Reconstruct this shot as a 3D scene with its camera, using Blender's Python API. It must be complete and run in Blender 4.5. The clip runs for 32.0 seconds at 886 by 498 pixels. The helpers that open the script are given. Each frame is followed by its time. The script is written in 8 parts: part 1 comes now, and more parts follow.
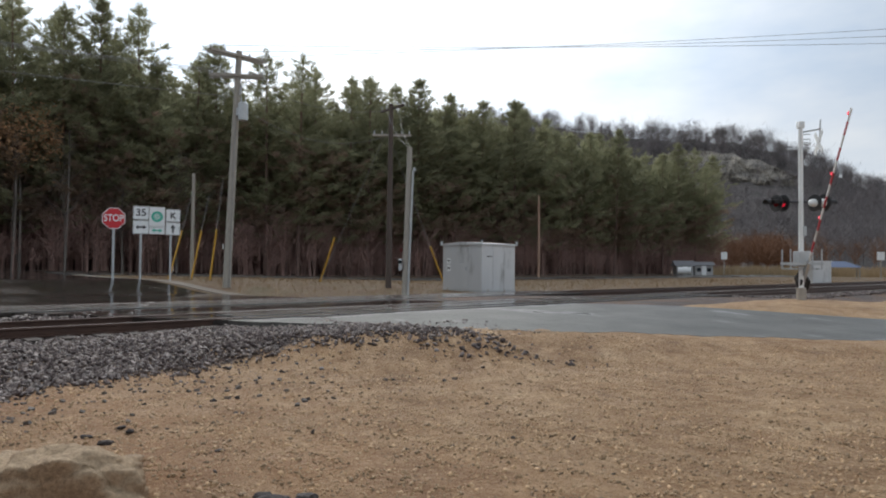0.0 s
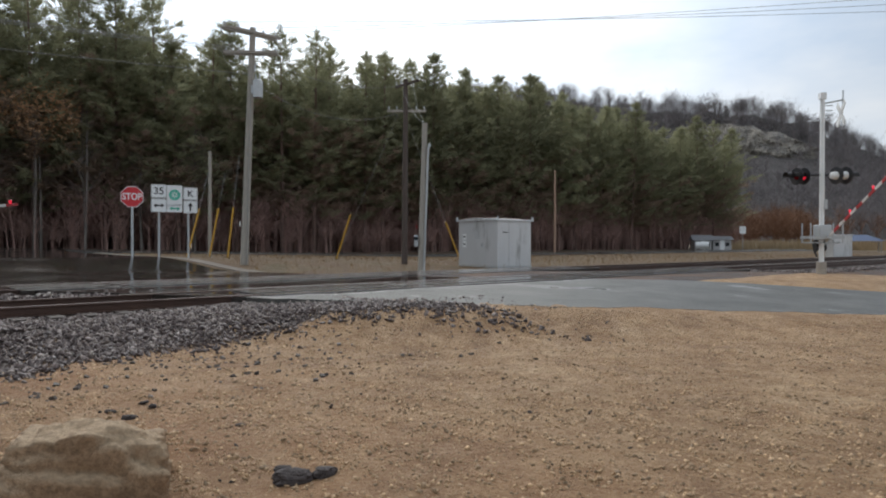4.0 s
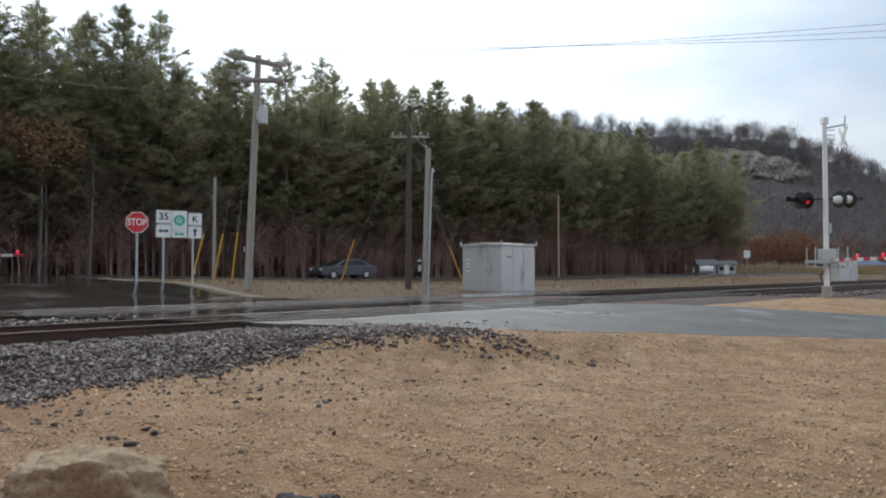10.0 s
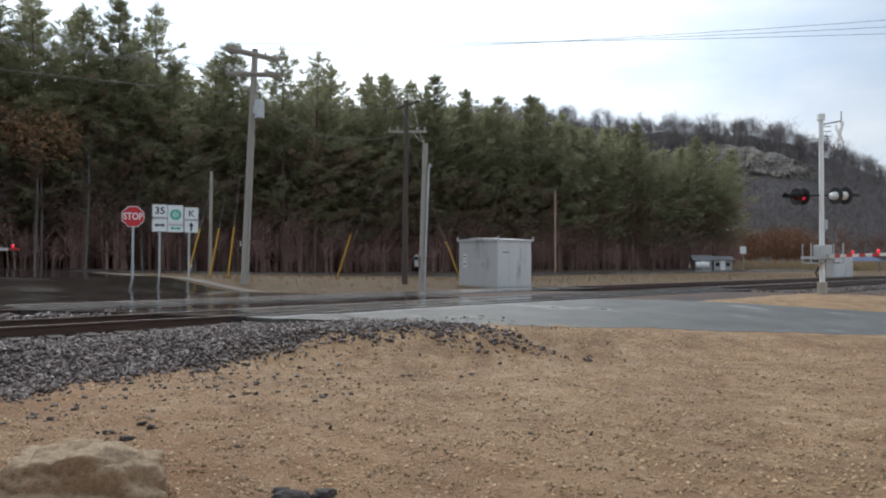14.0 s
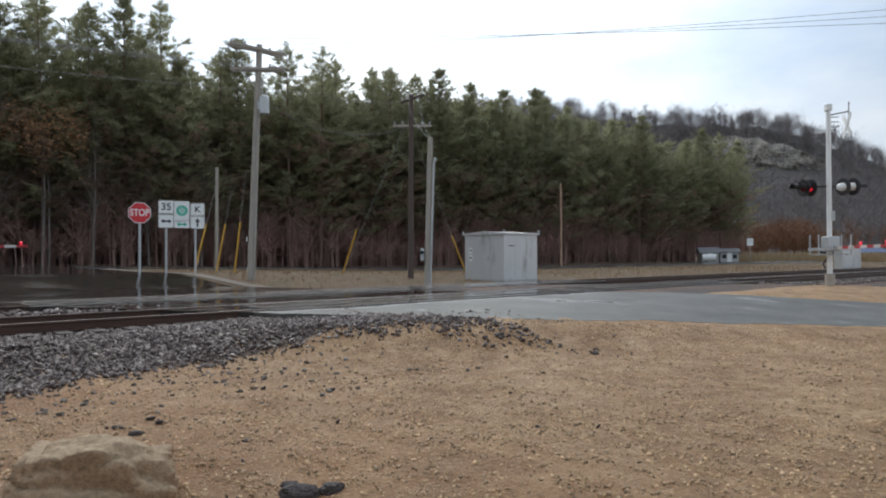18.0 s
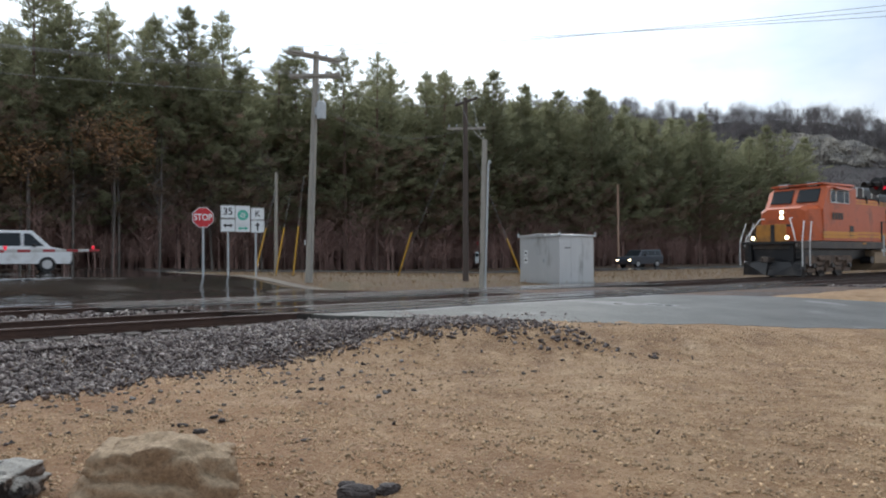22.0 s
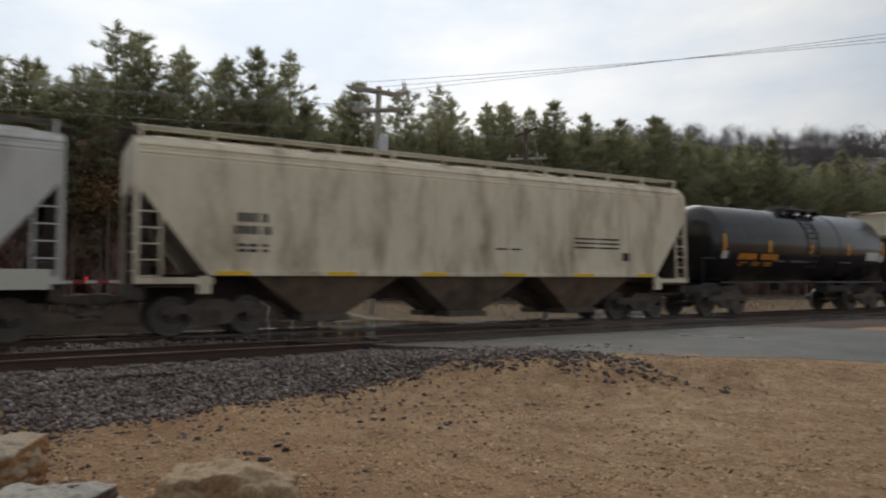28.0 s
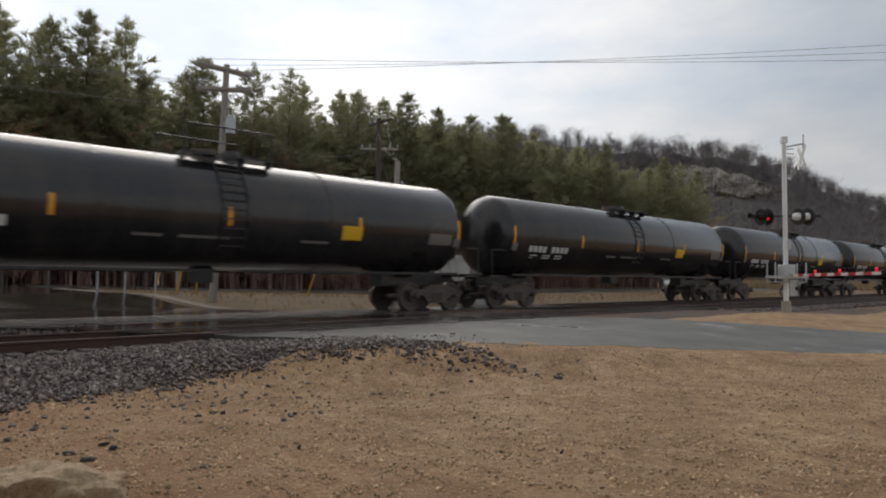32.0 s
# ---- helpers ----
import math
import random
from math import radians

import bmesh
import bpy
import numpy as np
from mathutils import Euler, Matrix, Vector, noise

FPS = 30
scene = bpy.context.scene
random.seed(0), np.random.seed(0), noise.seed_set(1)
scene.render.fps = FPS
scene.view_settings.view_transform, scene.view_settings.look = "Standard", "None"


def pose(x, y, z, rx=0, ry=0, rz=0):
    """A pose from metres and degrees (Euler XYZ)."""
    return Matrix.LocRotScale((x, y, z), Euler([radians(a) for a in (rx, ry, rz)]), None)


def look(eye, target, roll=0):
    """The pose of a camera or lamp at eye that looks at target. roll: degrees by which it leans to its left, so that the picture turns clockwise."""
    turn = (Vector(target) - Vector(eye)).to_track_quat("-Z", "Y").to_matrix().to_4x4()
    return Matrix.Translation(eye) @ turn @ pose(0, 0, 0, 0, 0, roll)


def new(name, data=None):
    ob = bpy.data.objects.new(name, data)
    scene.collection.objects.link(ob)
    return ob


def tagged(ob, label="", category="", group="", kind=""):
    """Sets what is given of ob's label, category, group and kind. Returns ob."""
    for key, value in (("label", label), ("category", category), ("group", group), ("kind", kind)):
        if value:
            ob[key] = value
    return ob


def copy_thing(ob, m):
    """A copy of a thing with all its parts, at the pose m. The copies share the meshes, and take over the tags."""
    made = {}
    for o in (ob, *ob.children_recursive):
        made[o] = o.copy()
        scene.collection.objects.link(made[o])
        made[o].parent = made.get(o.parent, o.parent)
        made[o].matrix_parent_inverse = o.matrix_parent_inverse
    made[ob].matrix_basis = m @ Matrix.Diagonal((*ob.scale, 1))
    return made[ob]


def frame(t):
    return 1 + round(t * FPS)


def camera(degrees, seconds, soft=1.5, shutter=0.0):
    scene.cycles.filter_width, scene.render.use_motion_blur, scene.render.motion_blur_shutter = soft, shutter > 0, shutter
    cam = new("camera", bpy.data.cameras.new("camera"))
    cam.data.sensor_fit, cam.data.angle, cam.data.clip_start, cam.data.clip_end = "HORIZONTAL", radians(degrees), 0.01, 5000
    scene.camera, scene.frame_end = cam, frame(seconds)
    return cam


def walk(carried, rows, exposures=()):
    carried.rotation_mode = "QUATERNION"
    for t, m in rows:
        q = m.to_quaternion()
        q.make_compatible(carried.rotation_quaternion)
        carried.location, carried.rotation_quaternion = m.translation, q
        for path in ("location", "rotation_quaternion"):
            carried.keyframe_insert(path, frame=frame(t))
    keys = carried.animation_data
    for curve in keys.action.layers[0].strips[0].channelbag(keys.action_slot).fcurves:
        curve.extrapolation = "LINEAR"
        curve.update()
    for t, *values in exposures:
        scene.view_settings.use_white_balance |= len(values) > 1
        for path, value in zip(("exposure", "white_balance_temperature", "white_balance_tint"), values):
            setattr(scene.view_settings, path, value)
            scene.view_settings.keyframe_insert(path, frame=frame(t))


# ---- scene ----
FOV = 66.0
EYE = (0.0, 0.0, 1.03)
cam = camera(FOV, 32.0, soft=2.0, shutter=0.16)
# seconds, yaw, pitch, roll of the hand-held camera, which stands in one spot
TURNS = [
    (0, 0.49, 1.42, -0.43),
    (0.5, -0.31, 1.57, -2.54),
    (1, 1.44, 1.25, -2.24),
    (1.5, 1.56, 1.47, -1.01),
    (2, 1.62, 1.40, -0.88),
    (2.5, 1.90, 0.79, -0.57),
    (3, 1.88, 0.03, -0.10),
    (3.5, 1.99, -0.51, -0.05),
    (5.5, 0.66, -0.65, -0.09),
    (6, 0.39, 0.36, 0.01),
    (6.5, -0.22, 2.12, 0.01),
    (7, -0.20, 2.09, 0.03),
    (7.5, 1.15, 2.07, 0.16),
    (8, 1.88, 1.96, 0.21),
    (8.5, 1.82, 1.89, 0.17),
    (9, 2.17, 1.70, 0.35),
    (9.5, 2.20, 1.52, 0.11),
    (10, 2.13, 1.49, 0.03),
    (10.5, 1.79, 1.33, -0.03),
    (11, 1.61, 1.19, 0.16),
    (11.5, 1.57, 1.01, 0.10),
    (12, 1.53, 1.20, -0.07),
    (12.5, 1.61, 1.05, -0.23),
    (13, 1.61, 1.12, -0.25),
    (13.5, 1.77, 1.05, -0.20),
    (14, 1.85, 1.08, -0.12),
    (14.5, 1.74, 1.07, -0.08),
    (16.5, 2.15, 1.04, -0.29),
    (17, 1.87, 0.83, -0.02),
    (17.5, 1.84, 0.44, -0.10),
    (18, 2.34, 0.58, 0.27),
    (18.5, 2.97, 0.38, 0.25),
    (19, 3.31, 0.08, 0.26),
    (19.5, 3.67, 0.12, 0.36),
    (20, 4.26, 0.33, 0.36),
    (20.5, 4.57, 0.09, 0.22),
    (21, 5.42, -0.19, 0.02),
    (21.5, 6.26, -0.17, -0.06),
    (22, 6.94, 0.82, 0.44),
    (22.5, 7.08, 2.11, 0.96),
    (23, 8.25, 1.51, 0.95),
    (23.5, 8.98, 0.91, 1.67),
    (24, 12.19, 0.92, 1.88),
    (24.5, 21.87, 2.62, 1.39),
    (25, 38.0, 2.5, 1.0),
    (25.5, 59.0, 2.6, 0.7),
    (26, 80.5, 2.6, 0.4),
    (26.5, 90.9, 2.55, 0.25),
    (26.6, 89.2, 2.65, 0.4),
    (26.7, 86.25, 2.78, 0.7),
    (26.8, 81.8, 2.9, 0.95),
    (26.9, 77.0, 3.05, 1.12),
    (27, 71.18, 3.18, 1.34),
    (27.3, 52.06, 3.59, 0.93),
    (27.5, 38.02, 4.03, 1.81),
    (28, 12.05, 3.41, 0.44),
    (28.5, 3.20, 3.03, 0.74),
    (29, 0.37, 2.72, 0.46),
    (29.5, -1.61, 2.77, -0.86),
    (30, -1.74, 3.00, -0.98),
    (30.5, -2.53, 3.09, -0.31),
    (31, -2.80, 2.69, -0.08),
    (31.5, -1.26, 2.63, -0.18),
    (32, -0.54, 2.56, -0.38),
]
walk(cam, [(t, pose(*EYE, 90 + p, r, y)) for t, y, p, r in TURNS],
     exposures=[(0, 0.34, 6400, 10), (3.5, 0.34, 6400, 10), (6, 0.44, 6200, 9), (21, 0.44, 6200, 9), (22, 0.52, 6150, 9), (24, 0.55, 5980, 10), (26.5, 0.50, 6650, 13), (27.2, 0.36, 6750, 14), (28, -0.17, 6900, 11), (32, -0.07, 6900, 12)])

# ---- light: an overcast, wet late-autumn sky ----
world = bpy.data.worlds.new("overcast_sky")
scene.world = world
world.use_nodes = True
wn, wl = world.node_tree.nodes, world.node_tree.links
wn.clear()
w_out = wn.new("ShaderNodeOutputWorld")
w_bg = wn.new("ShaderNodeBackground")
w_sky = wn.new("ShaderNodeTexSky")
w_sky.sky_type, w_sky.sun_disc = "NISHITA", False
w_sky.sun_elevation, w_sky.sun_rotation = radians(32), radians(-25)
w_tc = wn.new("ShaderNodeTexCoord")
w_map = wn.new("ShaderNodeMapping")
w_map.inputs["Scale"].default_value = (1.3, 1.3, 3.4)
w_noise = wn.new("ShaderNodeTexNoise")
w_noise.inputs["Scale"].default_value = 1.6
w_noise.inputs["Detail"].default_value = 6
w_noise.inputs["Roughness"].default_value = 0.55
w_ramp = wn.new("ShaderNodeValToRGB")
w_ramp.color_ramp.elements[0].position, w_ramp.color_ramp.elements[0].color = 0.38, (0.66, 0.77, 0.91, 1)
w_ramp.color_ramp.elements[1].position, w_ramp.color_ramp.elements[1].color = 0.62, (0.98, 1.01, 1.03, 1)
w_scale = wn.new("ShaderNodeMix")
w_scale.data_type, w_scale.blend_type = "RGBA", "MIX"
w_scale.inputs[0].default_value = 0.93
w_dim = wn.new("ShaderNodeMix")
w_dim.data_type, w_dim.blend_type = "RGBA", "MULTIPLY"
w_dim.inputs[0].default_value = 1.0
w_dim.inputs[7].default_value = (0.10, 0.10, 0.10, 1)
wl.new(w_tc.outputs["Generated"], w_map.inputs["Vector"])
wl.new(w_map.outputs[0], w_noise.inputs["Vector"])
wl.new(w_noise.outputs["Fac"], w_ramp.inputs[0])
wl.new(w_sky.outputs[0], w_dim.inputs[6])
wl.new(w_dim.outputs[2], w_scale.inputs[6])
wl.new(w_ramp.outputs[0], w_scale.inputs[7])
w_dot = wn.new("ShaderNodeVectorMath")
w_dot.operation, w_dot.inputs[1].default_value = "DOT_PRODUCT", (-0.36, 0.77, 0.53)
w_glow = wn.new("ShaderNodeMapRange")
w_glow.interpolation_type = "SMOOTHSTEP"
w_glow.inputs["From Min"].default_value, w_glow.inputs["From Max"].default_value = 0.52, 1.0
w_glow.inputs["To Min"].default_value, w_glow.inputs["To Max"].default_value = 0.62, 1.2
w_mul = wn.new("ShaderNodeMix")
w_mul.data_type, w_mul.blend_type = "RGBA", "MULTIPLY"
w_mul.inputs[0].default_value = 1.0
wl.new(w_tc.outputs["Generated"], w_dot.inputs[0])
wl.new(w_dot.outputs["Value"], w_glow.inputs["Value"])
wl.new(w_scale.outputs[2], w_mul.inputs[6])
wl.new(w_glow.outputs[0], w_mul.inputs[7])
wl.new(w_mul.outputs[2], w_bg.inputs["Color"])
w_bg.inputs["Strength"].default_value = 1.04
wl.new(w_bg.outputs[0], w_out.inputs[0])
sun = new("sun", bpy.data.lights.new("sun", "SUN"))
sun.data.energy, sun.data.angle, sun.data.color = 1.75, radians(60), (1.0, 0.96, 0.9)
sun.matrix_world = look((0, 0, 60), (0 + 30 * math.sin(radians(25)), -30 * math.cos(radians(25)), 41))

# ---- plan: the two tracks and the highway run along U, V points away from the camera ----
TA = radians(47.5)
U = Vector((math.sin(TA), math.cos(TA), 0))
V = Vector((-math.cos(TA), math.sin(TA), 0))
NEAR_TRACK, FAR_TRACK, HIGHWAY = 13.3, 17.8, 41.2


def uv(u, v, z=0.0):
    return U * u + V * v + Vector((0, 0, z))


def to_uv(x, y):
    return x * U.x + y * U.y, x * V.x + y * V.y


def along(u, v, z=0.0, turn=0.0):
    """A pose whose x axis runs along the track, away to the far end, and whose y axis points away from the camera."""
    p = uv(u, v, z)
    return pose(p.x, p.y, p.z, 0, 0, 42.5 + turn)


def bend(u):
    """How far the tracks have swung towards the camera's side at u: straight over the crossing, a curve west of it."""
    q = 4 - np.asarray(u, float)
    return np.where(q < 0, 0, np.where(q < 8, 0.075 * q * q / 16, 0.075 * (q - 4)))


def on_track(u, v, half=6.0):
    """A pose on the curved track whose x axis runs the way the train goes, for a vehicle with trucks half apart."""
    a, b = uv(u - half, v - float(bend(u - half))), uv(u + half, v - float(bend(u + half)))
    p, d = (a + b) / 2, a - b
    return pose(p.x, p.y, 0, 0, 0, math.degrees(math.atan2(d.y, d.x)))


# ---- mesh helpers ----
def part(name, bm, material, parent=None, label="", smooth=False):
    me = bpy.data.meshes.new(name)
    if smooth:
        for f in bm.faces:
            f.smooth = True
    bm.to_mesh(me)
    bm.free()
    return link(name, me, material, parent, label)


def link(name, me, material, parent=None, label=""):
    if material is not None and not me.materials:
        for m in material if isinstance(material, (list, tuple)) else [material]:
            me.materials.append(m)
    ob = new(name, me)
    if parent is not None:
        ob.parent = parent
    if label:
        ob["label"] = label
    return ob


def empty(name, m, label, category, group="", kind=""):
    ob = new(name)
    ob.matrix_world = m
    return tagged(ob, label, category, group, kind)


def box(bm, cx, cy, cz, sx, sy, sz, bevel=0.0, rot=None):
    m = Matrix.Translation((cx, cy, cz))
    if rot is not None:
        m = m @ rot
    r = bmesh.ops.create_cube(bm, size=1.0, matrix=m @ Matrix.Diagonal((sx, sy, sz, 1)))
    if bevel > 0:
        es = list({e for v in r["verts"] for e in v.link_edges})
        bmesh.ops.bevel(bm, geom=es, offset=bevel, segments=2, affect="EDGES", profile=0.6)
    return r["verts"]


def cyl(bm, a, b, r1, r2=None, seg=12, caps=True):
    a, b = Vector(a), Vector(b)
    d = b - a
    m = Matrix.Translation((a + b) / 2) @ d.to_track_quat("Z", "Y").to_matrix().to_4x4()
    return bmesh.ops.create_cone(bm, cap_ends=caps, segments=seg, radius1=r1, radius2=r1 if r2 is None else r2, depth=d.length, matrix=m)["verts"]


def pipe(bm, pts, r, seg=8):
    for a, b in zip(pts[:-1], pts[1:]):
        cyl(bm, a, b, r, r, seg)
    for p in pts[1:-1]:
        bmesh.ops.create_icosphere(bm, subdivisions=1, radius=r * 1.02, matrix=Matrix.Translation(p))


def prism(bm, profile, x0, x1, axis="x"):
    """Extrude a closed profile of (y, z) along x from x0 to x1 (or of (x, z) along y)."""
    def at(p, q):
        return (q, p[0], p[1]) if axis == "x" else (p[0], q, p[1])
    a = [bm.verts.new(at(p, x0)) for p in profile]
    b = [bm.verts.new(at(p, x1)) for p in profile]
    n = len(profile)
    for i in range(n):
        j = (i + 1) % n
        bm.faces.new((a[i], a[j], b[j], b[i]))
    bm.faces.new(a[::-1])
    bm.faces.new(b)
    bmesh.ops.recalc_face_normals(bm, faces=bm.faces[:])


def loft(bm, sections, close=True):
    """Skin through rings of equal vertex count."""
    rings = [[bm.verts.new(p) for p in s] for s in sections]
    n = len(rings[0])
    for r, q in zip(rings[:-1], rings[1:]):
        for i in range(n):
            j = (i + 1) % n
            bm.faces.new((r[i], r[j], q[j], q[i]))
    if close:
        bm.faces.new(rings[0][::-1])
        bm.faces.new(rings[-1])
    bmesh.ops.recalc_face_normals(bm, faces=bm.faces[:])


def raw(name, verts, faces, material, parent=None, label="", smooth=False):
    me = bpy.data.meshes.new(name)
    me.from_pydata(verts, [], faces)
    if smooth:
        me.polygons.foreach_set("use_smooth", [True] * len(me.polygons))
    me.update()
    return link(name, me, material, parent, label)


# ---- materials ----
def mat(name, base, rough=0.7, metal=0.0, vary=0.25, scale=4.0, fine=40.0, bump=0.15, dirt=None, dirt_amount=0.0,
        dirt_scale=1.2, thin=0.0, obj_random=0.0, spec=0.5, emit=0.0, coat=0.0, stretch=(1, 1, 1), bump_dist=0.02, island=0.0):
    m = bpy.data.materials.new(name)
    m.use_nodes = True
    n, l = m.node_tree.nodes, m.node_tree.links
    b = n["Principled BSDF"]
    b.inputs["Roughness"].default_value = rough
    b.inputs["Metallic"].default_value = metal
    b.inputs["Specular IOR Level"].default_value = spec
    b.inputs["Coat Weight"].default_value = coat
    tc = n.new("ShaderNodeTexCoord")
    mp = n.new("ShaderNodeMapping")
    mp.inputs["Scale"].default_value = stretch
    l.new(tc.outputs["Object"], mp.inputs["Vector"])
    big = n.new("ShaderNodeTexNoise")
    big.inputs["Scale"].default_value, big.inputs["Detail"].default_value = scale, 5
    small = n.new("ShaderNodeTexNoise")
    small.inputs["Scale"].default_value, small.inputs["Detail"].default_value = fine, 4
    l.new(mp.outputs[0], big.inputs["Vector"])
    l.new(mp.outputs[0], small.inputs["Vector"])
    add = n.new("ShaderNodeMath")
    add.operation = "ADD"
    l.new(big.outputs["Fac"], add.inputs[0])
    l.new(small.outputs["Fac"], add.inputs[1])
    if obj_random > 0:
        info = n.new("ShaderNodeObjectInfo")
        mul = n.new("ShaderNodeMath")
        mul.operation, mul.inputs[1].default_value = "MULTIPLY_ADD", obj_random
        l.new(info.outputs["Random"], mul.inputs[0])
        l.new(add.outputs[0], mul.inputs[2])
        add = mul
    if island > 0:
        geo = n.new("ShaderNodeNewGeometry")
        mul = n.new("ShaderNodeMath")
        mul.operation, mul.inputs[1].default_value = "MULTIPLY_ADD", island
        l.new(geo.outputs["Random Per Island"], mul.inputs[0])
        l.new(add.outputs[0], mul.inputs[2])
        add = mul
    rng = n.new("ShaderNodeMapRange")
    rng.inputs["From Min"].default_value, rng.inputs["From Max"].default_value = 0.6, 1.4 + obj_random + island
    rng.inputs["To Min"].default_value, rng.inputs["To Max"].default_value = 1 - vary, 1 + vary
    l.new(add.outputs[0], rng.inputs["Value"])
    hsv = n.new("ShaderNodeHueSaturation")
    hsv.inputs["Color"].default_value = (*base, 1)
    l.new(rng.outputs[0], hsv.inputs["Value"])
    col = hsv.outputs[0]
    if dirt is not None:
        dn = n.new("ShaderNodeTexNoise")
        dn.inputs["Scale"].default_value, dn.inputs["Detail"].default_value, dn.inputs["Roughness"].default_value = dirt_scale, 8, 0.65
        l.new(mp.outputs[0], dn.inputs["Vector"])
        dr = n.new("ShaderNodeMapRange")
        dr.inputs["From Min"].default_value, dr.inputs["From Max"].default_value = 0.62 - dirt_amount * 0.35, 0.78 - dirt_amount * 0.2
        l.new(dn.outputs["Fac"], dr.inputs["Value"])
        mx = n.new("ShaderNodeMix")
        mx.data_type = "RGBA"
        l.new(dr.outputs[0], mx.inputs[0])
        l.new(col, mx.inputs[6])
        mx.inputs[7].default_value = (*dirt, 1)
        col = mx.outputs[2]
    l.new(col, b.inputs["Base Color"])
    if thin > 0:
        tl = n.new("ShaderNodeBsdfTranslucent")
        sh = n.new("ShaderNodeMixShader")
        sh.inputs[0].default_value = thin
        l.new(col, tl.inputs["Color"])
        l.new(b.outputs[0], sh.inputs[1])
        l.new(tl.outputs[0], sh.inputs[2])
        l.new(sh.outputs[0], n["Material Output"].inputs["Surface"])
    if emit > 0:
        b.inputs["Emission Color"].default_value = (*base, 1)
        b.inputs["Emission Strength"].default_value = emit
    if bump > 0:
        bp = n.new("ShaderNodeBump")
        bp.inputs["Strength"].default_value, bp.inputs["Distance"].default_value = bump, bump_dist
        l.new(small.outputs["Fac"], bp.inputs["Height"])
        l.new(bp.outputs[0], b.inputs["Normal"])
    return m


def zone_mat(name, build):
    m = bpy.data.materials.new(name)
    m.use_nodes = True
    build(m.node_tree.nodes, m.node_tree.links, m.node_tree.nodes["Principled BSDF"])
    return m


def nz(n, l, vec, scale, detail=6, rough=0.6):
    t = n.new("ShaderNodeTexNoise")
    t.inputs["Scale"].default_value, t.inputs["Detail"].default_value, t.inputs["Roughness"].default_value = scale, detail, rough
    l.new(vec, t.inputs["Vector"])
    return t.outputs["Fac"]


def math_node(n, l, op, a, b=None, c=None, clamp=False):
    t = n.new("ShaderNodeMath")
    t.operation, t.use_clamp = op, clamp
    for i, x in enumerate((a, b, c)):
        if x is None:
            continue
        if isinstance(x, (int, float)):
            t.inputs[i].default_value = x
        else:
            l.new(x, t.inputs[i])
    return t.outputs[0]


def ramp_node(n, l, fac, stops):
    t = n.new("ShaderNodeValToRGB")
    e = t.color_ramp.elements
    while len(e) < len(stops):
        e.new(0.5)
    for k, (p, c) in zip(e, stops):
        k.position, k.color = p, (*c, 1)
    l.new(fac, t.inputs[0])
    return t.outputs[0]


def mix_node(n, l, fac, a, b, mode="MIX"):
    t = n.new("ShaderNodeMix")
    t.data_type, t.blend_type = "RGBA", mode
    for i, x in ((0, fac), (6, a), (7, b)):
        if isinstance(x, (int, float)):
            t.inputs[i].default_value = x
        elif isinstance(x, tuple):
            t.inputs[i].default_value = (*x, 1)
        else:
            l.new(x, t.inputs[i])
    return t.outputs[2]


def plan_coords(n, l):
    tc = n.new("ShaderNodeTexCoord")
    du = n.new("ShaderNodeVectorMath")
    du.operation, du.inputs[1].default_value = "DOT_PRODUCT", U
    dv = n.new("ShaderNodeVectorMath")
    dv.operation, dv.inputs[1].default_value = "DOT_PRODUCT", V
    l.new(tc.outputs["Object"], du.inputs[0])
    l.new(tc.outputs["Object"], dv.inputs[0])
    return tc.outputs["Object"], du.outputs["Value"], dv.outputs["Value"]


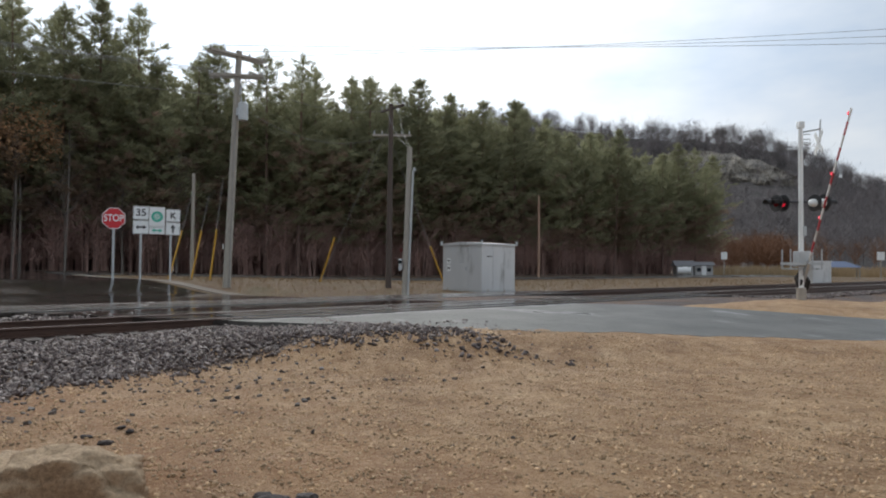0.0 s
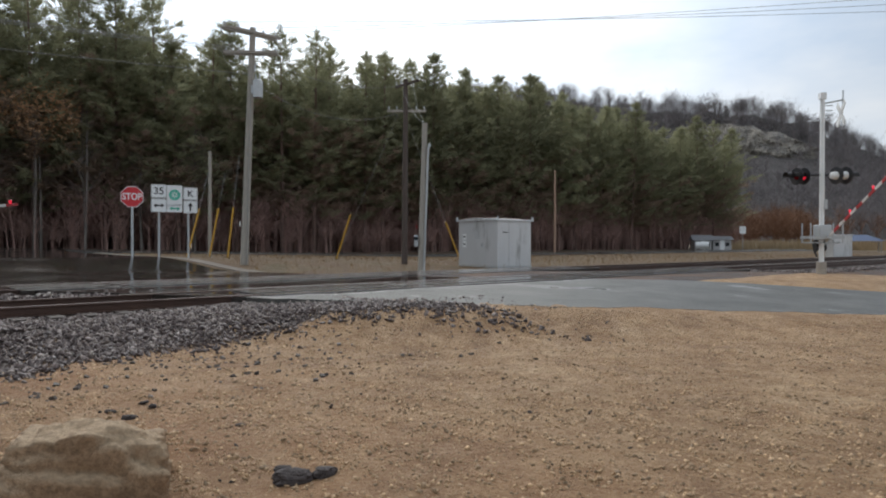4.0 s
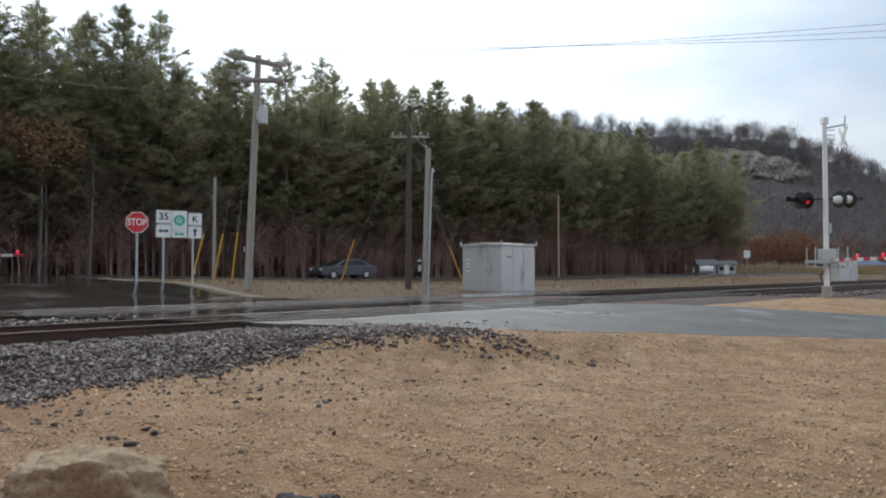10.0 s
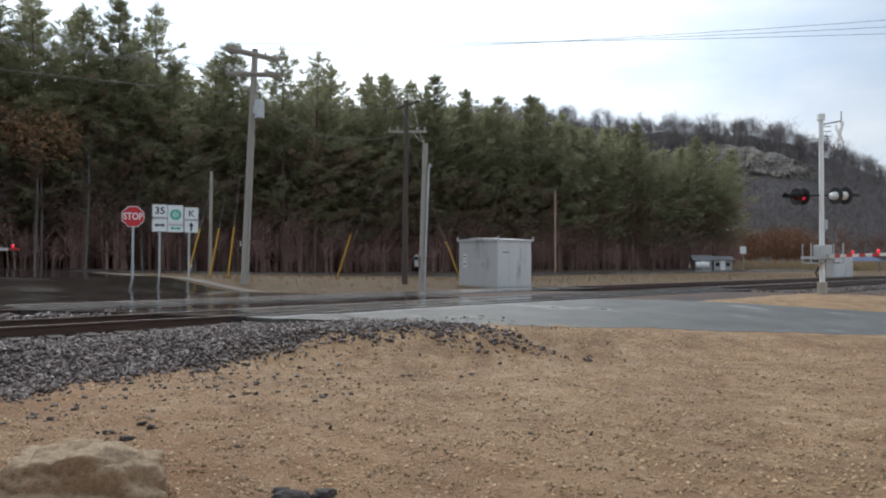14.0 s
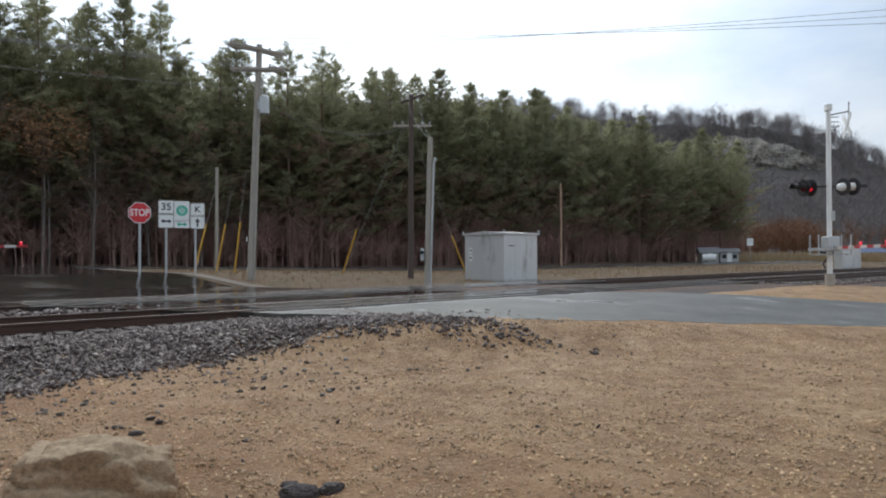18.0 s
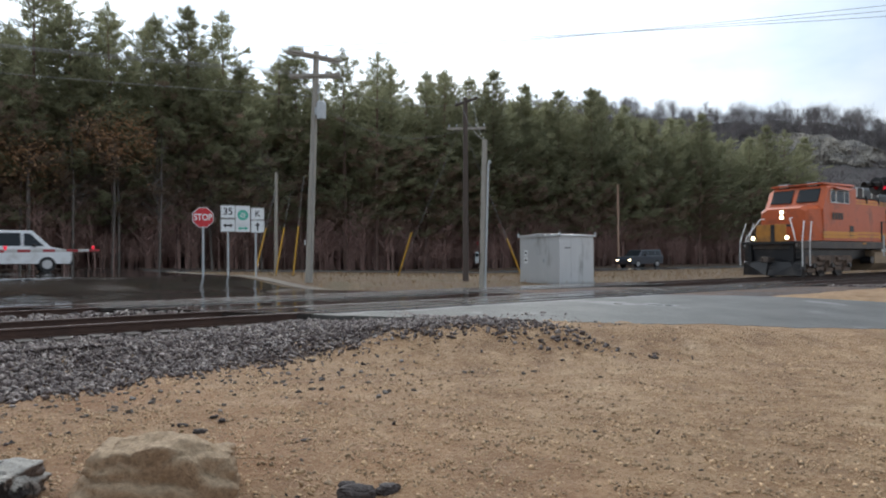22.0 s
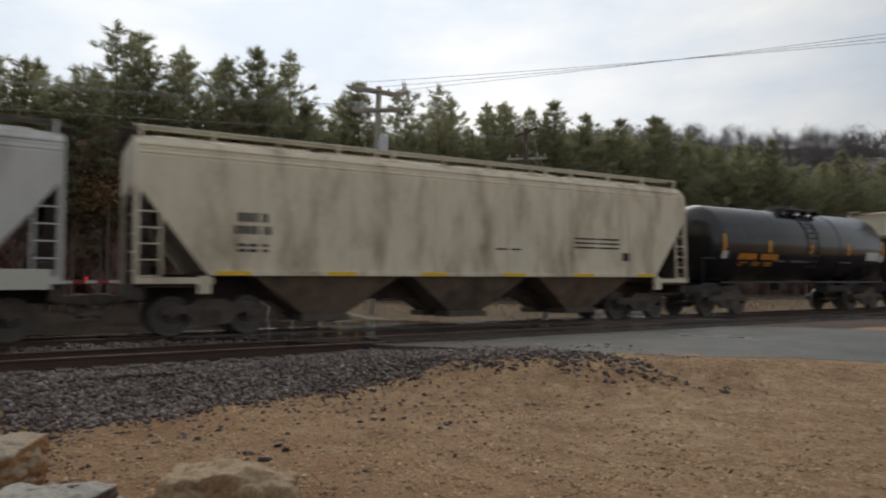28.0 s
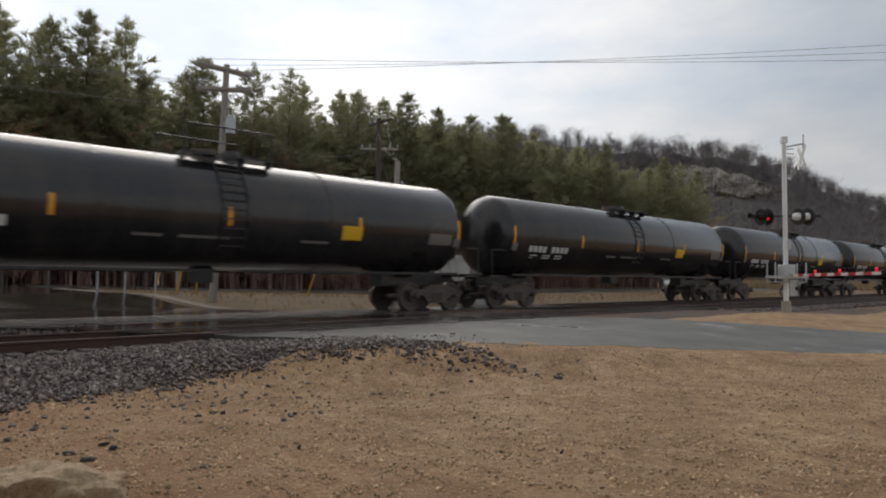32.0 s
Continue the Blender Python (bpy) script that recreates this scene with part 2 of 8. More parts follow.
def ground_nodes(n, l, b):
    pos, u, v = plan_coords(n, l)
    edge = math_node(n, l, "MULTIPLY_ADD", nz(n, l, pos, 0.9, 5), 3.2, -1.6)
    # sand: trampled, damp, with coarse grit
    s1 = ramp_node(n, l, nz(n, l, pos, 1.1, 7), [(0.3, (0.475, 0.315, 0.18)), (0.5, (0.68, 0.48, 0.285)), (0.7, (0.79, 0.60, 0.38))])
    grit = nz(n, l, pos, 46, 4, 0.7)
    mottle = nz(n, l, pos, 3.6, 8, 0.72)
    s1 = mix_node(n, l, math_node(n, l, "MULTIPLY_ADD", mottle, 5.0, -2.1, True), mix_node(n, l, 1.0, s1, (0.74, 0.68, 0.62), "MULTIPLY"), s1)
    # redder earth is trodden into the sand beside the boulders
    s1 = mix_node(n, l, math_node(n, l, "MULTIPLY", math_node(n, l, "MULTIPLY_ADD", u, -0.28, 1.45, True), math_node(n, l, "MULTIPLY_ADD", nz(n, l, pos, 0.7, 5), 2.2, -0.5, True)), s1, (0.52, 0.30, 0.155))
    broad = nz(n, l, pos, 0.33, 5, 0.6)
    s1 = mix_node(n, l, math_node(n, l, "MULTIPLY_ADD", broad, 3.2, -1.25, True), mix_node(n, l, 1.0, s1, (0.82, 0.79, 0.76), "MULTIPLY"), s1)
    sand = mix_node(n, l, math_node(n, l, "MULTIPLY_ADD", nz(n, l, pos, 17, 6, 0.8), 3.2, -1.15, True), mix_node(n, l, 1.0, s1, (0.58, 0.49, 0.41), "MULTIPLY"), s1)
    # grey crushed stone with brown earth patches
    g1 = ramp_node(n, l, nz(n, l, pos, 30, 5, 0.75), [(0.3, (0.030, 0.023, 0.022)), (0.52, (0.090, 0.070, 0.064)), (0.72, (0.23, 0.195, 0.18))])
    earth = ramp_node(n, l, nz(n, l, pos, 24, 5), [(0.3, (0.075, 0.042, 0.028)), (0.7, (0.235, 0.140, 0.088))])
    patch = math_node(n, l, "MULTIPLY_ADD", nz(n, l, pos, 0.42, 4), 6.0, -2.6, True)
    # a broad patch of bare earth lies back from the tracks
    west = math_node(n, l, "MULTIPLY", math_node(n, l, "MULTIPLY_ADD", u, -0.25, -1.0, True), math_node(n, l, "MULTIPLY_ADD", v, -0.4, 2.9, True))
    patch = math_node(n, l, "ADD", patch, math_node(n, l, "MULTIPLY", west, math_node(n, l, "MULTIPLY_ADD", nz(n, l, pos, 0.3, 5), 5.0, -1.9, True)), None, True)
    gravel = mix_node(n, l, patch, g1, earth)
    # dry autumn grass beyond the tracks
    gr = ramp_node(n, l, nz(n, l, pos, 0.5, 8, 0.7), [(0.3, (0.155, 0.090, 0.048)), (0.5, (0.21, 0.138, 0.070)), (0.66, (0.15, 0.122, 0.056))])
    gr = mix_node(n, l, math_node(n, l, "MULTIPLY_ADD", nz(n, l, pos, 9, 4), 1.6, -0.5, True), mix_node(n, l, 1.0, gr, (0.6, 0.55, 0.5), "MULTIPLY"), gr)
    is_sand = math_node(n, l, "ADD", math_node(n, l, "ADD", u, edge), 1.1, True)
    is_sand = math_node(n, l, "MULTIPLY", is_sand, math_node(n, l, "SUBTRACT", math_node(n, l, "MULTIPLY_ADD", edge, 0.22, 9.9), v, None, True))
    near = mix_node(n, l, is_sand, gravel, sand)
    far = math_node(n, l, "ADD", v, -20.2, True)
    l.new(mix_node(n, l, far, near, gr), b.inputs["Base Color"])
    wet = nz(n, l, pos, 1.7, 5)
    l.new(math_node(n, l, "MULTIPLY_ADD", wet, 0.5, 0.5, True), b.inputs["Roughness"])
    b.inputs["Specular IOR Level"].default_value = 0.3
    bp = n.new("ShaderNodeBump")
    bp.inputs["Strength"].default_value, bp.inputs["Distance"].default_value = 1.0, 0.07
    clumps = nz(n, l, pos, 13, 6, 0.75)
    l.new(math_node(n, l, "ADD", clumps, math_node(n, l, "MULTIPLY", grit, 0.6)), bp.inputs["Height"])
    l.new(bp.outputs[0], b.inputs["Normal"])


def asphalt_nodes(n, l, b, base=0.045, puddle=0.5, tint=(1, 1, 1), worn=None):
    pos, u, v = plan_coords(n, l)
    c = ramp_node(n, l, nz(n, l, pos, 0.8, 8, 0.65), [(0.3, tuple(base * 0.7 * t for t in tint)), (0.7, tuple(base * 1.7 * t for t in tint))])
    fine = nz(n, l, pos, 120, 3)
    c = mix_node(n, l, math_node(n, l, "MULTIPLY_ADD", fine, 0.8, -0.1, True), mix_node(n, l, 1.0, c, (0.6, 0.6, 0.6), "MULTIPLY"), c)
    w = nz(n, l, pos, 0.35, 6, 0.6)
    film = math_node(n, l, "MULTIPLY_ADD", w, 7.0, -7.0 * (1 - puddle), True)
    if worn is not None:
        # the older, browner surface over the tracks holds more water than the newer patch
        edge = math_node(n, l, "MULTIPLY_ADD", nz(n, l, pos, 0.7, 5), 2.0, -12.6)
        old = math_node(n, l, "MULTIPLY", math_node(n, l, "ADD", v, edge, None, True), 1.0, None, True)
        c2 = ramp_node(n, l, nz(n, l, pos, 1.3, 8, 0.65), [(0.3, tuple(0.6 * t for t in worn)), (0.7, tuple(1.5 * t for t in worn))])
        c = mix_node(n, l, old, c, c2)
        film = math_node(n, l, "MAXIMUM", film, math_node(n, l, "MULTIPLY", old, math_node(n, l, "MULTIPLY_ADD", w, 1.4, 0.12, True)))
        mp = n.new("ShaderNodeMapping")
        mp.inputs["Rotation"].default_value, mp.inputs["Scale"].default_value = (0, 0, radians(-10)), (0.45, 1.5, 1)
        l.new(pos, mp.inputs["Vector"])
        pool = math_node(n, l, "MULTIPLY_ADD", nz(n, l, mp.outputs[0], 0.55, 5, 0.55), 12.0, -5.0, True)
        film = math_node(n, l, "MAXIMUM", film, math_node(n, l, "MULTIPLY", pool, old))
    l.new(c, b.inputs["Base Color"])
    l.new(math_node(n, l, "MULTIPLY_ADD", film, -0.46, 0.5, True), b.inputs["Roughness"])
    l.new(math_node(n, l, "MULTIPLY_ADD", film, 0.35, 0.15, True), b.inputs["Specular IOR Level"])
    bp = n.new("ShaderNodeBump")
    bp.inputs["Distance"].default_value = 0.008
    l.new(math_node(n, l, "MULTIPLY_ADD", film, -0.49, 0.5), bp.inputs["Strength"])
    l.new(fine, bp.inputs["Height"])
    l.new(bp.outputs[0], b.inputs["Normal"])


M_GROUND = zone_mat("ground_earth", ground_nodes)
M_ROAD = zone_mat("wet_asphalt", lambda n, l, b: asphalt_nodes(n, l, b, 0.108, 0.42, (1.02, 1.0, 0.91), (0.038, 0.031, 0.027)))
M_HIGHWAY = zone_mat("highway_asphalt", lambda n, l, b: asphalt_nodes(n, l, b, 0.05, 0.55))
M_CONCRETE = mat("concrete", (0.33, 0.295, 0.25), 0.6, vary=0.2, scale=0.8, fine=30)
M_APRON = mat("pale_gravelly_concrete", (0.22, 0.19, 0.16), 0.95, vary=0.3, scale=0.8, fine=20, spec=0.1)
M_BED = mat("ballast_bed", (0.062, 0.051, 0.052), 0.85, vary=0.5, scale=6, fine=35, bump=0.8, bump_dist=0.05)


def stone_nodes(n, l, b):
    """Wet crushed rock: each stone has its own shade, from purple-brown to pale grey."""
    geo = n.new("ShaderNodeNewGeometry")
    tc = n.new("ShaderNodeTexCoord")
    fine = nz(n, l, tc.outputs["Object"], 34, 5, 0.7)
    own = ramp_node(n, l, geo.outputs["Random Per Island"], [(0.0, (0.052, 0.035, 0.032)), (0.35, (0.106, 0.075, 0.067)), (0.65, (0.146, 0.109, 0.098)), (0.88, (0.195, 0.148, 0.128)), (1.0, (0.28, 0.235, 0.20))])
    c = mix_node(n, l, math_node(n, l, "MULTIPLY_ADD", fine, 1.8, -0.4, True), mix_node(n, l, 1.0, own, (0.55, 0.52, 0.52), "MULTIPLY"), own)
    l.new(c, b.inputs["Base Color"])
    l.new(math_node(n, l, "MULTIPLY_ADD", fine, 0.4, 0.28, True), b.inputs["Roughness"])
    b.inputs["Specular IOR Level"].default_value = 0.5
    bp = n.new("ShaderNodeBump")
    bp.inputs["Strength"].default_value, bp.inputs["Distance"].default_value = 0.6, 0.02
    l.new(fine, bp.inputs["Height"])
    l.new(bp.outputs[0], b.inputs["Normal"])


M_STONE = zone_mat("ballast_stone", stone_nodes)
M_RAIL = mat("rusty_rail", (0.060, 0.030, 0.020), 0.6, 0.2, vary=0.35, scale=3, fine=30)
M_RAILHEAD = mat("dull_rail_head", (0.11, 0.080, 0.070), 0.5, 0.5, vary=0.3, scale=2, fine=20)
M_TIE = mat("creosoted_tie", (0.05, 0.038, 0.03), 0.8, vary=0.4, stretch=(1, 8, 8))
M_BLACK = mat("black_paint", (0.012, 0.012, 0.014), 0.38, vary=0.35, scale=2, dirt=(0.06, 0.05, 0.045), dirt_amount=0.35)
M_GREYMETAL = mat("galvanised_steel", (0.45, 0.47, 0.48), 0.45, 0.5, vary=0.12, scale=3, fine=25)
M_WOOD = mat("weathered_pole_wood", (0.33, 0.305, 0.265), 0.85, vary=0.3, stretch=(10, 10, 0.6))
M_DARKWOOD = mat("dark_pole_wood", (0.085, 0.065, 0.055), 0.85, vary=0.3, stretch=(10, 10, 0.6))
M_ORANGE = mat("orange_loco_paint", (0.50, 0.100, 0.026), 0.42, vary=0.18, scale=1.2, dirt=(0.20, 0.06, 0.03), dirt_amount=0.3)
M_RED = mat("red_loco_paint", (0.62, 0.018, 0.045), 0.40, vary=0.12, scale=1.2, dirt=(0.22, 0.03, 0.03), dirt_amount=0.12)
M_HOPPER = mat("pale_grey_hopper_paint", (0.52, 0.51, 0.45), 0.55, vary=0.12, scale=1.0, dirt=(0.36, 0.33, 0.28), dirt_amount=0.25, stretch=(1, 1, 0.35))
M_BARK = mat("pine_bark", (0.185, 0.120, 0.098), 0.9, vary=0.35, stretch=(4, 4, 1))
# Both needle colours are lightened to stand in for haze over the forest.
M_PINEBROWN = mat("browned_pine_needles", (0.30, 0.225, 0.165), 0.85, thin=0.65, vary=0.5, scale=0.5, fine=6, bump=0, obj_random=0.5, island=0.5, spec=0.2)
M_PINE = mat("pine_needles", (0.30, 0.30, 0.185), 0.8, thin=0.65, vary=0.5, scale=0.5, fine=6, bump=0, obj_random=0.5, island=0.5, spec=0.25)


def smooth(a):
    a = np.clip(a, 0, 1)
    return a * a * (3 - 2 * a)


def ground_z(x, y):
    x, y = np.asarray(x, float), np.asarray(y, float)
    u, v = x * U.x + y * U.y, x * V.x + y * V.y
    z = -0.52 + 0.30 * smooth((v + bend(u) - 9.3) / 2.6)
    near_edge = np.interp(x, [-6, -1, 1.2, 3.3, 5.5, 8, 14, 30, 70], [12.6, 11.8, 12.35, 12.9, 13.2, 13.5, 13.3, 11.2, 5.0])
    on_road = smooth((y - near_edge + 2.4) / 2.0) * smooth((x + 6) / 5) * smooth((30 - y) / 6)
    road = -0.38 + 0.36 * smooth((v - 3.5) / 7.5)
    z = np.where(v < 21, z + (np.maximum(road - 0.004, z) - z) * on_road, z)
    far = -0.14 + 0.52 * smooth((v - 22) / 6.5) * smooth((36 - u) / 30) + 0.12 * smooth((v - 30) / 12)
    k = smooth((v - 19.6) / 1.6)
    z = z * (1 - k) + far * k
    return z


def spaced(a, b, step, reach, grow):
    mid = list(np.arange(a, b + step / 2, step))
    lo, hi, s = [], [], step
    p = q = 0.0
    while p < reach:
        s *= grow
        p += s
        lo.append(a - p)
        hi.append(b + p)
    return np.array(lo[::-1] + mid + hi)


def sheet(name, xs, ys, zf, material, kind="structure", label="", category="ground"):
    X, Y = np.meshgrid(xs, ys)
    Z = zf(X, Y)
    verts = np.stack([X.ravel(), Y.ravel(), Z.ravel()], 1).tolist()
    w = len(xs)
    faces = [(j * w + i, j * w + i + 1, j * w + w + i + 1, j * w + w + i) for j in range(len(ys) - 1) for i in range(w - 1)]
    ob = raw(name, verts, faces, material, smooth=True)
    return tagged(ob, label, category, kind=kind)


def rough_ground(X, Y):
    z = ground_z(X, Y)
    near = smooth((14 - np.hypot(X, Y)) / 4)
    bumps = 0.018 * np.sin(X * 3.1 + 1.3 * np.sin(Y * 2.3)) * np.sin(Y * 2.7 + X) + 0.010 * np.sin(X * 8.3 + Y * 3) * np.sin(Y * 7.1)
    return z + bumps * near


sheet("ground", spaced(-17, 17, 0.22, 2400, 1.16), spaced(0, 25, 0.22, 2400, 1.16), rough_ground, M_GROUND,
      label="damp tan sand and grey gravel beside the railway", category="ground")


def strip(name, side_a, side_b, material, lift, thick, label, category, steps=24, zf=ground_z, ragged=0.0):
    """A slab between two polylines of equal length, draped on the ground."""
    verts, faces = [], []
    pa, pb = resample(side_a, steps), resample(side_b, steps)
    if ragged:
        pa = [(x, y + ragged * (math.sin(x * 2.3) + 0.7 * math.sin(x * 5.9 + 1) + 0.5 * math.sin(x * 11.3))) for x, y in pa]
    cols = 8
    for a, b in zip(pa, pb):
        for i in range(cols + 1):
            k = i / cols
            x, y = a[0] * (1 - k) + b[0] * k, a[1] * (1 - k) + b[1] * k
            verts.append((x, y, float(zf(x, y)) + lift))
    n = cols + 1
    for j in range(len(pa) - 1):
        for i in range(cols):
            faces.append((j * n + i, j * n + i + 1, j * n + n + i + 1, j * n + n + i))
    base = len(verts)
    verts += [(x, y, z - thick) for x, y, z in verts]
    ring = [i for i in range(n)] + [j * n + cols for j in range(1, len(pa))] + [(len(pa) - 1) * n + i for i in range(cols - 1, -1, -1)] + [j * n for j in range(len(pa) - 2, 0, -1)]
    for a, b in zip(ring, ring[1:] + ring[:1]):
        faces.append((a, a + base, b + base, b))
    ob = raw(name, verts, faces, material, smooth=False)
    return tagged(ob, label, category, kind="structure")


def resample(pts, steps):
    pts = [Vector((p[0], p[1], 0)) for p in pts]
    ds = [0.0]
    for a, b in zip(pts[:-1], pts[1:]):
        ds.append(ds[-1] + (b - a).length)
    out = []
    for i in range(steps + 1):
        d = ds[-1] * i / steps
        j = max(k for k in range(len(ds)) if ds[k] <= d + 1e-9)
        j = min(j, len(pts) - 2)
        k = (d - ds[j]) / max(ds[j + 1] - ds[j], 1e-6)
        p = pts[j].lerp(pts[j + 1], k)
        out.append((p.x, p.y))
    return out


def road_z(x, y):
    u, v = to_uv(x, y)
    a = -0.38 + 0.36 * smooth((v - 3.5) / 7.5)
    b = float(ground_z(x, y)) + 0.07
    k = smooth((v - 21.5) / 4)
    return a * (1 - k) + max(b, 0.0) * k


def puv(u, v):
    p = uv(u, v)
    return (p.x, p.y)


# county road over the tracks, and the highway beyond
strip("road", [(70, 5.0), (30, 11.2), (14, 13.3), (8, 13.5), (5.5, 13.2), (3.3, 12.9), (1.2, 12.35), (-1, 11.8), (-3.6, 12.6), (-9.5, 14.4), (-16, 14.6), (-24, 12.5), (-33, 8)],
      [(75, 9.5), (34, 16), (18, 17.6), (11.5, 18.4), (4, 19.6), (-3.5, 21.2), (-9, 24.5), (-14, 28), (-19.5, 33), (-26, 43)],
      M_ROAD, 0.0, 0.25, "wet patched grey asphalt county road crossing the tracks", "road", 420, road_z, 0.07)
strip("highway", [puv(-620, 37.2), puv(720, 37.2)], [puv(-620, 45.2), puv(720, 45.2)], M_HIGHWAY, 0.035, 0.25,
      "dark wet asphalt two-lane highway beside the forest", "road", 200)
strip("pavement", [puv(25.8, 20.75), puv(19.5, 20.3), (-5.0, 22.9), (-8.6, 24.8), (-13.4, 28.3), (-18.6, 33.5)], [puv(25.8, 21.2), puv(19.5, 20.7), (-4.8, 23.35), (-8.3, 25.25), (-13.1, 28.8), (-18.25, 33.8)], M_APRON, 0.03, 0.12,
      "pale gravel and concrete apron beside the county road", "pavement", 30)


# ---- tracks ----
def rail_profile():
    return [(-0.07, -0.165), (0.07, -0.165), (0.07, -0.15), (0.012, -0.13), (0.012, -0.045), (0.036, -0.035), (0.036, -0.006), (0.028, 0), (-0.028, 0), (-0.036, -0.006), (-0.036, -0.035), (-0.012, -0.045), (-0.012, -0.13), (-0.07, -0.15)]


LINE = [-420, -4.0] + [-3.2 + 0.8 * i for i in range(9)] + [4.0, 760]


def build_track(v, name):
    thing = empty(name, along(0, v, 0), "railway track with rusty steel rails on wooden ties", "track", "railway tracks", "structure")
    for s in (-1, 1):
        bm = bmesh.new()
        loft(bm, [[(u, y + s * 0.753 - float(bend(u)), z) for y, z in rail_profile()] for u in LINE])
        ob = part("rail", bm, [M_RAIL, M_RAILHEAD], thing)
        for p in ob.data.polygons:
            if p.normal.z > 0.7 and p.center.z > -0.01:
                p.material_index = 1
    bm = bmesh.new()
    box(bm, 0, 0, -0.245, 0.23, 2.6, 0.18, 0.01)
    me = None
    for i in range(150):
        u = 5.5 - 0.52 * i
        if me is None:
            ob = part("tie", bm, M_TIE, thing)
            me = ob.data
        else:
            ob = link("tie", me, None, thing)
        ob.matrix_local = pose(u, -float(bend(u)), 0, 0, 0, math.degrees(math.atan2(float(bend(u - 0.5) - bend(u + 0.5)), 1.0)))
    for i in range(140):
        ob = link("tie", me, None, thing)
        ob.matrix_local = pose(27.0 + 0.52 * i, 0, 0)
    return thing


def build_bed():
    thing = None
    for name, u0, u1 in (("ballast_bed_west", -420, 5.7), ("ballast_bed_east", 26.5, 760)):
        bm = bmesh.new()
        profile = [(11.0, -0.62), (11.7, -0.26), (12.0, -0.22), (19.2, -0.22), (20.4, -0.55)]
        loft(bm, [[(u, y - float(bend(u)), z) for y, z in profile] for u in [u0] + [q for q in LINE if u0 < q < u1] + [u1]])
        ob = part(name, bm, M_BED)
        ob.matrix_world = along(0, 0, 0)
        tagged(ob, "grey crushed-stone ballast bed under the railway tracks", "ballast", kind="structure")


build_track(NEAR_TRACK, "track_near")
build_track(FAR_TRACK, "track_far")
build_bed()


# ---- more materials ----
M_WHITE = mat("white_paint", (0.74, 0.75, 0.74), 0.4, vary=0.06, dirt=(0.45, 0.42, 0.38), dirt_amount=0.1)
M_SIGNWHITE = mat("white_sign_sheeting", (0.78, 0.80, 0.80), 0.35, vary=0.04, bump=0)
M_SIGNRED = mat("red_sign_sheeting", (0.58, 0.02, 0.03), 0.35, vary=0.06, bump=0)
M_SIGNGREEN = mat("green_sign_sheeting", (0.05, 0.42, 0.30), 0.35, vary=0.06, bump=0)
M_INK = mat("black_sign_ink", (0.012, 0.012, 0.012), 0.5, vary=0.05, bump=0)
M_YELLOW = mat("yellow_plastic_guard", (0.52, 0.29, 0.03), 0.45, vary=0.12, dirt=(0.35, 0.2, 0.06), dirt_amount=0.2)
# White is darkened so the stripes carry the arm's backlit shade.
M_ARMWHITE = mat("backlit_white_gate_paint", (0.50, 0.49, 0.47), 0.5, vary=0.12, dirt=(0.25, 0.23, 0.2), dirt_amount=0.3)
M_STRIPERED = mat("red_reflective_stripe", (0.32, 0.02, 0.025), 0.4, vary=0.08)
M_LAMPRED = mat("lit_red_lens", (0.85, 0.02, 0.05), 0.3, vary=0.0, bump=0, emit=0.42)
M_LENSDARK = mat("unlit_red_lens", (0.18, 0.004, 0.008), 0.12, vary=0.1, bump=0)
# Lightened grey puts the sky's sheen into the wire colour.
M_WIRE = mat("sky_sheen_wire", (0.26, 0.26, 0.262), 0.6, vary=0.1, bump=0)
M_HUT = mat("brushed_aluminium_panel", (0.56, 0.57, 0.575), 0.38, 0.35, vary=0.08, scale=1.5, fine=60, dirt=(0.30, 0.30, 0.29), dirt_amount=0.15, stretch=(1, 1, 0.3))
M_CLIFF = mat("limestone_cliff", (0.25, 0.225, 0.185), 0.9, vary=0.55, scale=0.06, fine=0.4, bump=1.0, bump_dist=2.0, stretch=(1, 1, 2.0), dirt=(0.13, 0.122, 0.112), dirt_amount=0.7, dirt_scale=0.10)
M_HILL = mat("wooded_hillside", (0.070, 0.062, 0.060), 0.95, vary=0.45, scale=0.12, fine=0.45, bump=1.0, bump_dist=2.5, dirt=(0.10, 0.092, 0.084), dirt_amount=0.4, dirt_scale=0.02)
M_TWIG = mat("bare_grey_twigs", (0.18, 0.162, 0.162), 0.9, vary=0.4, scale=0.05, fine=1, bump=0, island=0.6)
M_BROWNTWIG = mat("russet_brush", (0.17, 0.085, 0.045), 0.9, vary=0.45, scale=0.2, fine=3, bump=0, island=0.8)
M_BARE = mat("bare_sapling_bark", (0.15, 0.13, 0.115), 0.9, vary=0.3)
M_TALLGRASS = mat("dry_tall_grass", (0.34, 0.25, 0.145), 0.9, vary=0.35, scale=0.5, fine=6, bump=0, island=0.5)
M_VERGE = mat("short_dry_verge_grass", (0.27, 0.175, 0.09), 0.9, vary=0.4, scale=0.4, fine=6, bump=0, island=0.6)
M_LITTER = mat("forest_litter", (0.085, 0.060, 0.046), 0.95, vary=0.4, scale=0.6, fine=8, bump=0.5)


def glass_mat(name, tint, rough=0.05):
    m = bpy.data.materials.new(name)
    m.use_nodes = True
    b = m.node_tree.nodes["Principled BSDF"]
    b.inputs["Base Color"].default_value = (*tint, 1)
    b.inputs["Roughness"].default_value = rough
    b.inputs["Specular IOR Level"].default_value = 0.2
    return m


M_GLASS = glass_mat("dark_window_glass", (0.02, 0.025, 0.03))


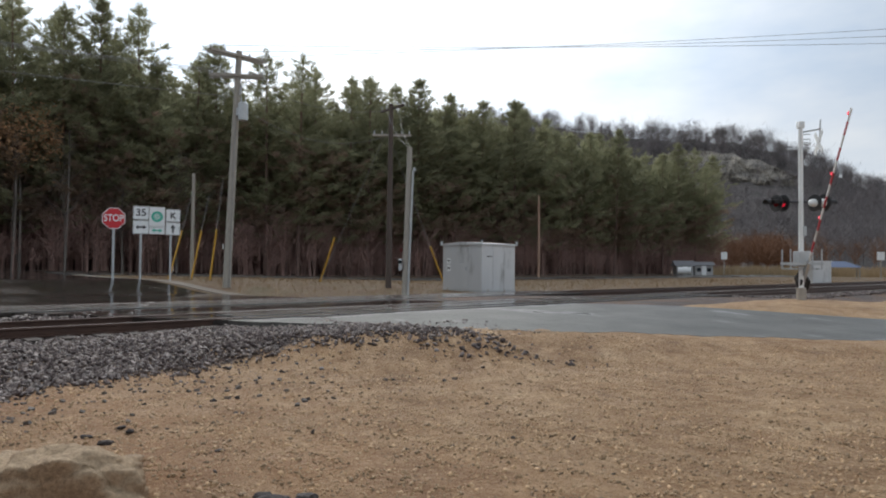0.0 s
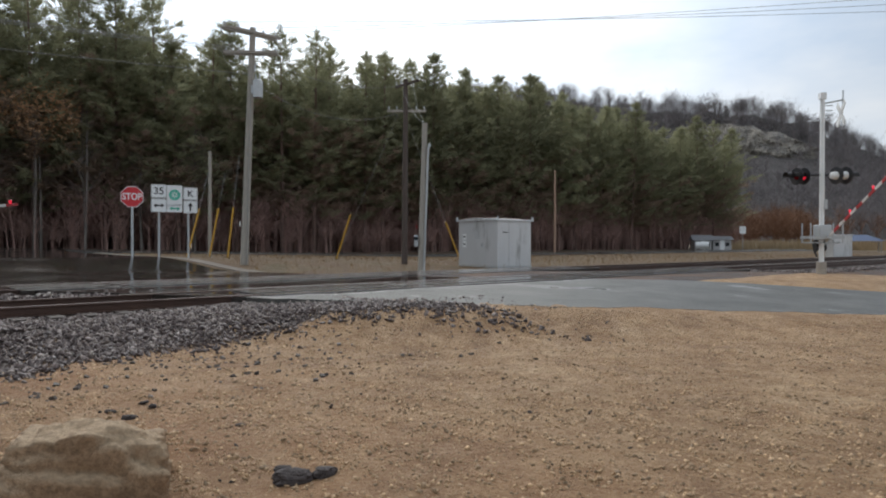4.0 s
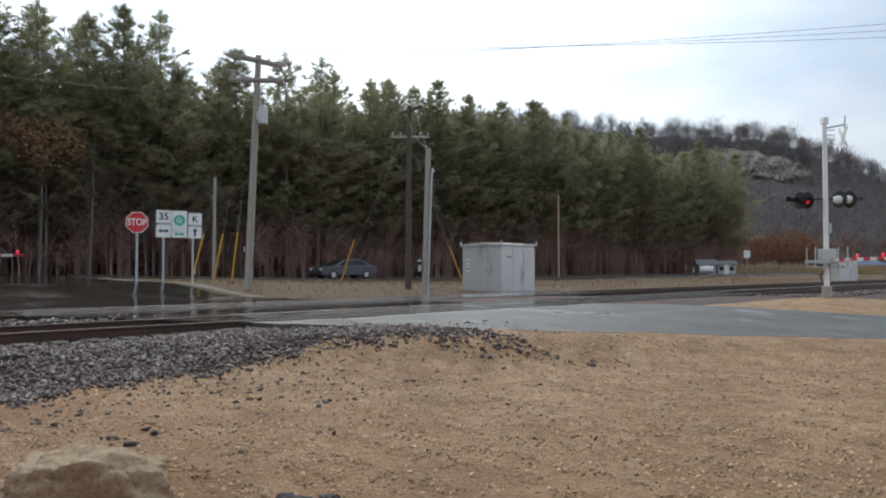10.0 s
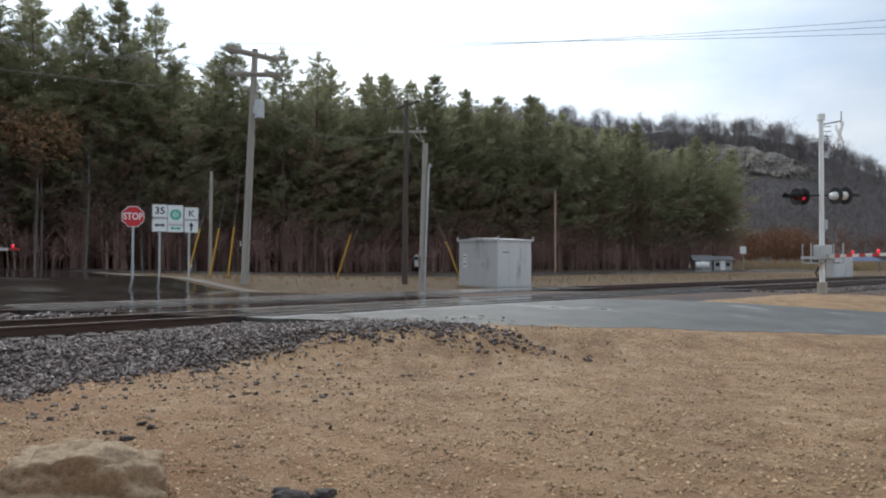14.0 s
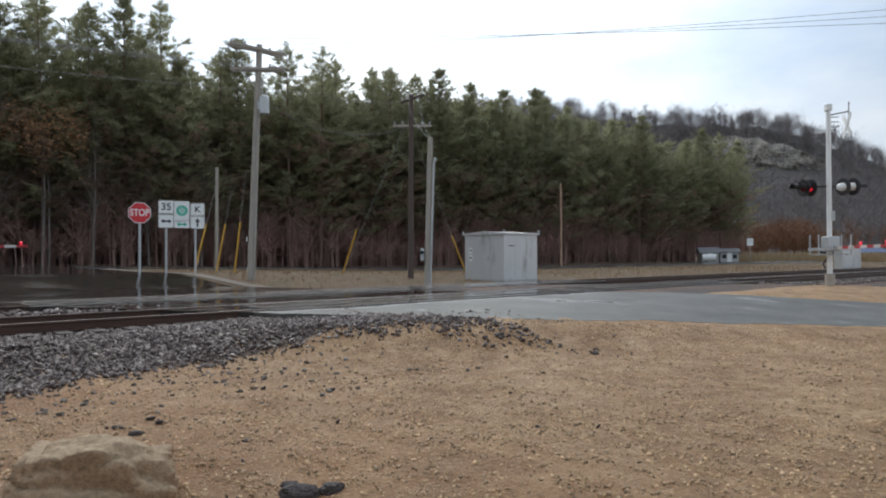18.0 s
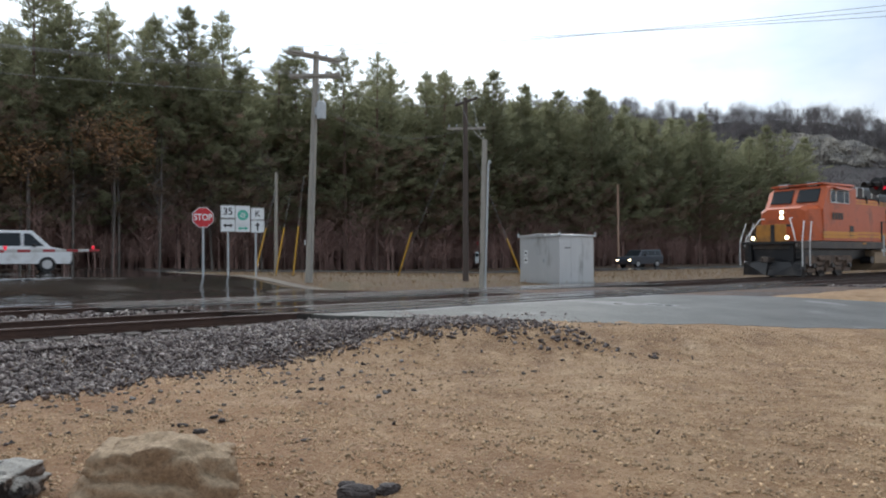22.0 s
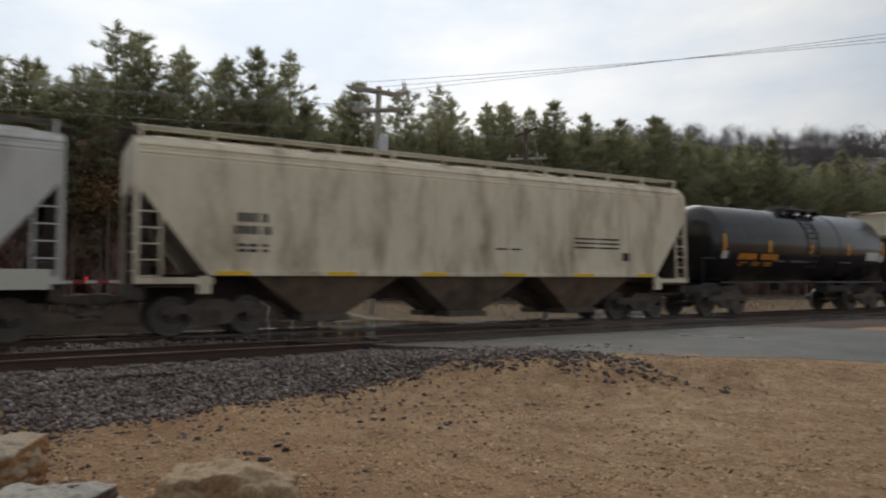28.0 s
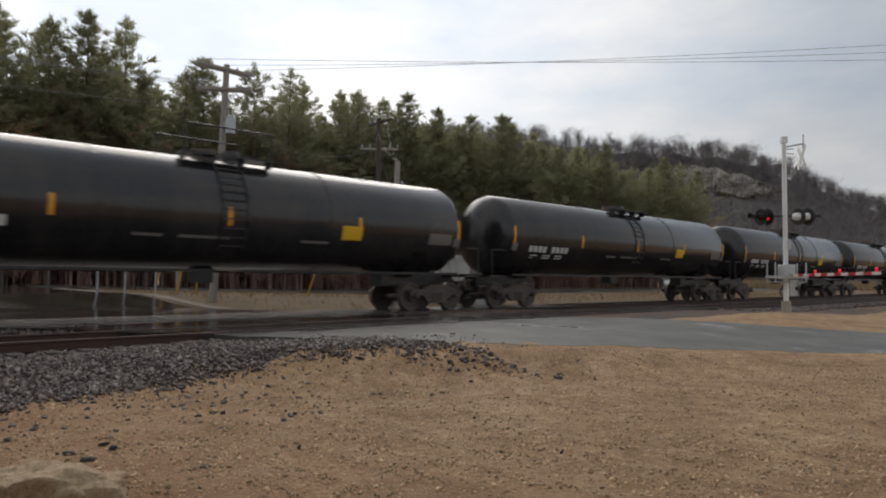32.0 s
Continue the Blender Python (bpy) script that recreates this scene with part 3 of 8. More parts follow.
def lettering(name, body, size, material, parent, m, depth=0.004, align="CENTER", label="", bold=1.0, shear=0.0):
    cu = bpy.data.curves.new(name, "FONT")
    cu.body, cu.size, cu.extrude, cu.align_x, cu.align_y = body, size, depth, align, "CENTER"
    cu.shear = shear
    cu.offset = size * 0.012 * bold
    tmp = bpy.data.objects.new(name, cu)
    scene.collection.objects.link(tmp)
    me = bpy.data.meshes.new_from_object(tmp)
    bpy.data.objects.remove(tmp)
    me.materials.clear()
    ob = link(name, me, material, parent, label)
    ob.matrix_local = m
    return ob


# ---- forest ----
def pine_mesh(rng, H):
    tv, tf, cv, cf, ci = [], [], [], [], []
    rings = 7
    for i in range(rings + 1):
        k = i / rings
        r = 0.19 * (1 - k) ** 0.8 + 0.015
        for j in range(6):
            a = j * math.tau / 6
            tv.append((r * math.cos(a) + 0.06 * math.sin(3 * k), r * math.sin(a), k * H))
    for i in range(rings):
        for j in range(6):
            a, b = i * 6 + j, i * 6 + (j + 1) % 6
            tf.append((a, b, b + 6, a + 6))

    def stick(p, q, r):
        d = (q - p)
        s = d.cross(Vector((0.3, 0.2, 1))).normalized() * r
        n0 = len(tv)
        tv.extend([tuple(p - s), tuple(p + s), tuple(q)])
        tf.append((n0, n0 + 1, n0 + 2))

    # dead lower limbs
    for i in range(26):
        z = rng.uniform(0.10, 0.42) * H
        a = rng.uniform(0, math.tau)
        L = rng.uniform(0.6, 2.0)
        p = Vector((0, 0, z))
        q = p + Vector((math.cos(a) * L, math.sin(a) * L, rng.uniform(-0.5, 0.3)))
        stick(p, q, 0.035)
        for _ in range(2):
            w = p.lerp(q, rng.uniform(0.4, 0.9))
            stick(w, w + Vector((rng.uniform(-0.5, 0.5), rng.uniform(-0.5, 0.5), rng.uniform(-0.4, 0.2))), 0.018)

    def tuft(p, out, size, brown=0):
        for _ in range(13):
            d = (out * 0.8 + Vector((rng.gauss(0, 0.6), rng.gauss(0, 0.6), rng.uniform(-0.25, 0.5)))).normalized()
            s = d.cross(Vector((rng.gauss(0, 1), rng.gauss(0, 1), rng.gauss(0, 1)))).normalized() * size * 0.075
            n0 = len(cv)
            e = p + d * size * rng.uniform(0.8, 1.5)
            q = p + Vector((rng.gauss(0, 0.12), rng.gauss(0, 0.12), rng.gauss(0, 0.08)))
            cv.extend([tuple(q - s), tuple(q + s), tuple(e)])
            cf.append((n0, n0 + 1, n0 + 2))
            ci.append(brown)

    z = H * rng.uniform(0.13, 0.24)
    while z < H - 0.25:
        k = z / H
        full = 3.9 * min(1, (1.03 - k) / 0.48) ** 0.8 * (0.5 + 0.5 * min(1, max(0, k - 0.10) / 0.25))
        n = rng.choice((4, 5, 5, 6))
        a0 = rng.uniform(0, math.tau)
        for j in range(n):
            if rng.random() < 0.10:
                continue
            a = a0 + j * math.tau / n + rng.uniform(-0.35, 0.35)
            L = max(0.25, full * rng.uniform(0.5, 1.2))
            rise = rng.uniform(-0.15, 0.25) + 0.45 * k
            out = Vector((math.cos(a), math.sin(a), 0))
            p0 = Vector((0, 0, z))
            tip = p0 + out * L + Vector((0, 0, L * rise))
            mid = p0.lerp(tip, 0.5) - Vector((0, 0, 0.12 * L))
            stick(p0, mid, 0.03)
            stick(mid, tip, 0.02)
            brown = 1 if rng.random() < 0.85 - 1.25 * k else 0
            m = max(3, int(L / 0.33))
            for i in range(m):
                t = 0.30 + 0.70 * (i + rng.random() * 0.5) / m
                q = (p0.lerp(mid, t * 2) if t < 0.5 else mid.lerp(tip, t * 2 - 1))
                q = q + Vector((rng.gauss(0, 0.22), rng.gauss(0, 0.22), rng.gauss(0, 0.06))) * (0.4 + L / 3)
                tuft(q, (out + Vector((0, 0, 0.2 + 1.3 * max(0, k - 0.55)))).normalized(), rng.uniform(0.34, 0.60), brown)
        z += rng.uniform(0.36, 0.66)
    tuft(Vector((0, 0, H - 0.3)), Vector((0, 0, 1)), 0.5)
    tuft(Vector((0, 0, H - 0.1)), Vector((0, 0, 1.6)), 0.5)
    tuft(Vector((0, 0, H + 0.15)), Vector((0, 0, 2)), 0.4)
    return tv, tf, cv, cf, ci


def build_forest():
    rng = random.Random(11)
    kinds = []
    for i in range(9):
        H = 17.0 + (i % 5) * 0.8
        tv, tf, cv, cf, ci = pine_mesh(rng, H)
        root = empty("pine_tree", pose(0, 0, 0), "tall dark green pine tree at the forest edge", "tree", "pines of the forest")
        raw("trunk", tv, tf, M_BARK, root)
        crown = raw("crown", cv, cf, [M_PINE, M_PINEBROWN], root)
        crown.data.polygons.foreach_set("material_index", ci)
        kinds.append(root)
    used = set()
    rows = [(54.5, 2.7, 0.9), (57.5, 2.9, 1.0), (61.5, 3.2, 1.2), (66.5, 3.7, 1.5), (73.0, 4.2, 2.0), (81.0, 5.0, 2.5)]
    for v0, step, jit in rows:
        u = -6.5 - (v0 - 54) * 0.12
        while u < 110 - (v0 - 54) * 0.35:
            v = v0 + rng.uniform(-jit, jit)
            uu = u + rng.uniform(-0.8, 0.8)
            p = uv(uu, v)
            z = float(ground_z(p.x, p.y)) - 0.05
            s = rng.uniform(0.93, 1.09) * float(np.interp(uu, [-6, -2, 4, 20, 40], [0.83, 0.89, 0.97, 0.98, 0.99]))
            if uu > 84:
                s *= 0.96
            k = rng.randrange(len(kinds))
            m = pose(p.x, p.y, z, rng.uniform(-1.5, 1.5), rng.uniform(-1.5, 1.5), rng.uniform(0, 360))
            if k not in used:
                used.add(k)
                kinds[k].matrix_world = m
                kinds[k].scale = (s, s, s)
            else:
                o = copy_thing(kinds[k], m)
                o.scale = (s, s, s)
            u += step * rng.uniform(0.75, 1.25)
    # three pines stand out above the tree line
    for uu, s in ((45.3, 1.0), (54.7, 0.965), (14.6, 0.99)):
        p = uv(uu, 54.2)
        o = copy_thing(kinds[4], pose(p.x, p.y, float(ground_z(p.x, p.y)) - 0.05, 0, 0, 77 * uu))
        o.scale = (s, s, s)


def twig_tree(V_, F_, p, H, rng, n=34, spread=0.33, r=0.05):
    """Append a bare tree to a vertex and face list: a stem and fanned twigs as thin blades."""
    def blade(a, b, w):
        d = b - a
        s = d.cross(Vector((rng.gauss(0, 1), rng.gauss(0, 1), 0.2))).normalized() * w
        k = len(V_)
        V_.extend([tuple(a - s), tuple(a + s), tuple(b)])
        F_.append((k, k + 1, k + 2))
    top = p + Vector((rng.gauss(0, 0.05) * H, rng.gauss(0, 0.05) * H, H))
    blade(p, top, r * 1.4)
    for _ in range(n):
        t = rng.uniform(0.28, 0.92)
        a = p.lerp(top, t)
        ang = rng.uniform(0, math.tau)
        L = H * spread * (1.15 - t) * rng.uniform(0.6, 1.5)
        b = a + Vector((math.cos(ang) * L, math.sin(ang) * L, L * rng.uniform(0.5, 1.5)))
        blade(a, b, r * 0.7)
        for _ in range(2):
            c = a.lerp(b, rng.uniform(0.4, 0.9))
            blade(c, c + Vector((rng.gauss(0, 0.4), rng.gauss(0, 0.4), rng.uniform(0.1, 0.7))) * L * 0.7, r * 0.4)


def stuff(name, V_, F_, material, label, category):
    return tagged(raw(name, V_, F_, material), label, category, kind="stuff")


M_OAKLEAF = mat("rust_brown_oak_leaves", (0.42, 0.255, 0.14), 0.8, thin=0.4, vary=0.4, scale=0.6, fine=5, bump=0, island=0.7)
M_UNDER = mat("brown_understory", (0.34, 0.218, 0.188), 0.95, thin=0.3, vary=0.5, scale=0.3, fine=4, bump=0, island=0.8)


def build_brush():
    rng = random.Random(5)
    V_, F_ = [], []
    for _ in range(1300):
        u = rng.uniform(-21, 110)
        p = uv(u, rng.uniform(51.5, 58))
        p.z = float(ground_z(p.x, p.y)) - 0.05
        twig_tree(V_, F_, p, rng.uniform(1.0, 6.0), rng, 18, 0.5, 0.028)
    stuff("undergrowth", V_, F_, M_UNDER, "bare grey-brown undergrowth along the forest edge", "undergrowth")
    V_, F_ = [], []
    for u, v, H in ((6.5, 52.5, 11), (3.5, 53, 9), (9.5, 53, 8.5), (12, 52, 10), (0.5, 53.5, 12), (-2.5, 53, 9), (-4.5, 54.5, 11), (16, 52.8, 8), (20, 53, 10), (-17.3, 50, 11.5), (-15.2, 51, 11), (-19.4, 49.6, 10), (-12.6, 51.5, 10.5), (-18.2, 52, 11)):
        root = empty("bare_tree", pose(0, 0, 0), "slender leafless deciduous tree before the pines", "tree", "bare trees of the forest edge")
        p = uv(u, v)
        p.z = float(ground_z(p.x, p.y)) - 0.05
        bm = bmesh.new()
        cyl(bm, (0, 0, 0), (0.2, 0.1, H * 0.55), 0.10, 0.07, 7)
        cyl(bm, (0.2, 0.1, H * 0.55), (0.1, -0.15, H), 0.07, 0.015, 7)
        part("trunk", bm, M_BARE, root)
        V_, F_ = [], []
        twig_tree(V_, F_, Vector((0, 0, 0)), H, rng, 70 if u > -10 else 230, 0.30, 0.03)
        raw("crown", V_, F_, M_BROWNTWIG if u in (3.5, -2.5, -4.5) else M_BARE, root)
        root.matrix_world = pose(p.x, p.y, p.z, 0, 0, rng.uniform(0, 360))
    # an oak that keeps its brown leaves among the pines
    for u, H, R, n in ((9.0, 11.6, 2.9, 2400), (4.0, 9.5, 2.2, 1200)):
        p = uv(u, 52.6)
        root = empty("oak_tree", pose(p.x, p.y, float(ground_z(p.x, p.y)) - 0.05, 0, 0, 40 * u), "young oak with rust-brown leaves still on its branches", "tree", "oaks of the forest edge")
        bm = bmesh.new()
        pipe(bm, [(0, 0, 0), (0.15, 0.05, H * 0.4), (0.0, 0.1, H * 0.7)], 0.09, 7)
        part("trunk", bm, M_BARE, root)
        B_, G_ = [], []
        twig_tree(B_, G_, Vector((0, 0, H * 0.3)), H * 0.68, rng, 40, 0.36, 0.03)
        raw("limb", B_, G_, M_BARE, root)
        B_, G_ = [], []
        for _ in range(n):
            a, k = rng.uniform(0, math.tau), rng.random() ** 0.5
            q = Vector((math.cos(a) * R * k, math.sin(a) * R * k, H * 0.78 + rng.gauss(0, 0.9)))
            d = Vector((rng.gauss(0, 1), rng.gauss(0, 1), rng.gauss(0, 0.6))).normalized() * 0.14
            e = d.cross(Vector((rng.gauss(0, 1), rng.gauss(0, 1), 1))).normalized() * 0.06
            k = len(B_)
            B_.extend([tuple(q - d), tuple(q + e), tuple(q + d), tuple(q - e)])
            G_.append((k, k + 1, k + 2, k + 3))
        raw("crown", B_, G_, M_OAKLEAF, root)
    V_, F_ = [], []
    for _ in range(3400):
        v = rng.uniform(55.5, 111)
        p = uv(rng.uniform(-7 - (v - 57) * 0.1, 112 if v < 75 else 104), v)
        p.z = float(ground_z(p.x, p.y)) - 0.05
        twig_tree(V_, F_, p, rng.uniform(1.6, 5.5), rng, 15, 0.65, 0.07 + 0.09 * rng.random())
    stuff("understory", V_, F_, M_UNDER, "dark leafless understory beneath the pines", "undergrowth")
    strip("forest_floor", [puv(-16, 50.8), puv(130, 50.8)], [puv(-22, 112), puv(130, 112)], M_LITTER, 0.03, 0.2, "dark needle litter on the forest floor", "forest floor", 60)
    # russet bushes and dry grass beyond the right end of the pines
    V_, F_ = [], []
    for _ in range(170):
        az = radians(rng.uniform(20.8, 26.5) if rng.random() < 0.75 else rng.uniform(20, 34))
        R = rng.uniform(150, 190)
        p = Vector((R * math.sin(az), R * math.cos(az), 0))
        twig_tree(V_, F_, p, rng.uniform(4, 9), rng, 40, 0.5, 0.06)
    stuff("russet_bushes", V_, F_, M_BROWNTWIG, "rust-brown leafless bushes at the foot of the bluff", "bushes")
    V_, F_ = [], []
    for _ in range(2600):
        az = radians(rng.uniform(20, 33))
        R = rng.uniform(112, 128)
        p = Vector((R * math.sin(az), R * math.cos(az), 0))
        H = rng.uniform(0.7, 1.7)
        k = len(V_)
        w = 0.09
        V_.extend([(p.x - w, p.y, -0.1), (p.x + w, p.y, -0.1), (p.x + rng.gauss(0, 0.3), p.y + rng.gauss(0, 0.2), H)])
        F_.append((k, k + 1, k + 2))
    stuff("tall_grass", V_, F_, M_TALLGRASS, "pale dry tall grass behind the highway", "grass")
    # roadside weeds near the signs and the hut
    V_, F_ = [], []
    for _ in range(9000):
        u, v = rng.uniform(-4, 70), rng.uniform(20.6, 36.5)
        p = uv(u, v)
        if v < 36 and (p.y < 19.5 + max(0, -(p.x + 3)) * 0.85 + 1.8 and p.x < 12):
            continue
        z = float(ground_z(p.x, p.y)) - 0.02
        H = rng.uniform(0.05, 0.22)
        w = 0.02
        k = len(V_)
        a = rng.uniform(0, math.pi)
        V_.extend([(p.x - w * math.cos(a), p.y - w * math.sin(a), z), (p.x + w * math.cos(a), p.y + w * math.sin(a), z), (p.x + rng.gauss(0, 0.08), p.y + rng.gauss(0, 0.08), z + H)])
        F_.append((k, k + 1, k + 2))
    stuff("verge_grass", V_, F_, M_VERGE, "short dry tan grass on the verge beyond the tracks", "grass")


RIDGE = [(60, 9.5), (30, 11.5), (6, 11.8), (0.9, 11.9), (-5.7, 11.7), (-10.8, 11.2), (-14.4, 10.5), (-17.4, 10.3), (-21.6, 9.8), (-24.3, 9.3), (-28.4, 7.4), (-31.4, 5.8), (-36.5, 3.4), (-38, 0.0), (-75, 0.0)]


def ridge_el(az):
    xs, ys = [a for a, _ in RIDGE][::-1], [e for _, e in RIDGE][::-1]
    return float(np.interp(az, xs, ys))


def hill_z(az, R):
    h = 430 * math.tan(radians(ridge_el(az))) + 1
    k = (R - 235) / 195
    if k <= 0:
        return -0.6
    base = h * (min(k, 1) ** 1.15) if k < 1 else h * (1 + 0.12 * math.sin((k - 1) * 2)) 
    return base - 0.6 + 1.6 * math.sin(az * 2.3 + R * 0.05) * min(k, 1)


def build_hill():
    rng = random.Random(8)
    V_, F_ = [], []
    azs = list(np.arange(60, -76, -1.5))
    Rs = list(np.arange(225, 700, 16))
    for az in azs:
        for R in Rs:
            a = radians(az)
            V_.append((-R * math.sin(a), R * math.cos(a), hill_z(az, R)))
    n = len(Rs)
    for i in range(len(azs) - 1):
        for j in range(n - 1):
            F_.append((i * n + j, i * n + n + j, i * n + n + j + 1, i * n + j + 1))
    tagged(raw("hill", V_, F_, M_HILL, smooth=True), "wooded limestone bluff behind the forest", "hill", kind="structure")
    # rock face
    V_, F_ = [], []
    na, nr = 150, 34
    for i in range(na + 1):
        az = -17.6 - 9.4 * i / na
        for j in range(nr + 1):
            k = j / nr
            edge = min(1, 4 * min(i, na - i) / na)
            R = 372 - 14 * edge * math.sin(math.pi * k) + 4 * noise.noise(Vector((az * 1.7, k * 5, 0))) + 2 * noise.noise(Vector((az * 5, k * 9, 3))) + 1.0 * noise.noise(Vector((az * 13, k * 22, 5)))
            top = 0.92 - 0.10 * abs(i / na - 0.35) + 0.03 * noise.noise(Vector((az, 0, 7)))
            bot = 0.50 + 0.07 * noise.noise(Vector((az * 0.8, 2, 1))) + 0.10 * max(0, i / na - 0.4)
            el = ridge_el(az) * (bot + (top - bot) * k)
            a = radians(az)
            V_.append((-R * math.sin(a), R * math.cos(a), 1 + R * math.tan(radians(el))))
    for i in range(na):
        for j in range(nr):
            q = i * (nr + 1) + j
            F_.append((q, q + nr + 1, q + nr + 2, q + 1))
    tagged(raw("cliff_face", V_, F_, M_CLIFF), "pale limestone cliff near the top of the bluff", "cliff", kind="structure")
    V_, F_ = [], []
    for i in range(2700):
        az = rng.uniform(12, -36.5) if i % 3 else rng.uniform(4, -34)
        R = rng.uniform(250, 432) if i % 4 else rng.uniform(395, 436)
        el = math.degrees(math.atan(hill_z(az, R) / R))
        f = el / ridge_el(az)
        if -27 < az < -17.6 and 0.56 < f < 0.86 and rng.random() < 0.80:
            continue
        a = radians(az)
        twig_tree(V_, F_, Vector((-R * math.sin(a), R * math.cos(a), hill_z(az, R) - 0.5)), rng.uniform(6, 12), rng, 34 if i % 4 else 56, 0.45 if i % 4 else 0.6, 0.11 if i % 4 else 0.075)
    stuff("hill_woods", V_, F_, M_TWIG, "grey leafless hardwood trees covering the bluff", "woods")
    # far ridge to the west
    V_, F_ = [], []
    azs = list(np.arange(150, 88, -1.0))
    for az in azs:
        a = radians(az)
        for R, f in ((1100, 0), (1250, 0.7), (1400, 1), (1700, 0.9)):
            h = 1400 * math.tan(radians(4.5 * smooth_scalar((az - 88) / 14) + 0.12 * math.sin(az * 1.9) + 0.1 * math.sin(az * 5.3)))
            V_.append((-R * math.sin(a), R * math.cos(a), h * f - 1))
    for i in range(len(azs) - 1):
        for j in range(3):
            F_.append((i * 4 + j, i * 4 + 4 + j, i * 4 + 5 + j, i * 4 + j + 1))
    tagged(raw("far_ridge", V_, F_, M_HILL, smooth=True), "distant wooded ridge on the horizon", "hill", kind="structure")


def smooth_scalar(a):
    a = max(0.0, min(1.0, a))
    return a * a * (3 - 2 * a)


build_hill()
build_forest()
build_brush()


# ---- poles and wires ----
def gz(x, y):
    return float(ground_z(x, y))


def insulator(parent, p, r=0.05):
    bm = bmesh.new()
    cyl(bm, p, (p[0], p[1], p[2] + 0.09), r * 0.5, r, 8)
    cyl(bm, (p[0], p[1], p[2] + 0.09), (p[0], p[1], p[2] + 0.17), r, r * 0.5, 8)
    part("insulator", bm, M_GREYMETAL, parent)


def pole_post(parent, h, r0, r1, material, lean=(0, 0)):
    bm = bmesh.new()
    cyl(bm, (0, 0, -0.3), (lean[0], lean[1], h), r0, r1, 14)
    part("post", bm, material, parent, smooth=False)


def wire(a, b, sag, name="wire", r=0.010, parent=None):
    a, b = Vector(a), Vector(b)
    n = 20
    bm = bmesh.new()
    pts = []
    for i in range(n + 1):
        k = i / n
        p = a.lerp(b, k)
        p.z -= sag * 4 * k * (1 - k)
        pts.append(p)
    side = (b - a).cross(Vector((0, 0, 1))).normalized()
    loft(bm, [[tuple(p + side * r * math.cos(k * math.tau / 5) + Vector((0, 0, r * math.sin(k * math.tau / 5)))) for k in range(5)] for p in pts])
    ob = part(name, bm, M_WIRE, parent)
    if parent is None:
        tagged(ob, "thin dark overhead power wire hung from the utility pole", "wire", "overhead wires")
    return ob


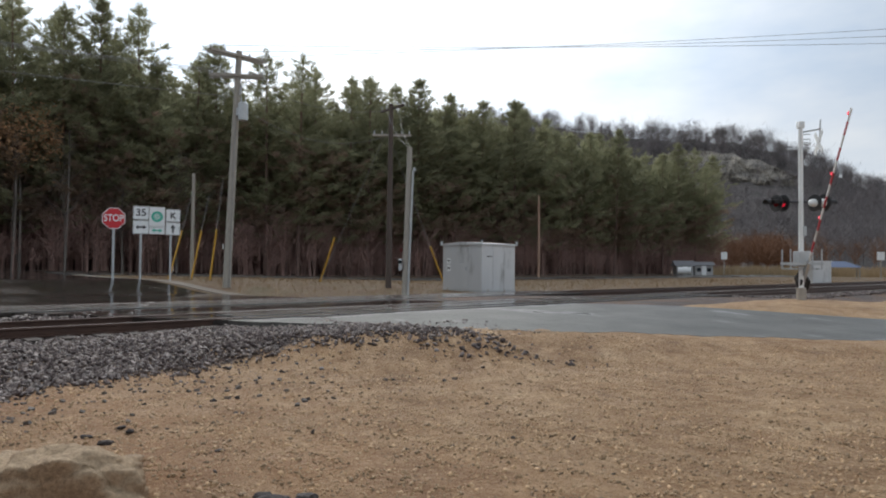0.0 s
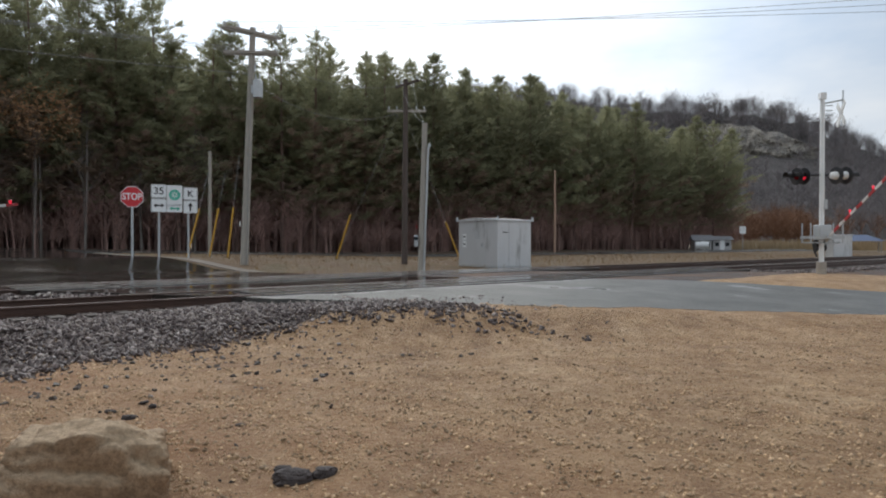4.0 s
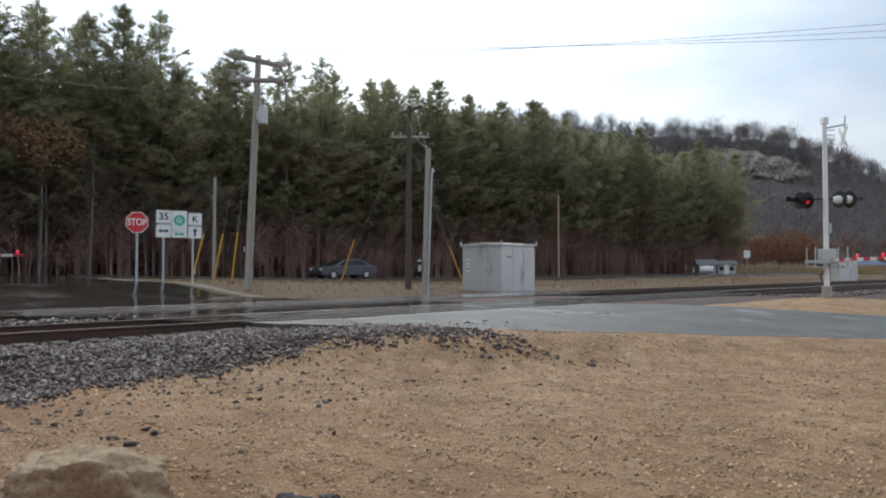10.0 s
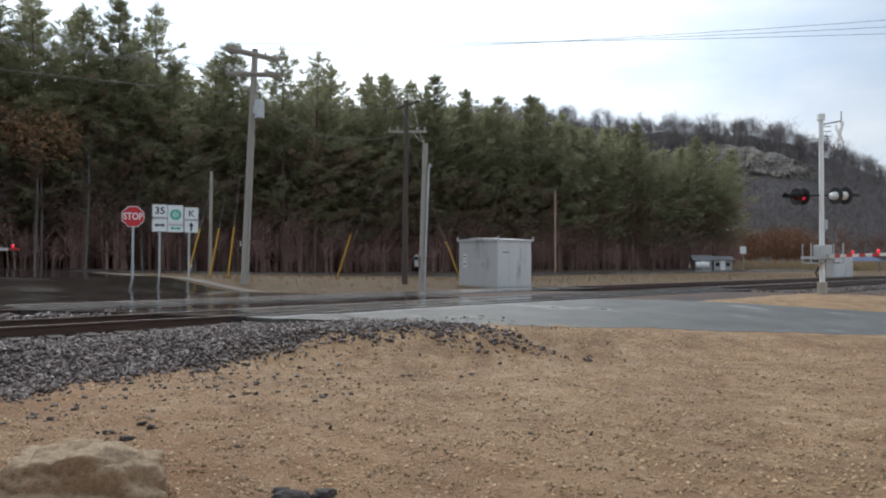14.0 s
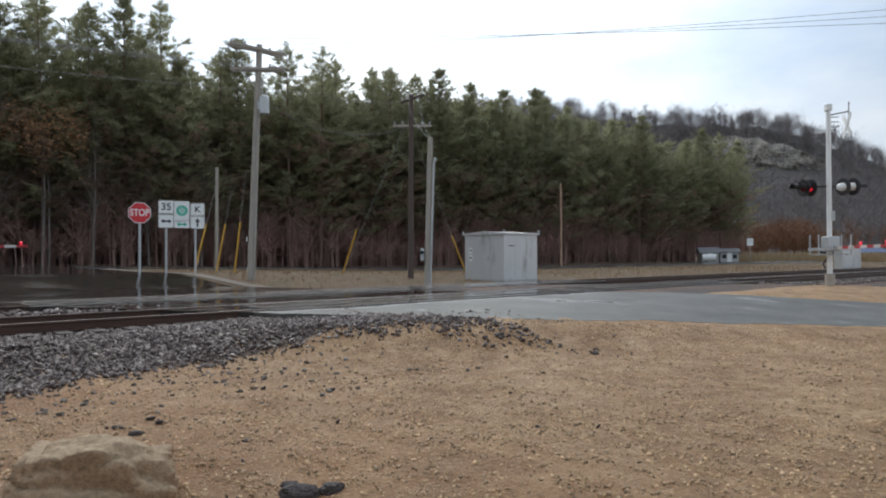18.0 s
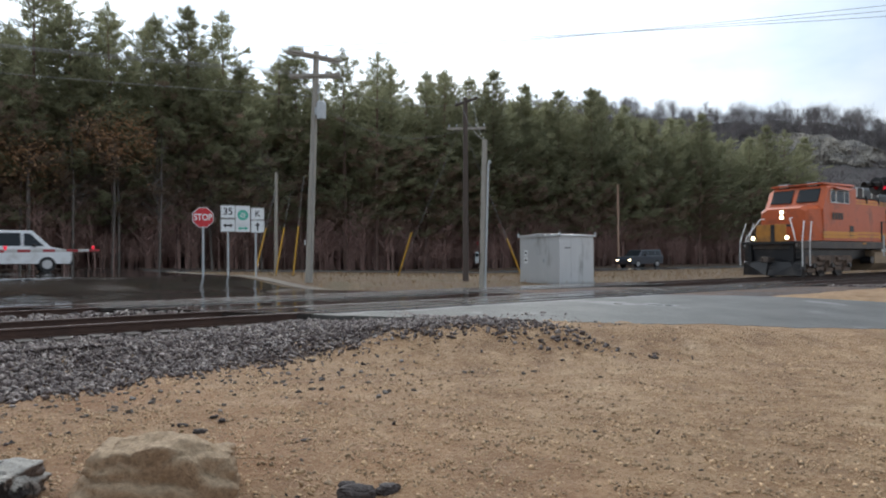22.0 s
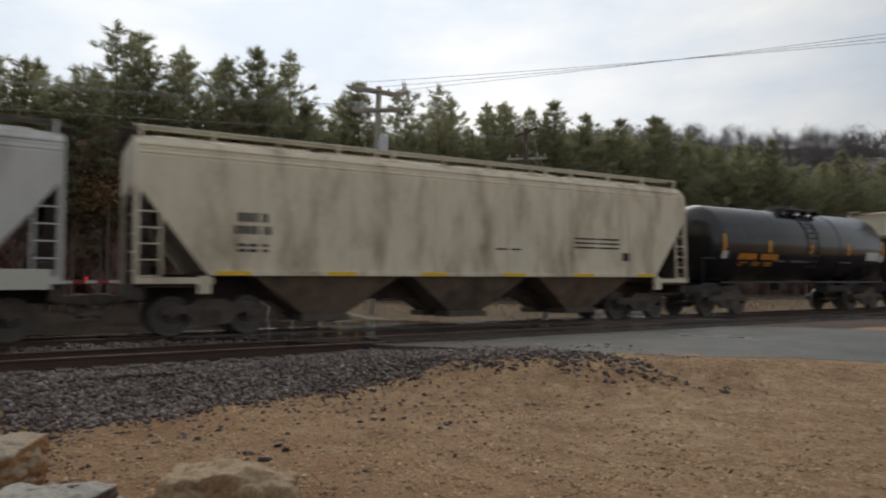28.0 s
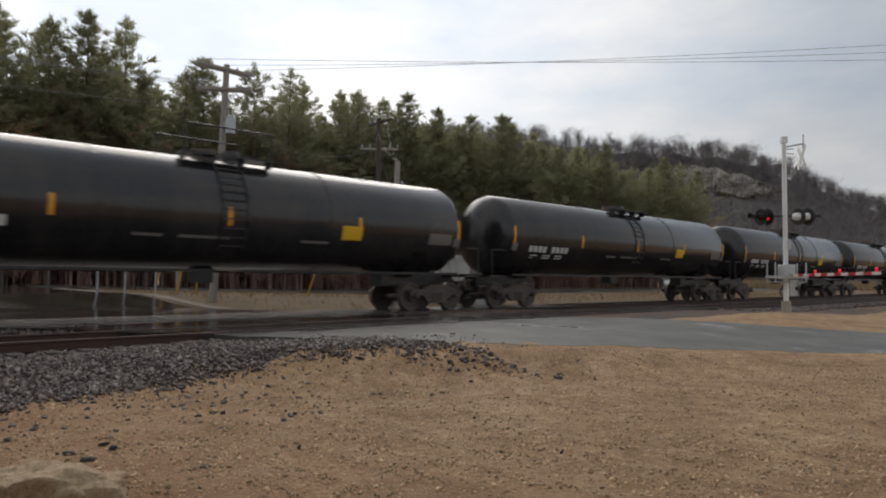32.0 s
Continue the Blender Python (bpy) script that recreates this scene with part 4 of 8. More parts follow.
def build_poles():
    # main utility pole
    x, y = -8.72, 26.7
    z = gz(x, y)
    p = empty("utility_pole", pose(x, y, z), "grey weathered wooden utility pole with crossarms and a transformer", "utility pole")
    pole_post(p, 9.35, 0.155, 0.115, M_WOOD, (0.34, 0.1))
    for zz, ang, half, name in ((9.15, 46, 1.2, "crossarm"), (8.35, 6, 1.05, "crossarm")):
        for side in (-1, 1):
            bm = bmesh.new()
            box(bm, 0, side * 0.15, 0, half * 2, 0.09, 0.11, 0.01)
            ob = part(name, bm, M_WOOD, p)
            ob.matrix_local = pose(0.27, 0.1, zz, 0, 0, ang)
        rot = Matrix.Rotation(radians(ang), 3, "Z")
        for k in (-0.92, -0.45, 0.45, 0.92):
            q = rot @ Vector((k * half, 0, 0)) + Vector((0.27, 0.1, zz + 0.05))
            insulator(p, tuple(q))
    for s in (-1, 1):
        bm = bmesh.new()
        cyl(bm, (0.23, 0.02, 7.6), (0.25 + s * 0.6, 0.08 * s, 8.3), 0.015, 0.015, 6)
        part("brace", bm, M_GREYMETAL, p)
    bm = bmesh.new()
    cyl(bm, (0.60, -0.12, 6.55), (0.60, -0.12, 7.2), 0.19, 0.19, 16)
    cyl(bm, (0.60, -0.12, 7.2), (0.60, -0.12, 7.27), 0.2, 0.12, 16)
    box(bm, 0.42, -0.06, 6.9, 0.2, 0.1, 0.3)
    t = part("transformer", bm, M_GREYMETAL, p)
    for dx in (-0.08, 0.08):
        bm = bmesh.new()
        cyl(bm, (0.60 + dx, -0.12, 7.26), (0.60 + dx, -0.12, 7.5), 0.03, 0.022, 8)
        part("bushing", bm, M_GREYMETAL, t)
    bm = bmesh.new()
    cyl(bm, (0.44, 0, 7.6), (0.50, -0.03, 7.95), 0.04, 0.03, 8)
    part("cutout_fuse", bm, M_GREYMETAL, p)
    bm = bmesh.new()
    box(bm, -0.14, -0.02, 1.6, 0.02, 0.12, 0.2)
    part("pole_tag", bm, M_SIGNWHITE, p)
    bm = bmesh.new()
    pipe(bm, [(0.14, -0.14, 0), (0.24, -0.12, 4), (0.30, -0.08, 6.5)], 0.012, 6)
    part("ground_wire", bm, M_WIRE, p)
    top = Vector((x + 0.28, y, z + 9.25))
    # wires on to the east
    for i, (dx, dy, dz) in enumerate(((0.75, 0.8, 0.1), (0.1, 0.15, 0.1), (-0.7, -0.65, 0.1))):
        wire(top + Vector((dx, dy, dz)), (47, 24.6 + (-1.2, -0.36, 0.72)[i], 12.6 - (0.5, 1.15, 1.75)[i]), 0.55, r=0.009)
    # wires back along the tracks to the far pole
    q = uv(-54.8, 24.6)
    f = empty("utility_pole", pose(q.x, q.y, gz(q.x, q.y)), "distant wooden utility pole with one crossarm", "utility pole")
    pole_post(f, 9.6, 0.17, 0.12, M_DARKWOOD)
    for zz, half in ((9.2, 1.25), (8.5, 0.9)):
        bm = bmesh.new()
        box(bm, 0, 0, 0, half * 2, 0.1, 0.12, 0.01)
        ob = part("crossarm", bm, M_DARKWOOD, f)
        ob.matrix_local = pose(0, 0.14, zz, 0, 0, 42.5 + 90)
        for k in (-0.9, -0.4, 0.4, 0.9):
            d = V * (k * half)
            insulator(f, (d.x, d.y + 0.14, zz + 0.06))
    ft = Vector((q.x, q.y, gz(q.x, q.y) + 9.3))
    for k in (-1, 0.1, 1):
        wire(top + Vector((k * 0.9, k * 0.1, -0.82)), ft + V * (k * 1.1) + Vector((0, 0, -0.5)), 1.5)
    wire(top + Vector((0, 0, -1.75)), ft + Vector((0, 0, -1.7)), 1.3)
    # service pole by the road, with its conduit and meter
    x, y = -1.72, 26.5
    z = gz(x, y)
    s = empty("service_pole", pose(x, y, z), "pale weathered service pole with a steel conduit and meter box", "utility pole")
    pole_post(s, 5.78, 0.115, 0.10, M_WOOD, (0.17, 0))
    bm = bmesh.new()
    pipe(bm, [(0.14, -0.06, 0.0), (0.30, -0.06, 4.75), (0.34, -0.06, 4.95), (0.40, -0.06, 4.85)], 0.04, 8)
    part("conduit", bm, M_GREYMETAL, s)
    bm = bmesh.new()
    box(bm, -0.16, -0.05, 1.2, 0.14, 0.16, 0.45, 0.02)
    part("meter_box", bm, M_GREYMETAL, s)
    bm = bmesh.new()
    cyl(bm, (-0.16, -0.15, 1.3), (-0.16, -0.24, 1.3), 0.075, 0.075, 12)
    part("meter", bm, M_GLASS, s)
    bm = bmesh.new()
    box(bm, -0.14, -0.03, 1.75, 0.04, 0.05, 0.12)
    part("tag", bm, M_STRIPERED, s)
    # dark pole behind it
    x, y = -2.78, 31.4
    z = gz(x, y)
    d = empty("utility_pole", pose(x, y, z), "dark creosoted utility pole with two crossarms by the highway", "utility pole")
    pole_post(d, 8.5, 0.14, 0.10, M_DARKWOOD, (0.06, 0))
    for zz, ang, half in ((7.05, 3, 0.9), (8.3, -50, 0.9)):
        bm = bmesh.new()
        box(bm, 0, 0, 0, half * 2, 0.08, 0.11, 0.01)
        ob = part("crossarm", bm, M_WOOD if zz < 8 else M_DARKWOOD, d)
        ob.matrix_local = pose(0.1, 0, zz, 0, 0, ang)
        rot = Matrix.Rotation(radians(ang), 3, "Z")
        for k in (-0.9, -0.5, 0.5, 0.9):
            q2 = rot @ Vector((k * half, 0, 0)) + Vector((0.1, 0, zz + 0.05))
            insulator(d, tuple(q2), 0.035)
    dt = Vector((x + 0.1, y, z + 8.3))
    wire(top + Vector((0.3, 0.2, -1.0)), dt + Vector((-0.4, 0.4, 0)), 0.5, r=0.008)
    wire(top + Vector((0.3, 0.2, -2.2)), dt + Vector((-0.2, 0.2, -1.2)), 0.8, r=0.008)
    for k in (-1, 1):
        wire(dt + Vector((0.3 * k, -0.4 * k, 0)), (-1.55, 26.5, gz(-1.7, 26.5) + 5.75), 0.3, r=0.007)
    # far pole beyond the highway
    x, y = 9.5, 72.3
    z = gz(x, y)
    q3 = empty("utility_pole", pose(x, y, z), "bare reddish wooden pole beyond the highway", "utility pole")
    pole_post(q3, 8.6, 0.13, 0.09, mat("red_brown_pole", (0.40, 0.26, 0.19), 0.85, vary=0.3, stretch=(8, 8, 0.6)))
    # thin pole and yellow guy guards by the signs
    x, y = -12.02, 31.8
    z = gz(x, y)
    t = empty("thin_pole", pose(x, y, z), "thin pale wooden guy stub pole", "pole")
    pole_post(t, 4.95, 0.085, 0.07, M_WOOD, (0.03, 0))
    guards = [((-12.75, 30.9), (-11.95, 31.8), 4.4), ((-11.9, 31.4), (-11.2, 31.6), 3.9), ((-10.75, 30.6), (-10.2, 30.6), 4.6), ((-6.35, 33.5), (-4.9, 33.0), 4.2), ((-0.12, 34.0), (-2.6, 31.6), 6.5)]
    for (x0, y0), (x1, y1), hh in guards:
        z0 = gz(x0, y0)
        g = empty("guy_wire", pose(x0, y0, z0), "steel guy wire with a yellow plastic guard", "guy wire", "guy wires with yellow guards")
        a, b = Vector((0, 0, -0.1)), Vector((x1 - x0, y1 - y0, hh))
        L = (b - a).length
        bm = bmesh.new()
        cyl(bm, a, a + (b - a) * min(1, 2.4 / L), 0.042, 0.042, 8)
        part("guard", bm, M_YELLOW, g)
        bm = bmesh.new()
        end = b if x0 != -6.35 else Vector((-2.7 - x0, 31.4 - y0, 7.6))
        cyl(bm, a, end, 0.010, 0.010, 5)
        part("cable", bm, M_WIRE, g)


build_poles()


# ---- signs ----
def octagon(r):
    return [(r * math.cos(radians(22.5 + 45 * i)), r * math.sin(radians(22.5 + 45 * i))) for i in range(8)]


def plate(name, w, h, material, parent, m, t=0.006, r=0.04):
    bm = bmesh.new()
    box(bm, 0, 0, 0, w, t, h)
    es = [e for e in bm.edges if abs((e.verts[0].co - e.verts[1].co).y) > t * 0.5]
    bmesh.ops.bevel(bm, geom=es, offset=r, segments=3, affect="EDGES", profile=0.5)
    ob = part(name, bm, material, parent)
    ob.matrix_local = m
    return ob


UPRIGHT = Matrix.Rotation(radians(90), 4, "X")


def build_signs():
    x, y = -13.3, 26.9
    z = gz(x, y)
    face = 20.0
    s = empty("stop_sign", pose(x, y, z, 0, 0, face), "red octagonal stop sign on a galvanised post", "road sign")
    h = 2.82 - z
    bm = bmesh.new()
    box(bm, 0, 0.03, h / 2 - 0.1, 0.09, 0.05, h + 0.6, 0.004)
    part("post", bm, M_GREYMETAL, s)
    for name, r, yy, mm in (("rim", 0.415, -0.005, M_SIGNWHITE), ("face", 0.388, -0.011, M_SIGNRED)):
        bm = bmesh.new()
        prism(bm, [(a, b + h) for a, b in octagon(r / math.cos(radians(22.5)))], yy - 0.003, yy + 0.003, "y")
        part(name, bm, mm, s)
    lettering("lettering", "STOP", 0.385, M_SIGNWHITE, s, pose(0, -0.016, h) @ UPRIGHT @ Matrix.Diagonal((0.78, 1, 1, 1)), 0.001, label="white word STOP", bold=1.5)
    # route marker assembly on two posts
    x, y = -11.86, 27.57
    z = gz(x, y)
    r = empty("route_signs", pose(x, y, z, 0, 0, 22), "white route marker signs with arrows on two posts", "road sign")
    base = 2.80 - z
    for px in (-0.60, 0.52):
        bm = bmesh.new()
        box(bm, px, 0.03, base / 2 - 0.1, 0.08, 0.05, base + 0.5, 0.004)
        part("post", bm, M_GREYMETAL, r)
    cells = [(-0.60, 0.28, 0.60, 0.55), (-0.60, -0.30, 0.60, 0.55), (0.0, 0.10, 0.58, 0.86), (0.0, -0.40, 0.58, 0.34), (0.60, 0.20, 0.56, 0.52), (0.60, -0.34, 0.56, 0.52)]
    for cx, cz, w, hh in cells:
        plate("sign_panel", w, hh, M_SIGNWHITE, r, pose(cx, -0.006, base + cz), 0.006, 0.035)
        if w != 0.58:
            bm = bmesh.new()
            for sx, sz, lw, lh in ((0, hh / 2 - 0.02, w - 0.04, 0.012), (0, -hh / 2 + 0.02, w - 0.04, 0.012), (w / 2 - 0.02, 0, 0.012, hh - 0.04), (-w / 2 + 0.02, 0, 0.012, hh - 0.04)):
                box(bm, sx, 0, sz, lw, 0.002, lh)
            part("border", bm, M_INK, r).matrix_local = pose(cx, -0.0105, base + cz)
    lettering("lettering", "35", 0.40, M_INK, r, pose(-0.60, -0.012, base + 0.28) @ UPRIGHT, 0.001, label="black number 35", bold=1.3)
    lettering("lettering", "K", 0.36, M_INK, r, pose(0.60, -0.012, base + 0.19) @ UPRIGHT, 0.001, label="black letter K", bold=1.3)
    bm = bmesh.new()
    ring_o = [(0.22 * math.cos(a), 0.22 * math.sin(a)) for a in np.linspace(0, math.tau, 24, endpoint=False)]
    prism(bm, ring_o, -0.001, 0.001, "y")
    part("emblem_ring", bm, M_SIGNGREEN, r).matrix_local = pose(0, -0.0105, base + 0.14)
    bm = bmesh.new()
    for a in range(8):
        box(bm, 0.09 * math.cos(a * math.tau / 8), 0, 0.09 * math.sin(a * math.tau / 8), 0.03, 0.002, 0.10, 0, Matrix.Rotation(-a * math.tau / 8 + math.pi / 2, 4, "Y"))
    part("emblem_spokes", bm, M_SIGNWHITE, r).matrix_local = pose(0, -0.013, base + 0.14)

    def arrow(cx, cz, both, up, mm):
        bm = bmesh.new()
        if up:
            prism(bm, [(-0.035, -0.17), (0.035, -0.17), (0.035, 0.03), (0.10, 0.03), (0, 0.18), (-0.10, 0.03), (-0.035, 0.03)], -0.001, 0.001, "y")
        else:
            prism(bm, [(-0.20, 0), (-0.09, 0.09), (-0.09, 0.032), (0.09, 0.032), (0.09, 0.09), (0.20, 0), (0.09, -0.09), (0.09, -0.032), (-0.09, -0.032), (-0.09, -0.09)], -0.001, 0.001, "y")
        part("arrow", bm, mm, r).matrix_local = pose(cx, -0.0115, base + cz)

    arrow(-0.60, -0.30, True, False, M_INK)
    arrow(0.0, -0.42, True, False, M_SIGNGREEN)
    arrow(0.60, -0.34, False, True, M_INK)
    # distant signs by the highway
    for az, D, hh in ((-21.9, 96, 2.4), (-32.2, 92, 2.4)):
        a = radians(az)
        xx, yy = -D * math.sin(a), D * math.cos(a)
        q = empty("road_sign", pose(xx, yy, gz(xx, yy), 0, 0, az), "white rectangular road sign on a wooden post", "road sign", "distant road signs")
        bm = bmesh.new()
        box(bm, 0, 0, hh / 2 - 0.1, 0.12, 0.12, hh + 0.4)
        part("post", bm, M_WOOD, q)
        plate("sign_panel", 0.75, 0.95, M_SIGNWHITE, q, pose(0, -0.08, hh + 0.25))


build_signs()


# ---- signal hut ----
def build_hut():
    h = empty("signal_hut", along(21.73, 21.53, gz(*puv(22.9, 23)) - 0.02), "grey aluminium railway signal hut on a gravel pad", "signal hut")
    W, D, H = 2.2, 2.6, 2.08
    bm = bmesh.new()
    box(bm, W / 2, D / 2, H / 2 + 0.06, W, D, H, 0.02)
    part("body", bm, M_HUT, h)
    bm = bmesh.new()
    prism(bm, [(-0.08, H + 0.06), (D + 0.08, H + 0.06), (D + 0.08, H + 0.13), (D / 2, H + 0.22), (-0.08, H + 0.13)], -0.08, W + 0.08)
    part("roof", bm, M_HUT, h)
    bm = bmesh.new()
    box(bm, W / 2, D / 2, 0.03, W + 0.06, D + 0.06, 0.12)
    part("base_frame", bm, M_GREYMETAL, h)
    for px in (-0.05, W + 0.05):
        for py in (-0.05, D + 0.05):
            bm = bmesh.new()
            cyl(bm, (px, py, H + 0.05), (px, py, H + 0.26), 0.05, 0.05, 8)
            part("lifting_lug", bm, M_GREYMETAL, h)
    bm = bmesh.new()
    box(bm, -0.014, D * 0.52, 1.08, 0.02, 1.0, 1.85, 0.006)
    d = part("door", bm, M_HUT, h)
    bm = bmesh.new()
    box(bm, -0.05, D * 0.52 - 0.38, 1.05, 0.05, 0.05, 0.18, 0.01)
    part("handle", bm, M_GREYMETAL, d)
    for i in range(5):
        bm = bmesh.new()
        box(bm, -0.028, D * 0.5, 1.35 + 0.09 * i, 0.012, 0.34, 0.04)
        part("vent_slat", bm, M_GREYMETAL, d)
    for zz, hh in ((1.42, 0.26), (1.08, 0.30)):
        bm = bmesh.new()
        box(bm, -0.010, D * 0.84, zz, 0.008, 0.24, hh)
        part("notice", bm, M_SIGNWHITE, h)
        bm = bmesh.new()
        box(bm, -0.016, D * 0.84, zz, 0.004, 0.14, hh * 0.25)
        part("notice_print", bm, M_INK, h)
    for px in (W * 0.33, W * 0.66):
        bm = bmesh.new()
        box(bm, px, -0.006, H / 2 + 0.06, 0.03, 0.012, H - 0.05)
        part("panel_seam", bm, M_HUT, h)
    bm = bmesh.new()
    box(bm, W * 0.22, -0.006, 1.62, 0.36, 0.008, 0.04)
    part("notice_print", bm, M_INK, h)
    # gravel pad
    bm = bmesh.new()
    box(bm, W / 2, D / 2, -0.09, W + 1.6, D + 1.4, 0.14, 0.03)
    part("pad", bm, M_CONCRETE, h)


build_hut()


# ---- crossing signals ----
def lamp_head(parent, p, yaw, lit, size=1.0):
    """A flasher: round black backboard, hooded lens, pale housing behind."""
    q = empty_part("flasher", parent, pose(*p, 0, 0, yaw) @ Matrix.Diagonal((size, size, size, 1)))
    bm = bmesh.new()
    cyl(bm, (0, -0.02, 0), (0, 0.0, 0), 0.25, 0.25, 24)
    b = part("backboard", bm, M_BLACK, None)
    b.parent = q
    bm = bmesh.new()
    cyl(bm, (0, 0.0, 0), (0, 0.14, 0), 0.12, 0.10, 16)
    cyl(bm, (0, 0.14, 0), (0, 0.18, 0), 0.10, 0.05, 16)
    b = part("housing", bm, M_WHITE, None)
    b.parent = q
    bm = bmesh.new()
    r = 0.115
    n = 12
    ring = [(r * math.cos(a), r * math.sin(a)) for a in np.linspace(-0.2, math.pi + 0.2, n)]
    back = [bm.verts.new((x0, -0.02, z0)) for x0, z0 in ring]
    lip = [bm.verts.new((x0 * 0.96, -0.40, z0 * 0.96)) for x0, z0 in ring]
    for i in range(n - 1):
        bm.faces.new((back[i], back[i + 1], lip[i + 1], lip[i]))
    bmesh.ops.solidify(bm, geom=bm.faces[:], thickness=0.006)
    b = part("hood", bm, M_BLACK, None)
    b.parent = q
    bm = bmesh.new()
    bmesh.ops.create_uvsphere(bm, u_segments=16, v_segments=8, radius=0.105, matrix=Matrix.Translation((0, -0.02, 0)) @ Matrix.Diagonal((1, 0.35, 1, 1)))
    b = part("lens", bm, M_LAMPRED if lit else M_LENSDARK, None, "glowing red lens" if lit else "")
    b.parent = q
    return q


def empty_part(name, parent, m):
    bm = bmesh.new()
    cyl(bm, (0, 0.02, 0), (0, 0.05, 0), 0.03, 0.03, 8)
    ob = part(name, bm, M_BLACK, parent)
    ob.matrix_local = m
    return ob


def gate_arm(name, L, m, label):
    g = empty(name, m, label, "crossing gate", "crossing gate arms")
    bm = bmesh.new()
    box(bm, -0.45, 0, 0, 0.9, 0.10, 0.16, 0.01)
    part("counterweight_bar", bm, M_GREYMETAL, g)
    for s in (-1, 1):
        bm = bmesh.new()
        box(bm, -0.85, s * 0.13, 0, 0.40, 0.06, 0.42, 0.02)
        part("counterweight", bm, M_BLACK, g)
    n = int(L / 0.41)
    w = L / n
    for i in range(n):
        bm = bmesh.new()
        box(bm, (i + 0.5) * w, 0, 0, w, 0.03, 0.105 - 0.02 * i / n, 0.004)
        part("stripe", bm, M_STRIPERED if i % 2 else M_ARMWHITE, g)
    for k in (0.985, 0.62, 0.33):
        bm = bmesh.new()
        bmesh.ops.create_uvsphere(bm, u_segments=12, v_segments=8, radius=0.045, matrix=Matrix.Translation((L * k - 0.12, 0, 0.12)) @ Matrix.Diagonal((1.3, 0.8, 1, 1)))
        cyl(bm, (L * k - 0.12, 0, 0.03), (L * k - 0.12, 0, 0.1), 0.035, 0.035, 8)
        part("gate_lamp", bm, M_LAMPRED, g, "lit red gate lamp")
    return g


def build_crossing_right():
    x, y = 12.40, 24.12
    z = gz(x, y)
    s = empty("crossing_signal", pose(x, y, z, 0, 0, 0), "white railway crossing signal mast with flashers and antenna", "crossing signal")
    top = 6.22 - z
    bm = bmesh.new()
    cyl(bm, (0, 0, 0), (0, 0, top), 0.085, 0.075, 16)
    part("mast", bm, M_WHITE, s)
    bm = bmesh.new()
    cyl(bm, (0, 0, -0.3), (0, 0, 0.42), 0.17, 0.16, 14)
    part("base", bm, M_CONCRETE, s)
    # top cap, rungs and antenna bracket
    bm = bmesh.new()
    box(bm, 0, 0, top - 0.12, 0.2, 0.2, 0.24, 0.02)
    part("cap", bm, M_WHITE, s)
    for i in range(4):
        bm = bmesh.new()
        cyl(bm, (-0.02, 0, top - 0.45 - 0.17 * i), (0.32, -0.05, top - 0.45 - 0.17 * i), 0.018, 0.018, 6)
        part("rung", bm, M_GREYMETAL, s)
    bm = bmesh.new()
    cyl(bm, (-0.42, 0.1, top - 0.95), (0.3, -0.05, top - 0.95), 0.022, 0.022, 6)
    part("crossbar", bm, M_GREYMETAL, s)
    bm = bmesh.new()
    pipe(bm, [(0, 0, top - 0.38), (0.6, -0.15, top - 0.28)], 0.03, 8)
    pipe(bm, [(0.6, -0.15, top - 0.75), (0.62, -0.15, top + 0.05)], 0.025, 8)
    part("antenna_bracket", bm, M_GREYMETAL, s)
    # crossbuck seen edge on
    for a in (-45, 45):
        bm = bmesh.new()
        box(bm, 0, 0, 0, 1.05, 0.02, 0.2, 0.004)
        part("crossbuck_blade", bm, M_WHITE, s).matrix_local = pose(0.55, -0.15, top - 0.75, 0, 0, 80) @ pose(0, 0, 0, 0, a, 0)
    # flasher arm with heads both ways
    zl = 3.36 - z
    bm = bmesh.new()
    cyl(bm, (-0.72, 0.15, zl + 0.02), (0.72, -0.15, zl + 0.02), 0.035, 0.035, 8)
    part("lamp_arm", bm, M_BLACK, s)
    for px, py, yaw, lit in ((-0.55, 0.12, -74, True), (-0.78, 0.16, -74, False), (0.42, -0.10, 108, False), (0.72, -0.15, 108, False)):
        lamp_head(s, (px, py, zl - 0.02), yaw, lit, 1.2)
    bm = bmesh.new()
    box(bm, 0.09, -0.05, 2.35 - z, 0.12, 0.1, 0.34, 0.01)
    part("junction_box", bm, M_GREYMETAL, s)
    # work platform and gate mechanism
    zp = 1.20 - z
    bm = bmesh.new()
    for yy in (-0.32, 0.32):
        box(bm, 0.02, yy, zp, 1.15, 0.05, 0.09)
    for xx in (-0.55, 0.59):
        box(bm, xx, 0, zp, 0.05, 0.66, 0.09)
    part("platform_frame", bm, M_GREYMETAL, s)
    for i in range(7):
        bm = bmesh.new()
        box(bm, -0.45 + 0.155 * i, 0, zp - 0.18, 0.05, 0.6, 0.05)
        part("platform_bar", bm, M_GREYMETAL, s)
    for xx, yy in ((-0.52, -0.3), (0.56, -0.3), (-0.52, 0.3), (0.56, 0.3)):
        bm = bmesh.new()
        cyl(bm, (xx, yy, zp - 0.2), (xx, yy, zp + 0.5), 0.025, 0.025, 8)
        part("railing_post", bm, M_GREYMETAL, s)
    bm = bmesh.new()
    box(bm, 0.0, -0.05, zp + 0.18, 0.42, 0.46, 0.52, 0.03)
    part("gate_mechanism", bm, M_GREYMETAL, s)
    bm = bmesh.new()
    pipe(bm, [(-0.1, 0.1, 0.6), (-0.16, 0.12, 0.75), (-0.02, 0.14, 0.95)], 0.03, 6)
    part("cable", bm, M_BLACK, s)
